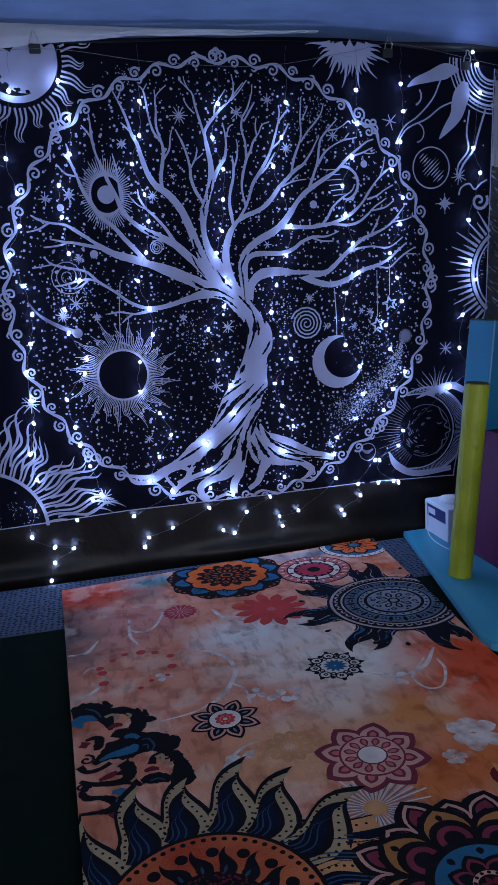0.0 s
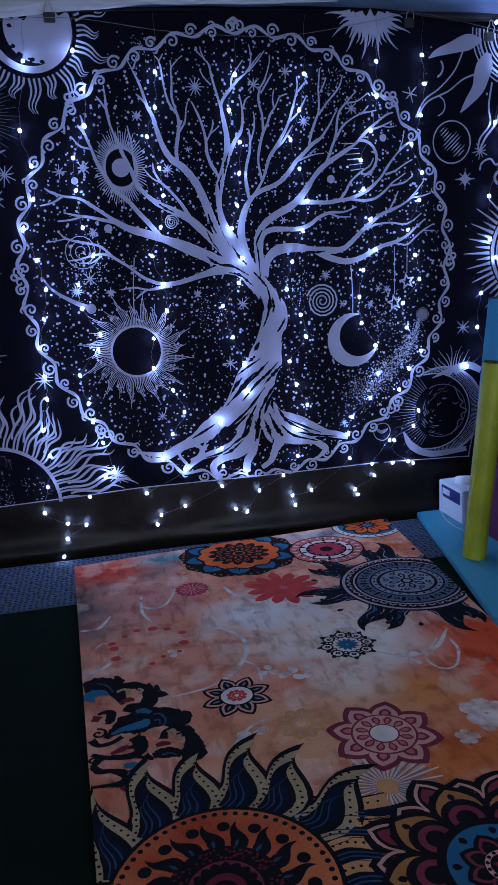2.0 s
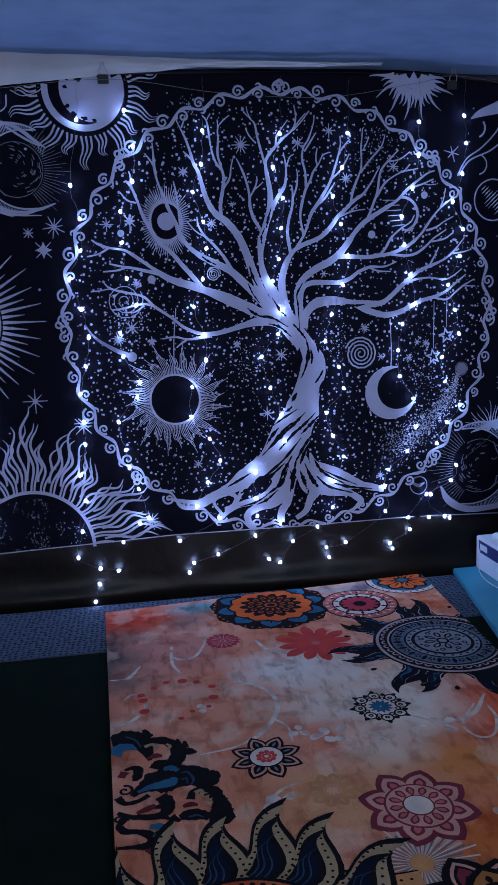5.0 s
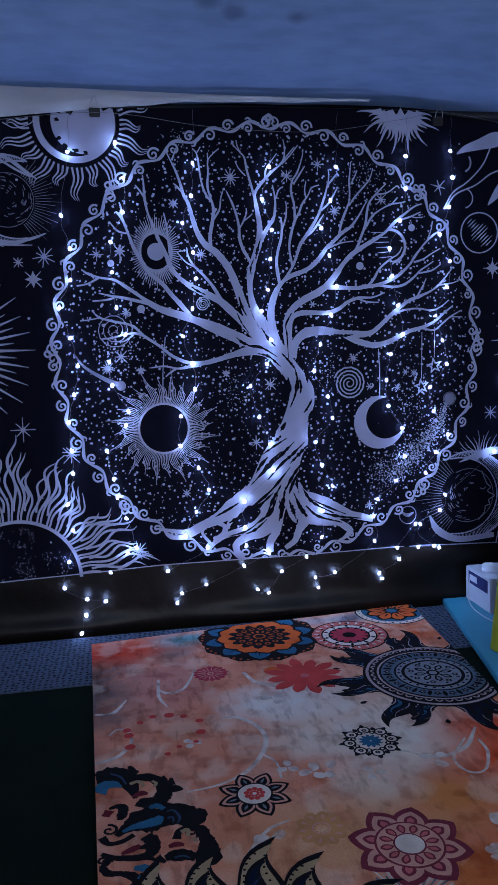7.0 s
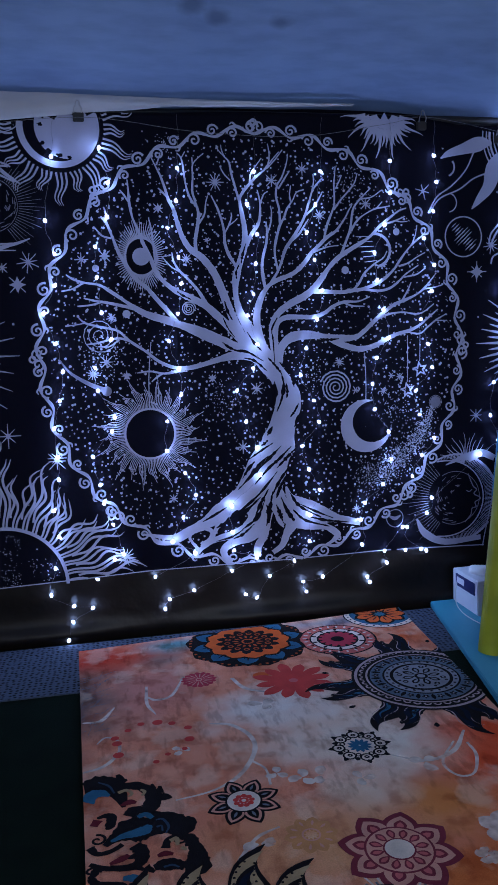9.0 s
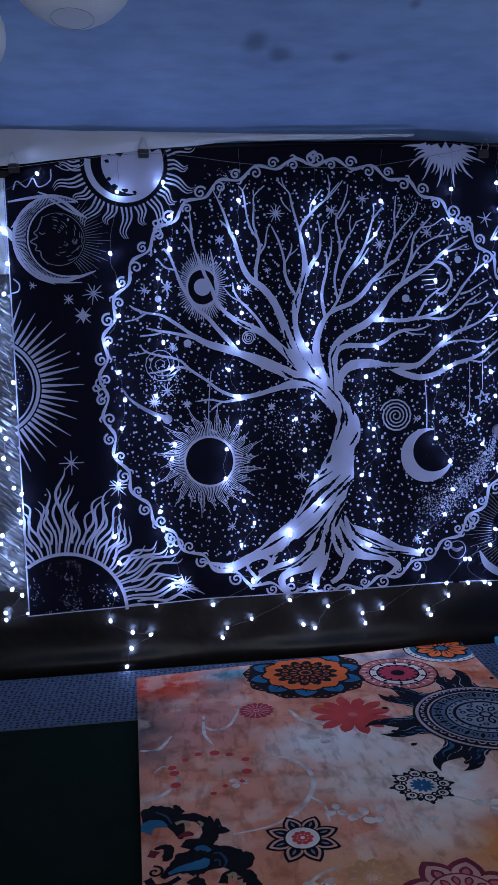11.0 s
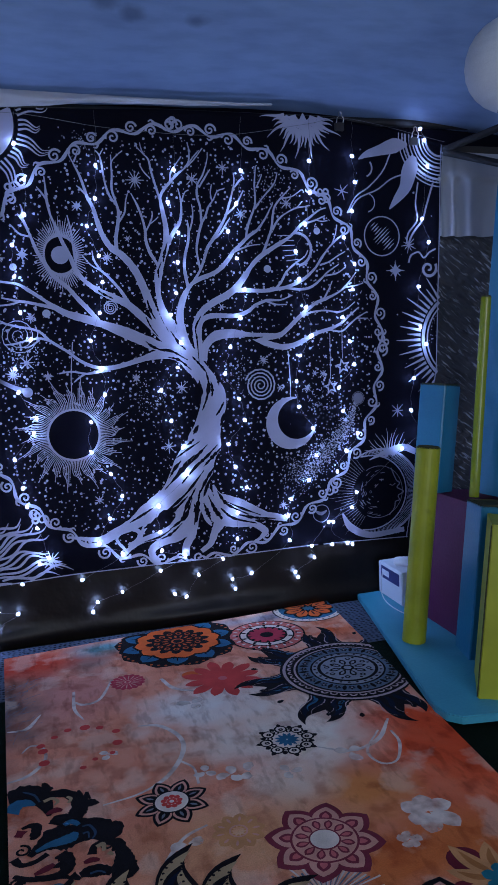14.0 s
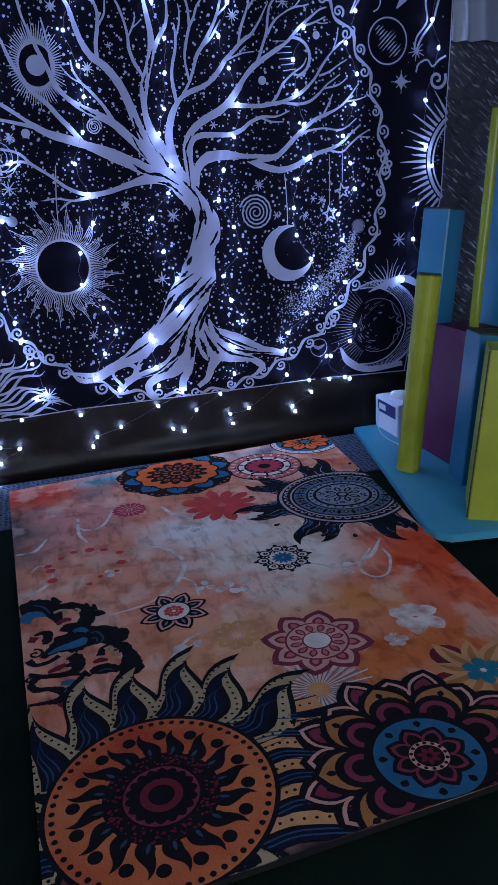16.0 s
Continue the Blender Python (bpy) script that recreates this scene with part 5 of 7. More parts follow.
bark_line((-0.037, 1.315, 0.0022), (-0.049, 1.278, 0.0087), (-0.055, 1.250, 0.0029))
bark_line((-0.061, 1.250, 0.0029), (-0.073, 1.222, 0.0058), (-0.072, 1.200, 0.0029))
bark_line((-0.116, 1.129, 0.0029), (-0.107, 1.095, 0.0087), (-0.092, 1.065, 0.0022))
bark_line((0.207, 0.996, 0.0029), (0.236, 0.990, 0.0087), (0.276, 0.993, 0.0029))
bark_line((-0.272, 1.163, 0.0029), (-0.254, 1.150, 0.0058), (-0.226, 1.136, 0.0022))

# ---------------------------------------------------------------- fairy lights
bulb_mesh = None


def light_strand(*spots):
    """A wire that hangs from the eave through the given places, with a bead at each."""
    global bulb_mesh
    strand = thing("fairy_light_strand", "thin wire strand of lit cold-white LED fairy lights", "string lights", "fairy lights on the wall")
    if bulb_mesh is None:
        bm = bmesh.new()
        bmesh.ops.create_icosphere(bm, subdivisions=1, radius=0.0051)
        for q in bm.verts:
            q.co.z *= 1.35
        bulb_mesh = bpy.data.meshes.new("bulb")
        bm.to_mesh(bulb_mesh)
        bm.free()
        bulb_mesh.polygons.foreach_set("use_smooth", [True] * len(bulb_mesh.polygons))
        bulb_mesh.materials.append(GLOW)
    pts = []
    for x, z in spots:
        ob = new("bulb", bulb_mesh)
        ob.parent = strand
        y = -ripple(x, z) - 0.022 if z > 0.23 else 0.004
        ob.location = (x, y, z)
        ob.rotation_euler = (random.uniform(-0.6, 0.6), random.uniform(-0.9, 0.9), 0)
        pts.append(Vector((x, y - 0.001, z)))
    x, z = spots[0]
    line = smooth_line([(x + 0.01, -0.008, 1.72), *pts], 6)
    for i, p in enumerate(line):
        p.x += 0.003 * math.sin(i * 1.7 + x * 9)
    cu = bpy.data.curves.new("wire", "CURVE")
    cu.dimensions, cu.bevel_depth, cu.bevel_resolution = "3D", 0.00045, 0
    sp = cu.splines.new("POLY")
    sp.points.add(len(line) - 1)
    for q, p in zip(sp.points, line):
        q.co = (*p, 1)
    cu.materials.append(WIRE)
    w = new("wire", cu)
    w.parent = strand
    return strand


light_strand((-0.497, 1.608), (-0.476, 1.503), (-0.483, 1.397), (-0.526, 1.305), (-0.527, 1.21), (-0.518, 1.098), (-0.493, 1.013), (-0.549, 0.925), (-0.544, 0.849), (-0.495, 0.763), (-0.507, 0.717), (-0.572, 0.637), (-0.554, 0.543), (-0.546, 0.481), (-0.52, 0.408), (-0.492, 0.307), (-0.522, 0.291), (-0.582, 0.221))
light_strand((-0.644, 1.579), (-0.675, 1.386), (-0.653, 1.284), (-0.658, 1.187), (-0.697, 1.101), (-0.668, 1.005), (-0.65, 0.915), (-0.666, 0.823), (-0.688, 0.735), (-0.683, 0.643), (-0.684, 0.568), (-0.706, 0.467), (-0.694, 0.379), (-0.713, 0.276), (-0.735, 0.179), (-0.664, 0.135), (-0.603, 0.123), (-0.67, 0.08), (-0.688, 0.018))
light_strand((-0.255, 1.549), (-0.264, 1.448), (-0.295, 1.363), (-0.264, 1.27), (-0.258, 1.187), (-0.274, 1.09), (-0.308, 1.002), (-0.279, 0.91), (-0.275, 0.825), (-0.325, 0.74), (-0.332, 0.642), (-0.274, 0.564), (-0.242, 0.487), (-0.287, 0.415), (-0.327, 0.334), (-0.253, 0.289), (-0.39, 0.211))
light_strand((-0.005, 1.541), (-0.031, 1.439), (-0.001, 1.342), (-0.009, 1.247), (-0.02, 1.148), (-0.042, 1.078), (-0.014, 0.982), (-0.03, 0.903), (-0.089, 0.831), (-0.062, 0.726), (-0.027, 0.634), (-0.018, 0.541), (-0.122, 0.441), (-0.123, 0.351), (-0.12, 0.286), (-0.041, 0.256), (-0.126, 0.209), (-0.26, 0.152), (-0.345, 0.128), (-0.362, 0.095))
light_strand((0.22, 1.543), (0.199, 1.436), (0.166, 1.346), (0.192, 1.257), (0.214, 1.155), (0.195, 1.059), (0.155, 0.963), (0.132, 0.874), (0.177, 0.786), (0.193, 0.712), (0.132, 0.631), (0.153, 0.549), (0.189, 0.475), (0.153, 0.389), (0.147, 0.297), (0.097, 0.224), (0.007, 0.178), (-0.041, 0.105), (-0.081, 0.12))
light_strand((0.464, 1.581), (0.463, 1.475), (0.441, 1.369), (0.403, 1.278), (0.411, 1.187), (0.431, 1.088), (0.448, 0.99), (0.404, 0.923), (0.388, 0.834), (0.394, 0.745), (0.444, 0.665), (0.453, 0.565), (0.422, 0.48), (0.352, 0.418), (0.337, 0.358), (0.339, 0.269), (0.199, 0.159), (0.128, 0.146), (0.137, 0.109))
light_strand((0.622, 1.6), (0.63, 1.513), (0.617, 1.415), (0.583, 1.325), (0.62, 1.234), (0.609, 1.146), (0.568, 1.05), (0.593, 0.965), (0.608, 0.883), (0.547, 0.804), (0.56, 0.719), (0.614, 0.634), (0.568, 0.574), (0.531, 0.501), (0.603, 0.419), (0.584, 0.364), (0.492, 0.32), (0.423, 0.239), (0.439, 0.188), (0.364, 0.143), (0.374, 0.122))
light_strand((0.887, 1.7), (0.904, 1.662), (0.914, 1.572), (0.888, 1.39), (0.914, 1.308), (0.87, 1.151), (0.875, 1.006), (0.897, 0.943), (0.844, 0.821), (0.831, 0.703), (0.86, 0.612), (0.791, 0.565), (0.509, 0.318), (0.591, 0.22), (0.562, 0.234), (0.511, 0.229))
light_strand((-0.89, 1.638), (-1.02, 1.566), (-1.011, 1.468), (-0.997, 1.36), (-1.014, 1.265), (-1.052, 1.171), (-1.036, 1.169), (-1.001, 0.984), (-1.052, 1.068), (-1.004, 0.903), (-1.051, 0.834), (-1.034, 0.806), (-1.045, 0.742), (-1.032, 0.71), (-1.018, 0.645), (-0.995, 0.624), (-1.006, 0.574), (-1.002, 0.533), (-1.063, 0.492), (-1.07, 0.465), (-1.036, 0.398), (-1.028, 0.375), (-1.08, 0.368), (-1.042, 0.314), (-1.012, 0.293), (-1.073, 0.23), (-1.073, 0.206), (-1, 0.223))

# ---------------------------------------------------------------- rug
def rug_left(y):
    return -0.652 - 0.054 * (y + 0.10)


def rug_right(y):
    return 0.482 + 0.062 * (y + 0.02)


def rug_back(x):
    return -0.085 + 0.092 * (x + 0.65)


def rug_front(x):
    return -1.706 + 0.054 * (x + 0.292)


def on_rug(x, y):
    return rug_left(y) < x < rug_right(y) and rug_front(x) < y < rug_back(x)


def trim_rug(x, y):
    y = min(max(y, rug_front(x)), rug_back(x))
    return min(max(x, rug_left(y)), rug_right(y)), y


def rug_swell(x, y):
    return 0.0025 * noise.noise((3 * x, 3 * y, 4)) + 0.002


def lay_rug(x, y, lift):
    return (x, y, 0.010 + rug_swell(x, y) + lift)


rug = thing("rug", "printed area rug with orange, red and blue mandala flowers on cream", "rug")
v, f = [], []
nx, ny = 44, 60
for low in (0, 1):
    for j in range(ny + 1):
        for i in range(nx + 1):
            s, t = i / nx, j / ny
            y = -1.70 + 1.64 * t
            x = rug_left(y) + (rug_right(y) - rug_left(y)) * s
            y = rug_front(x) + (rug_back(x) - rug_front(x)) * t
            x = rug_left(y) + (rug_right(y) - rug_left(y)) * s
            v.append((x, y, 0.0005 if low else lay_rug(x, y, 0)[2]))
n = (nx + 1) * (ny + 1)
f = [(j * (nx + 1) + i, j * (nx + 1) + i + 1, (j + 1) * (nx + 1) + i + 1, (j + 1) * (nx + 1) + i) for j in range(ny) for i in range(nx)]
mesh_object("rug_face", v[:n], f, RUG_WASH, rug, smooth=True)
rim = [i for i in range(nx + 1)] + [(j + 1) * (nx + 1) - 1 for j in range(1, ny + 1)] + [ny * (nx + 1) + i for i in range(nx - 1, -1, -1)] + [j * (nx + 1) for j in range(ny - 1, 0, -1)]
vv = [v[i] for i in rim] + [v[n + i] for i in rim]
m = len(rim)
mesh_object("edge", vv, [(i, m + i, m + (i + 1) % m, (i + 1) % m) for i in range(m)], BACKING, rug, "dark bound edge")

mesh_strip = part("mesh_mat", block(-1.70, 0.85, -0.375, 0.0, 0.0, 0.004), MESH_MAT)
tagged(mesh_strip, "blue-grey knitted mesh mat along the wall foot", "mat")


def rug_print(level):
    return Ink(lay_rug, on_rug, 0.0006 + 0.0002 * level, trim_rug)


def merge_prints(name, layers, parent, label):
    """All layers of one figure as one mesh, a material for each ink."""
    verts, faces, slots, inks = [], [], [], []
    for pr, colour in layers:
        if colour not in inks:
            inks.append(colour)
        v1, f1 = pr.laid()
        faces += [tuple(i + len(verts) for i in f) for f in f1]
        slots += [inks.index(colour)] * len(f1)
        verts += v1
    ob = mesh_object(name, verts, faces, INK[inks[0]], parent, label)
    for colour in inks[1:]:
        ob.data.materials.append(INK[colour])
    ob.data.polygons.foreach_set("material_index", slots)
    return ob


class Motif:
    """Layers of coloured ink that make one printed figure."""

    def __init__(self, name, label):
        self.name, self.label, self.layers, self.level = name, label, [], 0

    def ink(self, colour, level):
        pr = rug_print(level)
        self.layers.append((pr, colour))
        return pr

    def done(self):
        merge_prints(self.name, self.layers, rug, self.label)


rr = random.Random(11)

# pale scrolls and soft blossoms under everything
for pts in (
        ((-0.340, -0.372, 0.0081), (-0.383, -0.484, 0.0120), (-0.427, -0.502, 0.0150), (-0.453, -0.475, 0.0081)),
        ((-0.450, -0.409, 0.0100), (-0.453, -0.519, 0.0122), (-0.433, -0.588, 0.0052)),
        ((-0.617, -0.827, 0.0082), (-0.565, -0.809, 0.0130), (-0.530, -0.755, 0.0103), (-0.536, -0.697, 0.0098), (-0.563, -0.679, 0.0082), (-0.583, -0.706, 0.0052)),
        ((-0.415, -0.979, 0.0062), (-0.332, -0.964, 0.0085), (-0.264, -0.917, 0.0144), (-0.215, -0.827, 0.0148), (-0.214, -0.753, 0.0147), (-0.252, -0.688, 0.0150), (-0.303, -0.671, 0.0053)),
        ((-0.338, -1.245, 0.0101), (-0.313, -1.193, 0.0120), (-0.272, -1.140, 0.0099), (-0.222, -1.118, 0.0063)),
        ((-0.230, -0.870, 0.0089), (-0.207, -0.912, 0.0075), (-0.209, -0.975, 0.0078)),
        ((-0.622, -0.585, 0.0073), (-0.575, -0.586, 0.0166), (-0.540, -0.517, 0.0052)),
        ((0.084, -0.921, 0.0060), (0.154, -0.965, 0.0118), (0.234, -0.940, 0.0158), (0.300, -0.858, 0.0080)),
        ((0.252, -0.901, 0.0057), (0.188, -0.979, 0.0084), (0.195, -1.036, 0.0090), (0.234, -1.037, 0.0075), (0.274, -0.970, 0.0101), (0.280, -0.913, 0.0075)),
        ((-0.204, -0.418, 0.0120), (-0.178, -0.492, 0.0170), (-0.118, -0.535, 0.0086))):
    m = Motif("scroll_print", "faded pale scrolling line")
    m.ink("chalk", 0).limb(*[(x, y, w * 0.8) for x, y, w in pts], rough=0.08)
    m.done()
for c, r, n, turn in (((0.204, -1.228), 0.060, 6, 20), ((-0.134, -0.966), 0.034, 3, 80), ((-0.187, -0.935), 0.028, 3, 200), ((-0.093, -0.967), 0.034, 2, 60), ((0.15, -0.969), 0.036, 3, 30), ((-0.008, -0.996), 0.028, 3, 120), ((-0.388, -0.782), 0.026, 3, 10), ((-0.149, -0.6), 0.040, 3, 50), ((0.13, -1.29), 0.026, 5, 0), ((-0.27, -1.16), 0.034, 2, 20)):
    m = Motif("blossom_print", "faded printed white blossom")
    p = m.ink("chalk", 0)
    for k in range(n):
        a = turn + 360 * k / n + rr.uniform(-14, 14)
        p.petal(c, a, r * 0.05, r * rr.uniform(0.8, 1.15), r * 0.72, rr.uniform(-0.006, 0.006), 0.62)
    m.done()
for c in ((-0.54, -0.689), (-0.507, -0.657), (-0.474, -0.632), (-0.432, -0.633), (-0.396, -0.646), (-0.358, -0.677), (-0.36, -0.734), (-0.376, -0.777), (-0.417, -0.792), (-0.532, -0.77), (-0.535, -0.716), (-0.446, -0.819)):
    m = Motif("dot_print", "printed red dot")
    m.ink("red", 1).dot(c, rr.uniform(0.006, 0.014), 9)
    m.done()
m = Motif("smear_print", "dark worn smear")
p = m.ink("grey", 0)
for k in range(46):
    c = Vector((-0.612, -0.50)) + Vector((rr.uniform(-0.03, 0.06), rr.uniform(-0.16, 0.22)))
    d = Vector((rr.uniform(0.004, 0.03), rr.uniform(0.0, 0.03)))
    p.limb((*(c - d), 0.0008), (*c, rr.uniform(0.0008, 0.0022)), (*(c + d), 0.0008), step=3, rough=0.6)
m.done()


def around(c, angle, r):
    a = radians(angle)
    return Vector(c) + Vector((math.cos(a), math.sin(a))) * r


def outlined(layers, c, angle, r0, r1, width, fat, line):
    """A petal drawn as nested pieces, each one line narrower than the last."""
    for k, pr in enumerate(layers):
        pr.petal(c, angle, r0 + line * 0.6 * k, r1 - line * 1.5 * k, width - 2 * line * k, 0, fat)


# dark star flower with a pale heart
c = Vector((-0.276, -1.019))
m = Motif("star_flower_print", "printed eight-petalled dark flower")
lay = [m.ink("black", 1), m.ink("peach", 2), m.ink("black", 3), m.ink("grey", 4)]
for k in range(8):
    outlined(lay[:3], c, 45 * k + 15, 0.02, 0.082, 0.044, 0.42, 0.0052)
    lay[3].petal(c, 45 * k + 15, 0.04, 0.058, 0.006)
m.ink("black", 5).disc(c, 0.039, 28)
m.ink("white", 6).disc(c, 0.035, 28)
q = m.ink("red", 7)
for k in range(9):
    q.dot(around(c, 40 * k, 0.017), 0.0066, 7)
q.ring(c, 0.005, 0.011, 12)
m.done()

# pink lotus
c = Vector((-0.020, -1.236))
m = Motif("lotus_print", "printed pink lotus outlined in wine red")
lay = [m.ink("rosewood", 1), m.ink("peach", 2), m.ink("rosewood", 3), m.ink("pink", 4)]
for k in range(8):
    t = 45 * k + 22
    lay[0].petal(c, t, 0.03, 0.116, 0.070, 0, 0.50)
    lay[1].petal(c, t, 0.03, 0.101, 0.053, 0, 0.52)
    lay[2].petal(c, t, 0.052, 0.088, 0.026, 0, 0.55)
    lay[3].petal(c, t, 0.056, 0.081, 0.014, 0, 0.55)
m.ink("rosewood", 5).disc(c, 0.066, 36)
m.ink("peach", 6).disc(c, 0.0615, 36)
a, b = m.ink("rosewood", 7), m.ink("pink", 8)
for k in range(12):
    a.petal(c, 30 * k, 0.030, 0.058, 0.017, 0, 0.6)
    b.petal(c, 30 * k, 0.034, 0.053, 0.009, 0, 0.6)
a.disc(c, 0.031, 28)
m.ink("white", 9).disc(c, 0.0275, 28)
m.done()

# red daisy, small rosette, ochre flower
c = Vector((-0.034, -0.478))
m = Motif("red_flower_print", "printed red daisy")
p = m.ink("red", 1)
for k in range(12):
    p.petal(c, 30 * k + 5, 0.0, 0.112 + 0.010 * (k % 2), 0.036, 0, 0.74)
m.ink("pink", 2).disc(c, 0.013, 16)
m.done()
c = Vector((-0.298, -0.404))
m = Motif("pink_flower_print", "printed small crimson rosette")
p, q = m.ink("crimson", 1), m.ink("peach", 2)
p.disc(c, 0.036, 28)
for k in range(16):
    p.petal(c, 22.5 * k, 0.01, 0.052, 0.018, 0, 0.75)
    q.petal(c, 22.5 * k + 11, 0.012, 0.042, 0.0035, 0, 0.7)
q.ring(c, 0.006, 0.010, 14)
m.done()
c = Vector((-0.168, -1.156))
m = Motif("ochre_flower_print", "printed faded ochre flower")
p, q = m.ink("ochre", 0), m.ink("peach", 1)
for k in range(10):
    p.petal(c, 36 * k, 0.01, 0.054, 0.026, 0, 0.7)
    q.petal(c, 36 * k, 0.028, 0.044, 0.006, 0, 0.6)
q.ring(c, 0.015, 0.019, 20)
m.done()
c = Vector((-0.233, -0.36))
m = Motif("orange_dot_print", "small printed orange blot")
m.ink("orange", 0).disc(c + Vector((0.115, -0.06)), 0.024, 14, 0.8)
m.done()

# fiery flower with a teal heart
c = Vector((0.234, -1.437))
m = Motif("fire_flower_print", "printed orange flower with a teal heart")
a, b, d = m.ink("wine", 0), m.ink("ochre", 1), m.ink("gold", 2)
for k in range(3):
    a.disc(around(c, 120 + 70 * k, 0.075), 0.034, 14)
for k in range(10):
    far = 0.118 if k % 2 else 0.098
    b.petal(c, 36 * k + 8, 0.01, far, 0.036, 0.004, 0.42)
    d.petal(c, 36 * k + 8, 0.02, far * 0.82, 0.014, 0.004, 0.4)
e = m.ink("teal", 3)
for k in range(6):
    e.petal(c, 60 * k + 20, 0.004, 0.040, 0.026, 0, 0.68)
m.ink("white", 4).dot(c, 0.006, 8)
m.done()

# rosette of blue and orange by the wall
c = Vector((-0.108, -0.158))
m = Motif("rosette_print", "printed rosette of orange and blue petals")
a, d, g, h0, d2 = m.ink("black", 1), m.ink("black", 3), m.ink("black", 5), m.ink("brick", 2), m.ink("black", 3.8)
for k in range(10):
    t = 36 * k + 8
    a.petal(c, t + 18, 0.09, 0.205, 0.105, 0, 0.72)
    for j in range(5):
        h0.dot(around(c, t + 4 + 7 * j, 0.188), 0.0052, 6)
    d.petal(c, t, 0.08, 0.196, 0.096, 0, 0.60)
b2 = m.ink("azure", 3.5)
for k in range(10):
    t = 36 * k + 8
    b2.petal(c, t, 0.08, 0.182, 0.066, 0, 0.62)
    for w in (-5, 0, 5):
        d2.petal(c, t + w, 0.10, 0.160 - abs(w) * 0.003, 0.006)
for k in range(12):
    g.petal(c, 30 * k, 0.03, 0.148, 0.084, 0, 0.76)
e2 = m.ink("orange", 6)
for k in range(12):
    e2.petal(c, 30 * k, 0.03, 0.140, 0.070, 0, 0.76)
g2, h2 = m.ink("black", 7), m.ink("brick", 8)
g2.disc(c, 0.084, 40)
for k in range(14):
    g2.petal(c, 360 / 14 * k, 0.07, 0.106, 0.030, 0, 0.5)
    h2.ring(around(c, 360 / 14 * k, 0.068), 0.006, 0.010, 12)
    h2.petal(c, 360 / 14 * k + 12, 0.030, 0.052, 0.008)
h2.ring(c, 0.015, 0.021, 20)
m.done()

# ringed target flower
c = Vector((0.181, -0.214))
m = Motif("target_print", "printed ringed flower in coral and white")
for lvl, (colour, r) in enumerate((("black", 0.128), ("coral", 0.122), ("black", 0.092), ("white", 0.087), ("black", 0.068), ("crimson", 0.062), ("black", 0.022))):
    m.ink(colour, 1 + lvl).disc(c, r, 40)
q, q2 = m.ink("white", 9), m.ink("black", 9)
for k in range(24):
    q.petal(c, 15 * k, 0.098, 0.116, 0.008)
    if k % 2:
        q2.petal(c, 15 * k + 4, 0.094, 0.104, 0.012)
for k in range(14):
    q2.petal(c, 360 / 14 * k, 0.050, 0.070, 0.012, 0, 0.7)
for k in range(10):
    q2.petal(c, 36 * k + 8, 0.070, 0.090, 0.011)
m.done()
m = Motif("corner_print", "printed blue and orange flower cut by the rug edge")
c = Vector((0.393, -0.035))
m.ink("black", 2).disc(c, 0.132, 36)
m.ink("white", 3).disc(c, 0.127, 36)
m.ink("azure", 4).disc(c, 0.108, 36)
a, b = m.ink("black", 5), m.ink("orange", 6)
for k in range(9):
    a.petal(c, 40 * k - 90, 0.015, 0.100, 0.058, 0, 0.65)
    b.petal(c, 40 * k - 90, 0.025, 0.090, 0.040, 0, 0.65)
q = m.ink("black", 7)
for k in range(30):
    q.dot(around(c, 12 * k, 0.118), 0.004, 6)
for k in range(9):
    q.petal(c, 40 * k - 90, 0.03, 0.07, 0.006)
m.done()

# great blue-grey mandala with dark flame petals
c = Vector((0.322, -0.556))
R = 0.190
m = Motif("mandala_print", "printed blue-grey mandala with dark flame petals")
a, b, d, w, a2 = m.ink("black", 2), m.ink("navy", 3), m.ink("azure", 4), m.ink("blush", 3), m.ink("black", 4)
for k in range(15):
    t = 24 * k + 4
    far = 0.345 if k % 2 else 0.318
    sway = 0.13 if k % 2 else -0.13
    lean = 9 if k % 2 else -7
    a.flame(around(c, t, R * 0.92), around(c, t + lean, far), 0.078, sway)
    b.flame(around(c, t, R * 0.98), around(c, t + lean * 0.8, far * 0.90), 0.040, sway)
    for j in (-1, 1):
        w.flame(around(c, t + 6.5 * j, R * 0.99), around(c, t + lean * 0.7 + 3.0 * j, far * 0.86), 0.0035, sway)
    a2.flame(around(c, t, R * 0.98), around(c, t + lean * 0.8, far * 0.80), 0.020, sway)
    if 4 < k < 11:
        d.flame(around(c, t, R * 1.04), around(c, t + lean * 0.6, far * 0.80), 0.012, sway)
    a.petal(c, t + 13 + lean * 0.4, 0.262, 0.285, 0.014, 0, 0.6)
for lvl, (colour, r) in enumerate((("black", 1.04), ("blush", 1.0), ("black", 0.955), ("blush", 0.83), ("black", 0.80), ("steel", 0.765), ("black", 0.575), ("mist", 0.545), ("black", 0.465), ("mist", 0.415), ("black", 0.10), ("mist", 0.06))):
    m.ink(colour, 6 + lvl).disc(c, R * r, 56)
q, q2, q3 = m.ink("mist", 19), m.ink("black", 19), m.ink("blush", 20)
for k in range(40):
    t = 9 * k
    q3.ring(around(c, t, R * 0.875), 0.0058, 0.0108, 10, t - 95, t + 95)
for k in range(20):
    t = 18 * k
    for j in range(5):
        q2.petal(around(c, t, R * 0.675), 72 * j + t, 0.002, 0.0115, 0.006)
    q2.petal(c, t + 9, R * 0.60, R * 0.76, 0.012, 0, 0.5)
    q3.dot(around(c, t, R * 0.675), 0.0026, 6)
for k in range(26):
    q2.dot(around(c, 360 / 26 * k, R * 0.505), 0.0046, 6)
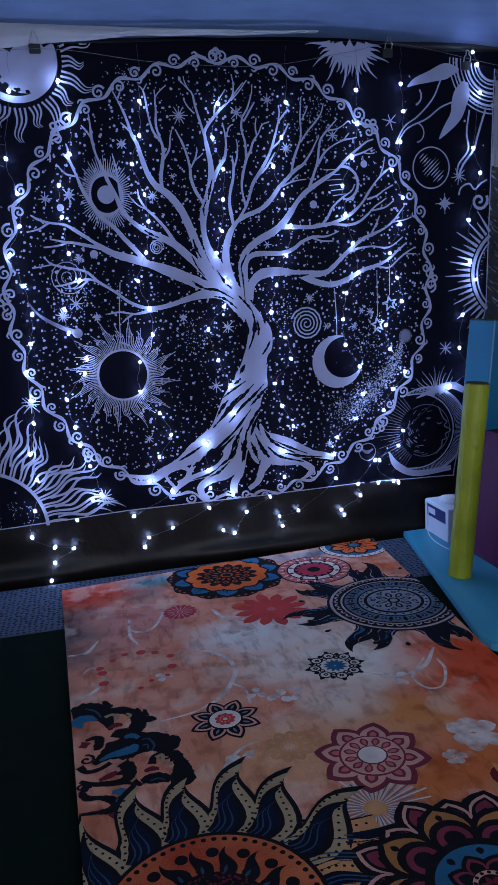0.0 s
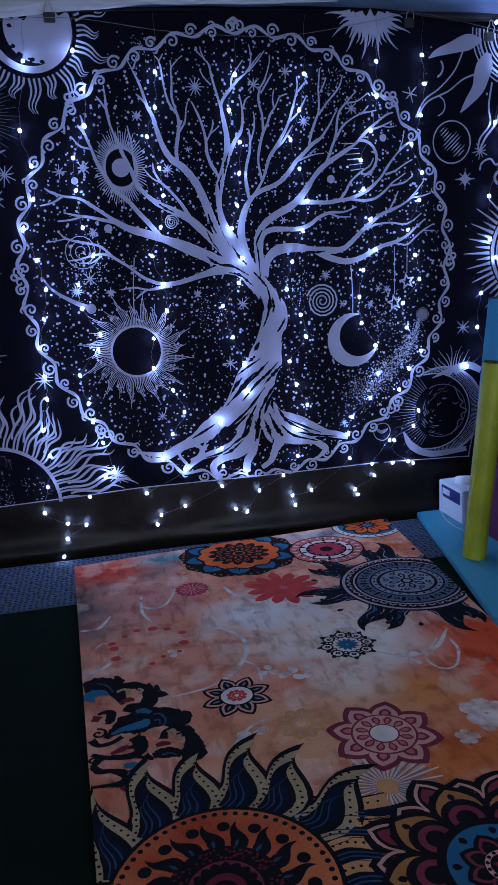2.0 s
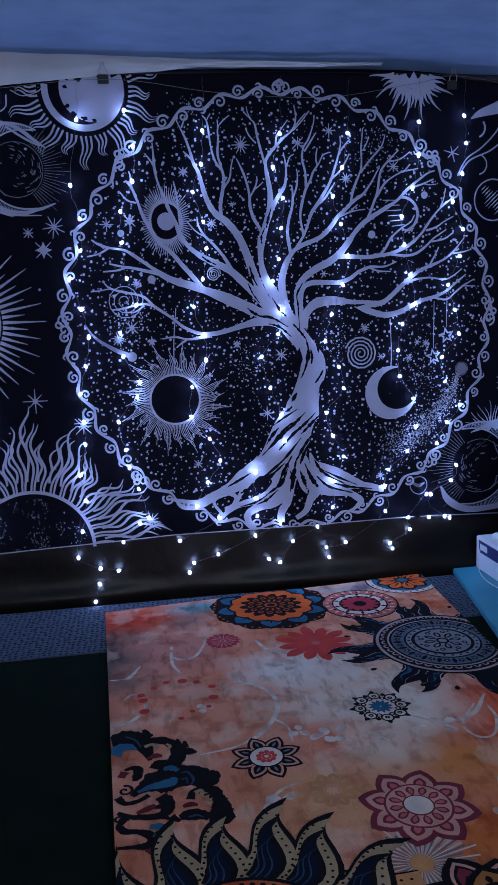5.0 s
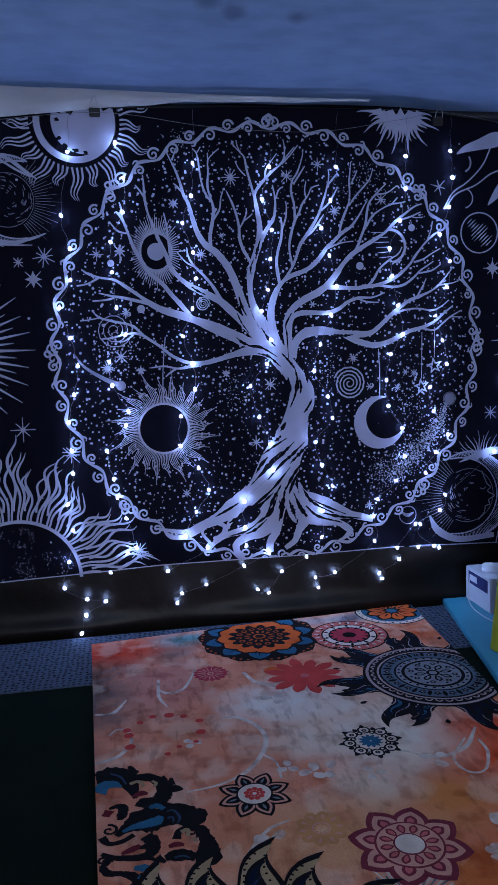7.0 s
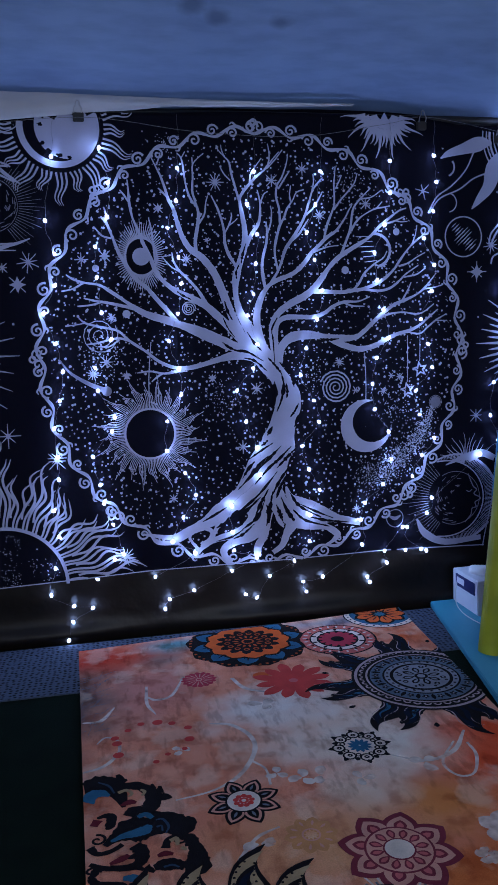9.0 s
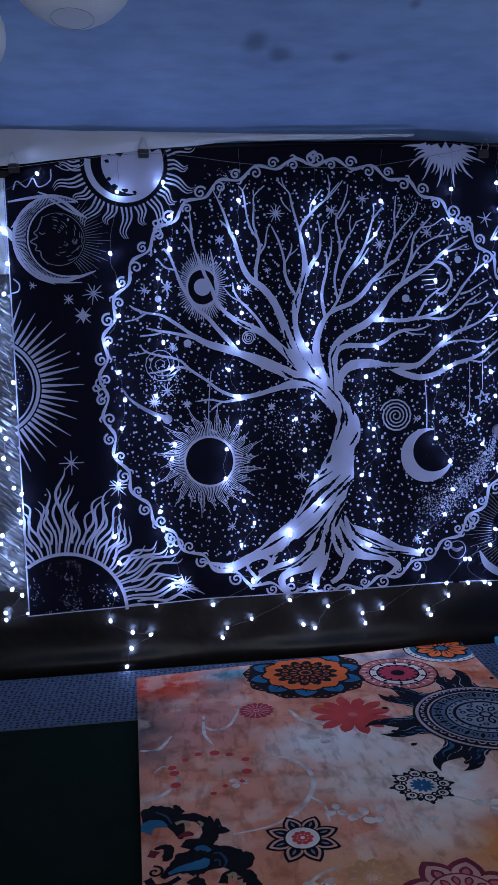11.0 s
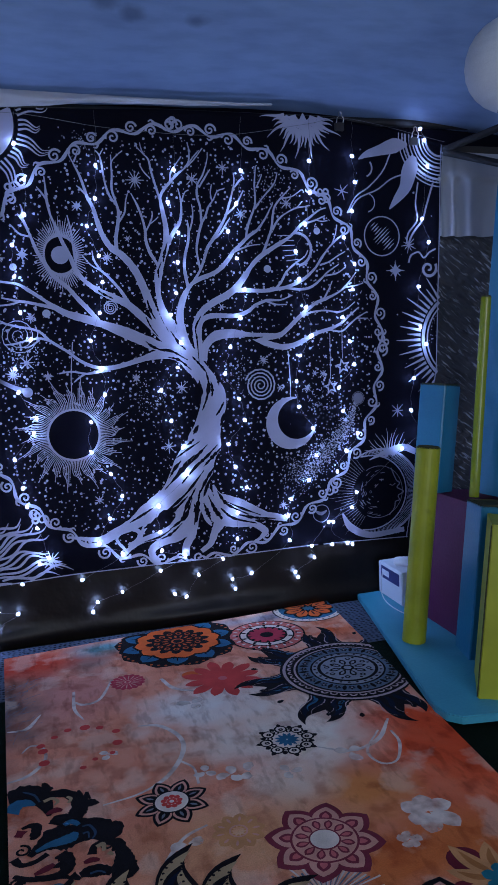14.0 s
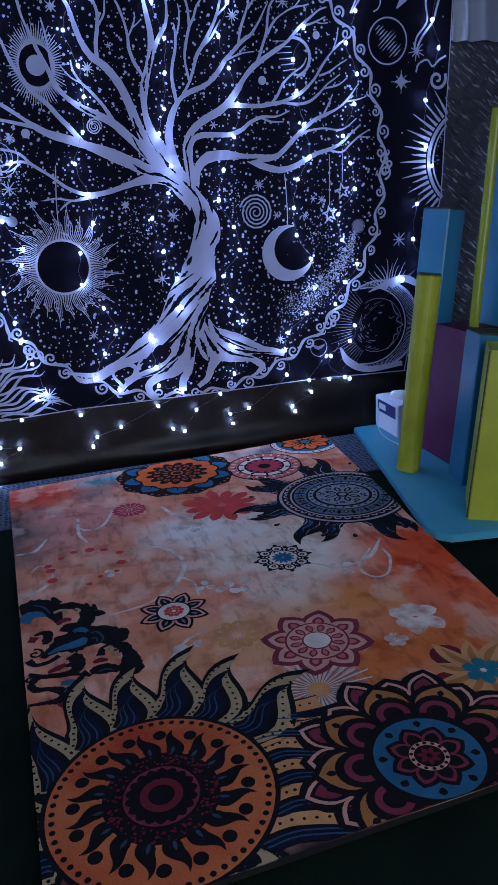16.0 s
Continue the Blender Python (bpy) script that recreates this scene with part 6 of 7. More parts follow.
for k in range(8):
    q2.petal(c, 45 * k, R * 0.10, R * 0.30, 0.020, 0, 0.6)
    q.petal(c, 45 * k, R * 0.14, R * 0.26, 0.009, 0, 0.6)
    q2.ring(around(c, 45 * k + 22, R * 0.32), 0.004, 0.0085, 10)
    q2.petal(c, 45 * k + 10, R * 0.34, R * 0.40, 0.008)
m.done()

# lace roundel
c = Vector((0.03, -0.868))
m = Motif("lace_print", "printed black lace roundel with a blue heart")
m.ink("white", 0).disc(c, 0.064, 32)
a, b, d = m.ink("black", 2), m.ink("white", 3), m.ink("azure", 4)
for k in range(8):
    t = 45 * k
    a.ring(around(c, t, 0.052), 0.0120, 0.0165, 14)
    a.ring(around(c, t, 0.050), 0.002, 0.0065, 8)
    a.petal(c, t, 0.062, 0.078, 0.012, 0, 0.4)
    a.ring(around(c, t + 22, 0.041), 0.0035, 0.0075, 10)
    a.petal(c, t + 22, 0.050, 0.066, 0.013, 0, 0.5)
for k in range(12):
    d.petal(c, 30 * k, 0.002, 0.030, 0.010, 0, 0.6)
m.done()

# starburst
c = Vector((-0.072, -1.382))
m = Motif("burst_print", "printed grey starburst")
a, b = m.ink("grey", 0), m.ink("white", 0.5)
for k in range(64):
    u = 360 * k / 64 + rr.uniform(-1.5, 1.5)
    (a if k % 2 else b).taper(0.0014, 0.0042, around(c, u, 0.022), around(c, u, rr.uniform(0.07, 0.112)), step=2)
m.ink("ochre", 1).disc(c, 0.020, 14)
m.done()

# dark leafy scrolls at the side
m = Motif("leaf_scroll_print", "printed dark scrolls with blue and wine-red leaves")
a, b, e, w, s2 = m.ink("black", 1), m.ink("blue", 2), m.ink("wine", 3), m.ink("cream", 4), m.ink("slate", 3)
a.limb((-0.608, -0.894, 0.0472), (-0.577, -0.888, 0.0809), (-0.545, -0.901, 0.0506), (-0.528, -0.943, 0.0257), (-0.523, -0.977, 0.0092), rough=0.12)
a.limb((-0.537, -0.909, 0.0215), (-0.528, -0.876, 0.0221), (-0.535, -0.851, 0.0081), rough=0.12)
a.limb((-0.529, -0.881, 0.0255), (-0.514, -0.876, 0.0068), rough=0.12)
a.limb((-0.533, -0.905, 0.0215), (-0.501, -0.902, 0.0274), (-0.475, -0.921, 0.0260), (-0.464, -0.958, 0.0272), (-0.469, -0.990, 0.0374), (-0.482, -1.004, 0.0134), rough=0.12)
a.limb((-0.466, -0.949, 0.0374), (-0.448, -0.957, 0.0257), (-0.436, -0.961, 0.0268), (-0.421, -0.967, 0.0039), rough=0.12)
a.limb((-0.459, -0.939, 0.0220), (-0.461, -0.905, 0.0053), rough=0.12)
a.limb((-0.447, -0.944, 0.0215), (-0.444, -0.917, 0.0068), rough=0.12)
a.limb((-0.455, -0.966, 0.0215), (-0.448, -0.986, 0.0053), rough=0.12)
a.limb((-0.561, -1.095, 0.0131), (-0.538, -1.073, 0.0331), (-0.509, -1.058, 0.0832), (-0.473, -1.054, 0.0698), (-0.443, -1.047, 0.0699), (-0.422, -1.069, 0.0572), (-0.416, -1.097, 0.0215), rough=0.12)
a.limb((-0.512, -1.011, 0.0321), (-0.500, -0.993, 0.0312), (-0.476, -1.002, 0.0165), (-0.453, -1.020, 0.0187), rough=0.12)
a.limb((-0.421, -1.063, 0.0257), (-0.404, -1.076, 0.0350), (-0.393, -1.057, 0.0268), (-0.397, -1.040, 0.0055), rough=0.12)
a.limb((-0.405, -1.080, 0.0221), (-0.392, -1.085, 0.0059), rough=0.12)
a.limb((-0.418, -1.097, 0.0156), (-0.399, -1.110, 0.0268), (-0.391, -1.139, 0.0257), (-0.390, -1.170, 0.0441), (-0.398, -1.196, 0.0525), (-0.414, -1.210, 0.0104), rough=0.12)
a.limb((-0.387, -1.175, 0.0272), (-0.376, -1.175, 0.0183), (-0.367, -1.175, 0.0026), rough=0.12)
a.limb((-0.384, -1.156, 0.0111), (-0.376, -1.138, 0.0044), rough=0.12)
a.limb((-0.447, -1.128, 0.0175), (-0.441, -1.105, 0.0129), (-0.430, -1.096, 0.0107), rough=0.12)
a.limb((-0.589, -1.095, 0.0182), (-0.575, -1.116, 0.0129), (-0.550, -1.114, 0.0129), (-0.527, -1.098, 0.0129), rough=0.12)
a.limb((-0.505, -1.106, 0.0257), (-0.492, -1.127, 0.0306), (-0.497, -1.159, 0.0240), (-0.524, -1.163, 0.0091), (-0.551, -1.158, 0.0087), rough=0.12)
a.limb((-0.503, -1.137, 0.0196), (-0.519, -1.141, 0.0044), rough=0.12)
a.limb((-0.577, -1.003, 0.0074), (-0.559, -0.998, 0.0165), (-0.548, -1.007, 0.0203), (-0.552, -1.035, 0.0203), (-0.560, -1.043, 0.0055), rough=0.12)
a.limb((-0.588, -1.144, 0.0109), (-0.556, -1.162, 0.0129), (-0.524, -1.168, 0.0153), (-0.503, -1.170, 0.0153), (-0.487, -1.182, 0.0055), rough=0.12)
a.limb((-0.471, -1.179, 0.0147), (-0.454, -1.175, 0.0328), (-0.432, -1.178, 0.0291), (-0.415, -1.190, 0.0165), rough=0.12)
a.limb((-0.586, -1.182, 0.0153), (-0.573, -1.200, 0.0165), (-0.552, -1.204, 0.0129), (-0.531, -1.215, 0.0208), (-0.517, -1.235, 0.0169), (-0.506, -1.221, 0.0285), (-0.489, -1.209, 0.0087), rough=0.12)
a.limb((-0.583, -1.178, 0.0111), (-0.578, -1.163, 0.0109), (-0.565, -1.166, 0.0087), rough=0.12)
a.limb((-0.487, -1.173, 0.0203), (-0.471, -1.190, 0.0065), rough=0.12)
a.limb((-0.586, -1.243, 0.0087), (-0.558, -1.245, 0.0109), (-0.533, -1.246, 0.0196), (-0.525, -1.235, 0.0153), rough=0.12)
b.limb((-0.601, -0.946, 0.0330), (-0.589, -0.919, 0.0330), (-0.571, -0.916, 0.0259), (-0.552, -0.929, 0.0071), rough=0.12)
b.limb((-0.549, -1.085, 0.0071), (-0.526, -1.073, 0.0170), (-0.503, -1.069, 0.0240), (-0.483, -1.063, 0.0286), (-0.473, -1.049, 0.0118), rough=0.12)
b.limb((-0.495, -1.018, 0.0118), (-0.480, -1.012, 0.0151), (-0.466, -1.027, 0.0106), rough=0.12)
b.limb((-0.528, -1.195, 0.0099), (-0.510, -1.198, 0.0198), (-0.494, -1.211, 0.0150), rough=0.12)
b.limb((-0.521, -1.219, 0.0099), (-0.504, -1.231, 0.0100), rough=0.12)
s2.limb((-0.460, -1.036, 0.0042), (-0.446, -1.037, 0.0057), (-0.436, -1.063, 0.0053), (-0.443, -1.083, 0.0028), rough=0.12)
s2.limb((-0.460, -1.059, 0.0060), (-0.450, -1.058, 0.0042), (-0.449, -1.076, 0.0034), rough=0.12)
s2.limb((-0.577, -0.873, 0.0040), (-0.554, -0.892, 0.0062), (-0.542, -0.922, 0.0041), rough=0.12)
s2.limb((-0.454, -1.181, 0.0050), (-0.438, -1.179, 0.0050), (-0.426, -1.188, 0.0028), rough=0.12)
e.limb((-0.529, -0.970, 0.0071), (-0.510, -0.962, 0.0185), (-0.497, -0.967, 0.0082), rough=0.12)
e.limb((-0.551, -1.151, 0.0071), (-0.529, -1.141, 0.0168), (-0.516, -1.132, 0.0084), rough=0.12)
e.limb((-0.463, -1.148, 0.0084), (-0.448, -1.144, 0.0156), (-0.434, -1.149, 0.0067), rough=0.12)
e.limb((-0.584, -1.029, 0.0170), (-0.575, -1.010, 0.0202), rough=0.12)
e.limb((-0.532, -1.266, 0.0202), (-0.520, -1.256, 0.0127), rough=0.12)
w.limb((-0.534, -0.923, 0.0104), (-0.517, -0.917, 0.0099), (-0.505, -0.932, 0.0071), (-0.513, -0.944, 0.0042), rough=0.12)
w.limb((-0.486, -0.921, 0.0062), (-0.478, -0.932, 0.0082), (-0.484, -0.945, 0.0052), rough=0.12)
w.limb((-0.437, -1.109, 0.0099), (-0.424, -1.105, 0.0101), (-0.424, -1.126, 0.0067), rough=0.12)
w.limb((-0.417, -1.133, 0.0106), (-0.408, -1.143, 0.0060), rough=0.12)
for q, r, t, way in (((-0.415, -1.110), 0.016, 60, 1), ((-0.395, -1.128), 0.013, 200, -1), ((-0.520, -0.905), 0.012, 30, 1), ((-0.575, -1.075), 0.018, 100, -1), ((-0.585, -1.165), 0.016, 250, 1)):
    a.spiral(q, r, 1.3, 0.0065, t, way)
m.done()

# great sun: ring of flame petals round a patterned disc
c = Vector((-0.390, -1.540))
R = 0.176


def sun_flame(angle, tip, width, bend):
    m = Motif("flame_print", "printed dark flame petal with a dotted cream border")
    a, b, d, s, o, blue = m.ink("black", 5), m.ink("cream", 6), m.ink("black", 7), m.ink("navy", 8), m.ink("black", 7), m.ink("slate", 9)
    base = around(c, angle, R * 0.97)
    way = (Vector(tip) - base)
    n = way.normalized()
    side = Vector((-n.y, n.x))
    a.flame(base - n * 0.01, Vector(tip) + n * 0.020, width * 1.22, bend)
    b.flame(base, Vector(tip), width, bend)
    d.flame(base + n * 0.004, Vector(tip) - n * 0.034, width * 0.64, bend)
    s.flame(base + n * 0.006, Vector(tip) - n * 0.050, width * 0.40, bend)
    for j, off in enumerate((-0.17, 0.02, 0.16)):
        blue.flame(base + n * 0.010 + side * width * off * 0.8, Vector(tip) - n * (0.085 + 0.014 * j) + side * width * off * 0.3, 0.0034, bend)
    for i in range(13):
        k = 0.04 + i / 14
        w = width * (min(1, 0.72 + k * 1.1) if k < 0.26 else ((1 - k) / 0.74) ** 0.95)
        q = base + way * k + Vector((-way.y, way.x)) * bend * math.sin(k * math.pi * 2) * 0.7
        for j in (-1, 1):
            if w > 0.016:
                o.dot(q + side * w * 0.405 * j, 0.0030, 6)
    m.done()


for angle, tip, width, bend in ((158, (-0.584, -1.256), 0.085, -0.08), (128, (-0.481, -1.193), 0.092, -0.11), (104, (-0.385, -1.195), 0.092, -0.11), (80, (-0.269, -1.18), 0.092, -0.12), (58, (-0.192, -1.238), 0.090, -0.12),
                                (34, (-0.082, -1.332), 0.092, -0.14), (-60, (-0.25, -1.72), 0.08, -0.09), (182, (-0.70, -1.50), 0.085, -0.08), (205, (-0.70, -1.62), 0.085, -0.08)):
    sun_flame(angle, tip, width, bend)

# bands of gold and blue that run from the sun to the dahlia
m = Motif("feather_print", "printed gold and blue bands beside the great sun")
a, b, d, o, s = m.ink("black", 4), m.ink("ochre", 5), m.ink("navy", 5), m.ink("black", 6), m.ink("slate", 6)
for i in range(6):
    y = -1.405 - 0.052 * i
    x0 = -0.390 + math.sqrt(max(0.0, R * R - (y + 1.540) ** 2)) - 0.005
    x1 = -0.085 + 0.012 * (i % 2)
    run = [(x0 + (x1 - x0) * k / 4, y + 0.010 * math.sin(k * 1.4) - 0.004 * k) for k in range(5)]
    a.limb(*[(x, q, 0.062) for x, q in run])
    b.limb(*[(x, q + 0.012, 0.020 + 0.003 * k) for k, (x, q) in enumerate(run)])
    d.limb(*[(x, q - 0.016, 0.024) for x, q in run])
    for off in (-0.010, -0.019):
        s.limb(*[(x, q + off, 0.0032) for x, q in run[:4]])
    for k in range(11):
        t = k / 11 * 4
        j = int(t)
        x = run[j][0] + (run[min(j + 1, 4)][0] - run[j][0]) * (t - j)
        q = run[j][1] + (run[min(j + 1, 4)][1] - run[j][1]) * (t - j)
        o.dot((x, q + 0.012), 0.0030, 6)
m.done()

m = Motif("sun_disc_print", "printed patterned disc of the great sun")
m.ink("black", 10).disc(c, R * 1.035, 64)
m.ink("ember", 11).disc(c, R * 0.99, 64)
k1 = m.ink("black", 13)
for k in range(58):
    k1.dot(around(c, 360 * k / 58, R * 0.935), 0.0050, 7)
glint = m.ink("slate", 14)
for k in range(16):
    t = 22.5 * k
    k1.flame(around(c, t, R * 0.47), around(c, t + 6, R * 0.83), 0.031, -0.10)
    k1.dot(around(c, t + 14.5, R * 0.76), 0.0112, 12)
    glint.petal(c, t + 2, R * 0.50, R * 0.60, 0.006)
k1.disc(c, R * 0.515, 48)
speck, coral, k2, mid = m.ink("wine", 15), m.ink("rosewood", 16), m.ink("black", 17), m.ink("wine", 18)
for k in range(170):
    speck.dot(around(c, rr.uniform(0, 360), R * rr.uniform(0.36, 0.50)), rr.uniform(0.0014, 0.0032), 6)
coral.ring(c, R * 0.27, R * 0.335, 44)
for k in range(18):
    k2.petal(c, 20 * k, R * 0.24, R * 0.320, 0.017, 0, 0.35)
mid.ring(c, R * 0.115, R * 0.19, 30)
m.done()

# blue-hearted dahlia beside it
c = Vector((0.030, -1.602))
m = Motif("dahlia_print", "printed dark dahlia with a blue ring")
m.ink("black", 6).disc(c, 0.180, 48)
a, w, v2, t2 = m.ink("black", 6), m.ink("peach", 7), m.ink("black", 8), m.ink("rosewood", 9)
k2 = m.ink("black", 10)
for k in range(18):
    t = 20 * k + 4
    far = 0.228 if k % 2 else 0.206
    a.petal(c, t, 0.08, far, 0.088, 0, 0.66)
for k in range(18):
    t = 20 * k + 4
    far = 0.228 if k % 2 else 0.206
    w.petal(c, t, 0.10, far - 0.012, 0.058, 0, 0.64)
    v2.petal(c, t, 0.10, far - 0.020, 0.049, 0, 0.64)
    if k % 2:
        t2.petal(c, t, 0.12, far - 0.028, 0.036, 0, 0.66)
        k2.petal(c, t, 0.12, far - 0.048, 0.024, 0, 0.66)
    else:
        for j in range(-3, 4):
            t2.petal(c, t + 2.0 * j, far - 0.046, far - 0.030 - abs(j) * 0.002, 0.0024)
a2, g2, b2, r2, b3, o2 = m.ink("black", 11), m.ink("gold", 12), m.ink("black", 13), m.ink("rosewood", 14), m.ink("black", 15), m.ink("black", 13)
for k in range(9):
    t = 40 * k + 14
    a2.petal(c, t, 0.06, 0.192, 0.102, 0, 0.60)
for k in range(9):
    t = 40 * k + 14
    g2.petal(c, t, 0.06, 0.181, 0.080, 0, 0.60)
    o2.petal(c, t, 0.152, 0.169, 0.012, 0, 0.5)
    b2.disc(around(c, t, 0.114), 0.040, 20)
    r2.ring(around(c, t, 0.109), 0.018, 0.030, 20, t - 110, t + 110)
m.ink("black", 16).disc(c, 0.103, 48)
m.ink("azure", 17).disc(c, 0.088, 48)
p, q, w, z = m.ink("black", 18), m.ink("rosewood", 19), m.ink("black", 20), m.ink("peach", 21)
for k in range(8):
    t = 45 * k + 10
    p.petal(c, t, 0.01, 0.070, 0.046, 0, 0.55)
    q.petal(c, t, 0.015, 0.062, 0.032, 0, 0.55)
    w.petal(c, t, 0.02, 0.054, 0.024, 0, 0.55)
    p.petal(c, t + 22, 0.066, 0.082, 0.013, 0, 0.6)
w.disc(c, 0.034, 30)
z.ring(c, 0.024, 0.032, 34)
z2 = m.ink("black", 22)
for k in range(14):
    z2.dot(around(c, 360 / 14 * k, 0.028), 0.0036, 6)
z3 = m.ink("wine", 22)
for k in range(7):
    z3.petal(c, 360 / 7 * k, 0.004, 0.020, 0.009)
m.done()

# ---------------------------------------------------------------- painted tubes on a board
def tube_bm(profile, height, wall, close_top=False):
    """An upright hollow tube of the given outline (x, y), open at the top."""
    bm = bmesh.new()
    mid = sum((Vector(p) for p in profile), Vector((0, 0))) / len(profile)
    inner = [Vector(p) + (mid - Vector(p)).normalized() * wall for p in profile]
    n = len(profile)
    rows = [[bm.verts.new((*p, z)) for p in q] for q, z in ((profile, 0), (profile, height), (inner, height), (inner, 0.01))]
    for a, b in zip(rows, rows[1:]):
        for i in range(n):
            bm.faces.new((a[i], a[(i + 1) % n], b[(i + 1) % n], b[i]))
    if close_top:
        bm.faces.new(rows[1])
    bm.faces.new(list(reversed(rows[0])))
    bmesh.ops.recalc_face_normals(bm, faces=bm.faces[:])
    return bm


def round_profile(r, n=28):
    return [(r * math.cos(2 * math.pi * i / n), r * math.sin(2 * math.pi * i / n)) for i in range(n)]


def box_profile(w, d, turn=0.0):
    c, s = math.cos(radians(turn)), math.sin(radians(turn))
    return [(x * c - y * s, x * s + y * c) for x, y in ((-w / 2, -d / 2), (w / 2, -d / 2), (w / 2, d / 2), (-w / 2, d / 2))]


LEAN_DEG = 6.0
CARD = cloth("dark_cardboard", (0.03, 0.035, 0.02), (0.07, 0.075, 0.04), 20, 200, 0.8, 0.3, gloss=0.1)


def stand_tube(name, x, y, profile, height, wall, material, label, category="tube", z=0.028, close=False, lean=LEAN_DEG):
    ob = thing(name, label, category, "painted tubes")
    ob.matrix_basis = Matrix.Translation((x, y, z)) @ pose(0, 0, 0, 0, lean, 0)
    part("shell", tube_bm(profile, height, wall, close), material, ob)
    if not close:
        inner = [tuple(Vector(p) * 1.0) for p in profile]
        rim = tube_bm(inner, 0.003, wall)
        for q in rim.verts:
            q.co.z += height + 0.0005 if q.co.z < 0.002 or q.co.z == 0.003 else height - 0.006
        part("cut_rim", rim, CARD, ob, "bare cardboard rim")
    else:
        # dark strip that puts the near edge's shading into colour
        part("edge_shade", edge_strip(profile, height), CARD, ob, "dark line standing in for edge shading")
    return ob


def edge_strip(profile, height):
    """A narrow dark bar down the near corner of a box, standing in for edge shading."""
    bm = bmesh.new()
    x, y = profile[0]
    rod(bm, (x, y, 0.004), (x, y, height - 0.004), 0.0022, 6)
    return bm


bm = bmesh.new()
outline = ((0.605, 0.005), (0.425, -0.87), (0.432, -0.915), (0.46, -0.945), (1.15, -1.06), (1.55, -0.10), (1.5, 0.0))
low = [bm.verts.new((x, y, 0.006)) for x, y in outline]
high = [bm.verts.new((x, y, 0.028)) for x, y in outline]
bm.faces.new(high)
bm.faces.new(list(reversed(low)))
for i in range(len(low)):
    bm.faces.new((low[i], low[(i + 1) % len(low)], high[(i + 1) % len(low)], high[i]))
bmesh.ops.recalc_face_normals(bm, faces=bm.faces[:])
bmesh.ops.bevel(bm, geom=bm.edges[:], offset=0.003, segments=2, affect="EDGES")
tagged(part("base_board", bm, TEAL_BOARD), "pale teal painted board lying on the floor", "board")


def turned_box(corner, w, d, turn):
    """The outline of a box whose near corner stands at the origin."""
    u = Vector((math.cos(radians(turn)), math.sin(radians(turn))))
    s = Vector((-u.y, u.x))
    pts = [Vector((0, 0)), u * w, u * w + s * d, s * d]
    out = []
    for i, p in enumerate(pts):
        a, b = (pts[i - 1] - p).normalized(), (pts[(i + 1) % 4] - p).normalized()
        out += [tuple(p + a * 0.004), tuple(p + b * 0.004)]
    return out


stand_tube("lime_tube", 0.580, -0.475, round_profile(0.036), 0.605, 0.004, LIME, "scuffed lime green cardboard tube standing on the teal board")
stand_tube("plum_box", 0.718, -0.507, turned_box(0, 0.30, 0.27, 0), 0.425, 0.006, PLUM, "plum purple box standing on the teal board", "box", close=True)
stand_tube("teal_tube", 0.738, -0.356, turned_box(0, 0.095, 0.095, 28), 0.352, 0.005, TEAL, "square teal cardboard tube standing on the plum box", z=0.458)
stand_tube("thin_lime_tube", 0.808, -0.46, round_profile(0.0155), 0.62, 0.002, GLOSS_LIME, "thin glossy lime green tube standing on the plum box", z=0.458, lean=4.6)
stand_tube("tall_teal_tube", 0.868, -0.50, turned_box(0, 0.13, 0.11, 14), 1.17, 0.005, TEAL, "tall square teal tube standing on the plum box", z=0.458)
stand_tube("low_teal_tube", 0.655, -0.665, turned_box(0, 0.13, 0.12, -12), 0.45, 0.005, TEAL, "open square teal tube standing on the teal board")
stand_tube("lime_box", 0.545, -0.875, turned_box(0, 0.20, 0.17, -30), 0.455, 0.005, LIME, "lime green painted box with dark scuffs", "box", close=True)

# tissue box
box = thing("tissue_box", "white cardboard tissue box with a navy printed panel", "tissue box", at=(0.690, -0.19, 0.028))
part("carton", block(0, 0.12, 0, 0.185, 0, 0.122, 0.003), BOX_WHITE, box)
part("printed_panel", block(-0.0015, 0.001, 0.020, 0.160, 0.066, 0.110), BOX_BLUE, box, "navy blue printed panel")
part("printed_panel", block(0.022, 0.118, -0.0015, 0.001, 0.066, 0.110), BOX_BLUE, box, "navy blue printed panel")
part("printed_mark", block(-0.003, -0.0012, 0.095, 0.150, 0.078, 0.100, 0.0008), BOX_WHITE, box, "white mark on the panel")
bm = bmesh.new()
bmesh.ops.create_icosphere(bm, subdivisions=3, radius=0.032)
for q in bm.verts:
    q.co = Vector((q.co.x * 1.1, q.co.y * 1.3, q.co.z * 0.7)) * (1 + 0.35 * noise.noise(q.co * 45))
    q.co += Vector((0.06, 0.095, 0.128))
part("tissue", bm, TISSUE, box, "crumpled white tissue", True)

# white lead on the board
cu = bpy.data.curves.new("white_cable", "CURVE")
cu.dimensions, cu.bevel_depth = "3D", 0.0018
sp = cu.splines.new("POLY")
line = smooth_line([(0.69, -0.04, 0.12), (0.672, -0.06, 0.06), (0.665, -0.10, 0.031), (0.655, -0.20, 0.031), (0.675, -0.29, 0.031), (0.73, -0.30, 0.031)], 8)
sp.points.add(len(line) - 1)
for q, p in zip(sp.points, line):
    q.co = (*p, 1)
cu.materials.append(PAPER)
tagged(new("white_cable", cu), "thin white cable hanging from the tissue box onto the board", "cable")

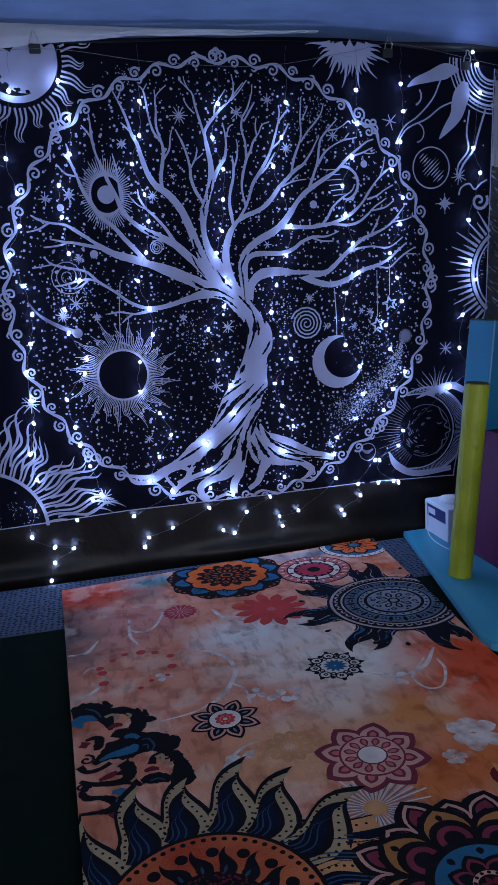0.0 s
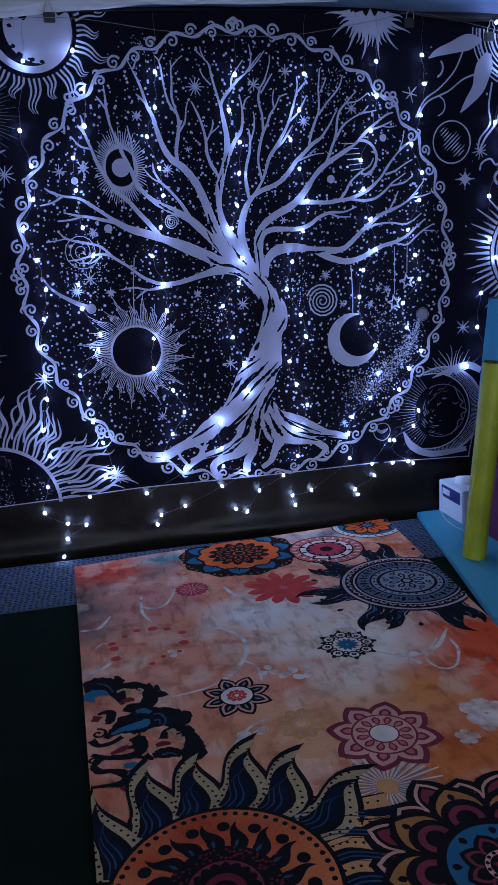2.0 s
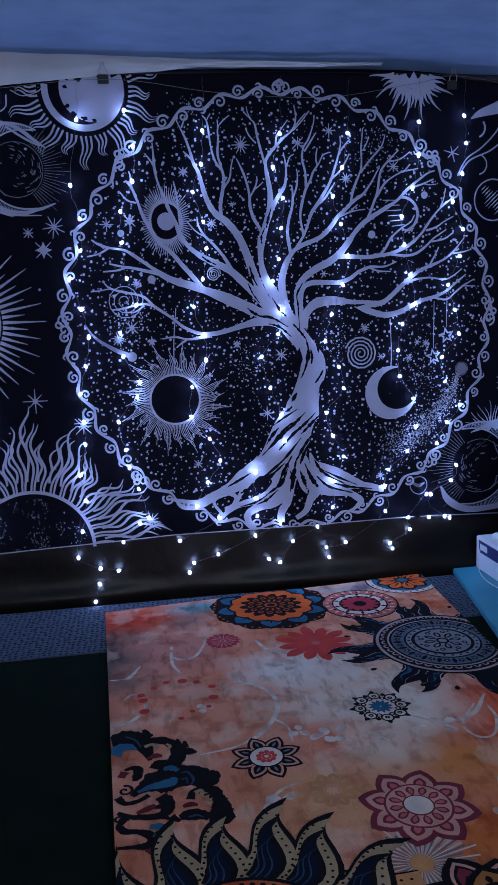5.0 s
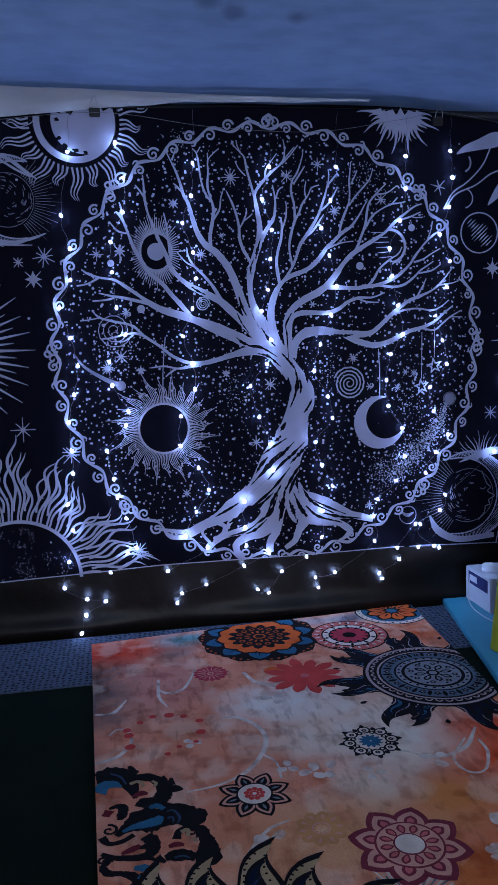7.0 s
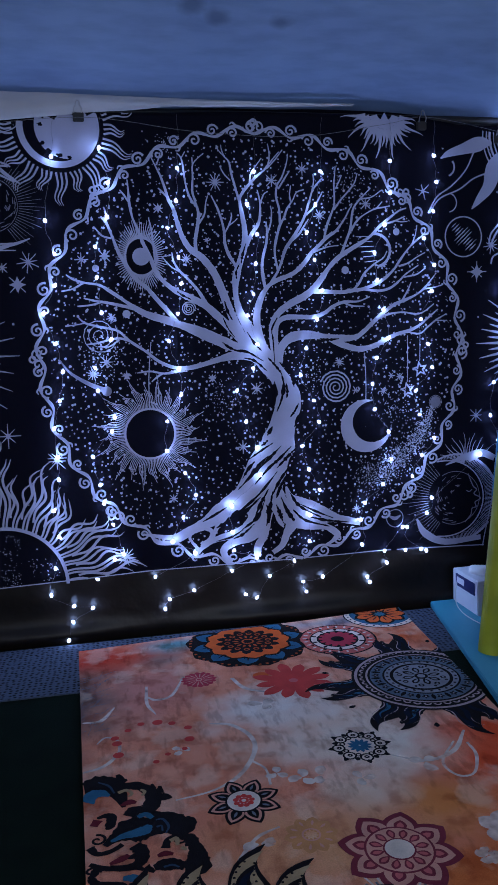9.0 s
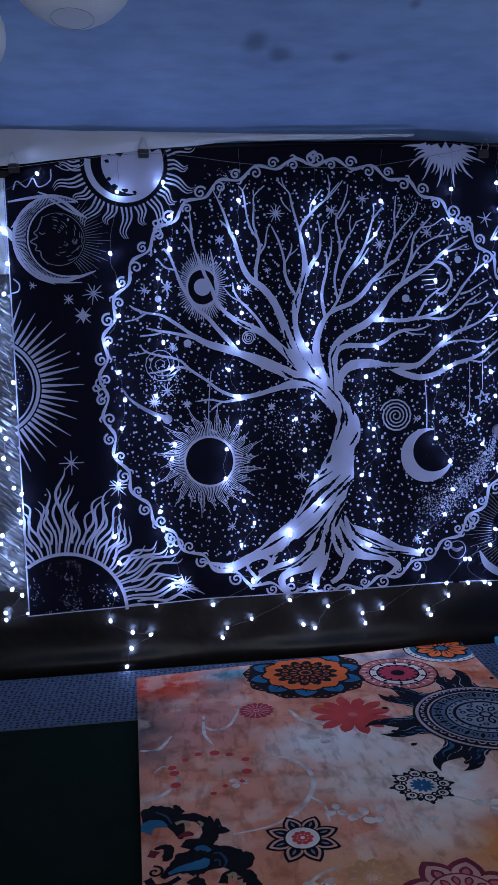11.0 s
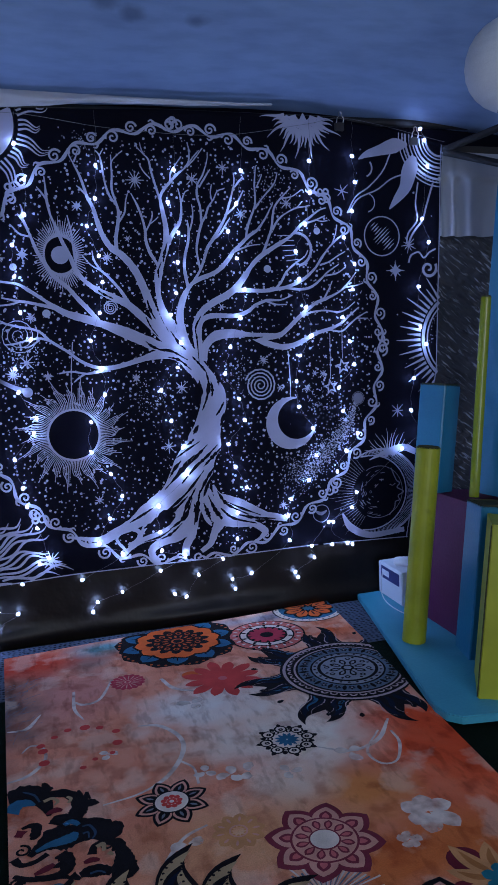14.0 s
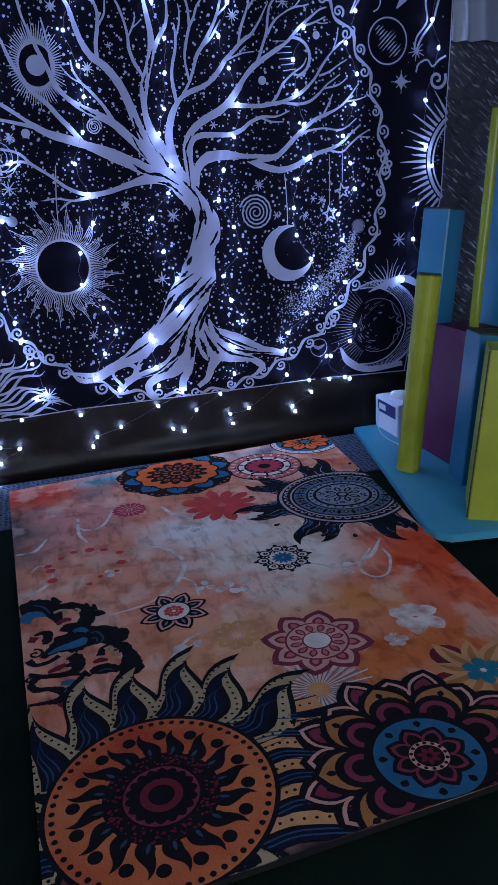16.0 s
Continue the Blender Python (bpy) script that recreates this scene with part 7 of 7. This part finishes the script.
# ---------------------------------------------------------------- eave, clips, frame, lanterns, tinsel
v, f = sag_sheet(-1.74, 0.34, 0, 1, 0.0, 150, 10, lambda x, z: 0)
hem_v = []
for x, y, z in v:
    drop = float(np.interp(x, (-1.74, -1.0, -0.55, -0.25, 0.1, 0.34), (0.118, 0.113, 0.056, 0.024, 0.014, 0.004))) + 0.002 * noise.noise((9 * x, 3, 0))
    hem_v.append((x, y - 0.012 + 0.006 * noise.noise((6 * x, 1, z * 2)) - 0.01 * math.sin(z * 3.1) + 0.004 * noise.noise((30 * x, 2, z * 3)), float(np.interp(x, (-1.0, -0.25, 0.34), (1.778, 1.766, 1.762))) - drop * (1 - z)))
tagged(mesh_object("roof_hem", hem_v, f, CURTAIN, smooth=True), "white rolled canvas hem along the eave", "tent hem", kind="structure")


def bulldog_clip(x, z, glow=False):
    clip = thing("binder_clip", "black and silver binder clip holding the tapestry to the eave", "clip", "clips on the eave", (x, -0.012, z))
    part("jaw", block(-0.017, 0.017, -0.004, 0.006, -0.020, 0.008, 0.002), BLACK_STEEL, clip)
    for s in (-1, 1):
        bm = bmesh.new()
        pts = [Vector((s * 0.012, -0.006, 0.004)), Vector((s * 0.012, -0.012, 0.018)), Vector((s * 0.005, -0.012, 0.026)), Vector((s * 0.006, -0.012, 0.036)), Vector((0, -0.012, 0.040))]
        for p, q in zip(pts, pts[1:]):
            rod(bm, p, q, 0.0014, 6)
        part("handle", bm, STEEL, clip, "bent silver wire handle")
    return clip


for x, z in ((-0.555, 1.709), (-0.963, 1.664), (0.583, 1.706), (0.868, 1.667)):
    bulldog_clip(x, z)

# the eave wire on which the strands hang
bm = bmesh.new()
line = smooth_line([(-1.0, -0.016, 1.655), (-0.55, -0.018, 1.70), (-0.2, -0.018, 1.665), (0.15, -0.018, 1.655), (0.45, -0.018, 1.70), (0.62, -0.018, 1.725), (0.985, -0.02, 1.66)], 8)
for p, q in zip(line, line[1:]):
    rod(bm, p, q, 0.0007, 5)
tagged(part("lead_wire", bm, WIRE), "thin silver lead wire looped along the eave", "wire")

# scissor frame of the tent beside the hanging
for a, b in (((0.99, -0.005, 1.635), (1.40, -0.45, 1.76)), ((0.99, -0.005, 1.630), (1.45, -0.35, 1.43))):
    bm = bmesh.new()
    rod(bm, a, b, 0.013, 10)
    tagged(part("frame_strut", bm, BLACK_STEEL), "black steel scissor strut of the tent frame", "tent frame", "tent struts")


def lantern(x, y, z, r):
    ob = thing("paper_lantern", "unlit white ribbed paper lantern hanging from the roof", "lantern", "paper lanterns", (x, y, z))
    bm = bmesh.new()
    bmesh.ops.create_uvsphere(bm, u_segments=48, v_segments=72, radius=r)
    for q in bm.verts:
        lat = math.asin(max(-1, min(1, q.co.z / r)))
        q.co *= 1 - 0.010 * abs(math.sin(lat * 14)) + 0.004 * noise.noise(q.co * 20)
        if abs(q.co.z) > r * 0.955:
            q.co.z = math.copysign(r * 0.955, q.co.z)
    part("shade", bm, PAPER, ob, "ribbed white paper shade", True)
    bm = bmesh.new()
    ring_pts = [Vector((0.3 * r * math.cos(k * math.pi / 12), 0.3 * r * math.sin(k * math.pi / 12), -r * 0.957)) for k in range(25)]
    for p, q in zip(ring_pts, ring_pts[1:]):
        rod(bm, p, q, 0.0005, 5)
    part("wire_ring", bm, WIRE, ob)
    bm = bmesh.new()
    rod(bm, (0, 0, r * 0.95), (0, 0, roof_height(x, y) - z), 0.001, 5)
    part("cord", bm, WIRE, ob)
    return ob


lantern(-0.676, -0.802, 1.872, 0.15)
hung = lantern(-0.905, -0.795, 1.70, 0.088)
bm = bmesh.new()
for p, q in (((0.016, 0, 0.10), (0.018, 0, 0.15)), ((0.028, 0, 0.10), (0.026, 0, 0.15)), ((0.018, 0, 0.15), (0.026, 0, 0.15)), ((0.016, 0, 0.10), (0.010, 0, 0.085))):
    rod(bm, p, q, 0.003, 6)
part("hook", bm, BLACK_STEEL, hung, "black plastic hook")
lantern(0.622, -0.92, 1.566, 0.104)

# tinsel garland twisted down beside the window
bm = bmesh.new()
rt = random.Random(8)
path = smooth_line([(-0.895, -0.79, 1.60), (-0.90, -0.75, 1.57), (-0.89, -0.74, 1.54), (-0.905, -0.73, 1.50), (-0.90, -0.72, 1.43), (-0.912, -0.71, 1.34), (-0.905, -0.70, 1.23), (-0.91, -0.69, 1.14)], 14)
for i, p in enumerate(path):
    for k in range(5):
        a = i * 0.9 + k * 1.3
        u = Vector((math.cos(a), math.sin(a), rt.uniform(-0.5, 0.5)))
        w = Vector((-u.y, u.x, 0)) * 0.004
        q = p + u * rt.uniform(0.005, 0.014)
        vs = [bm.verts.new(c) for c in (p - w, p + w, q + w + Vector((0, 0, -0.012)), q - w + Vector((0, 0, -0.01)))]
        bm.faces.new(vs)
tagged(part("tinsel_garland", bm, TINSEL), "twisted silver foil garland hanging beside the window", "garland")
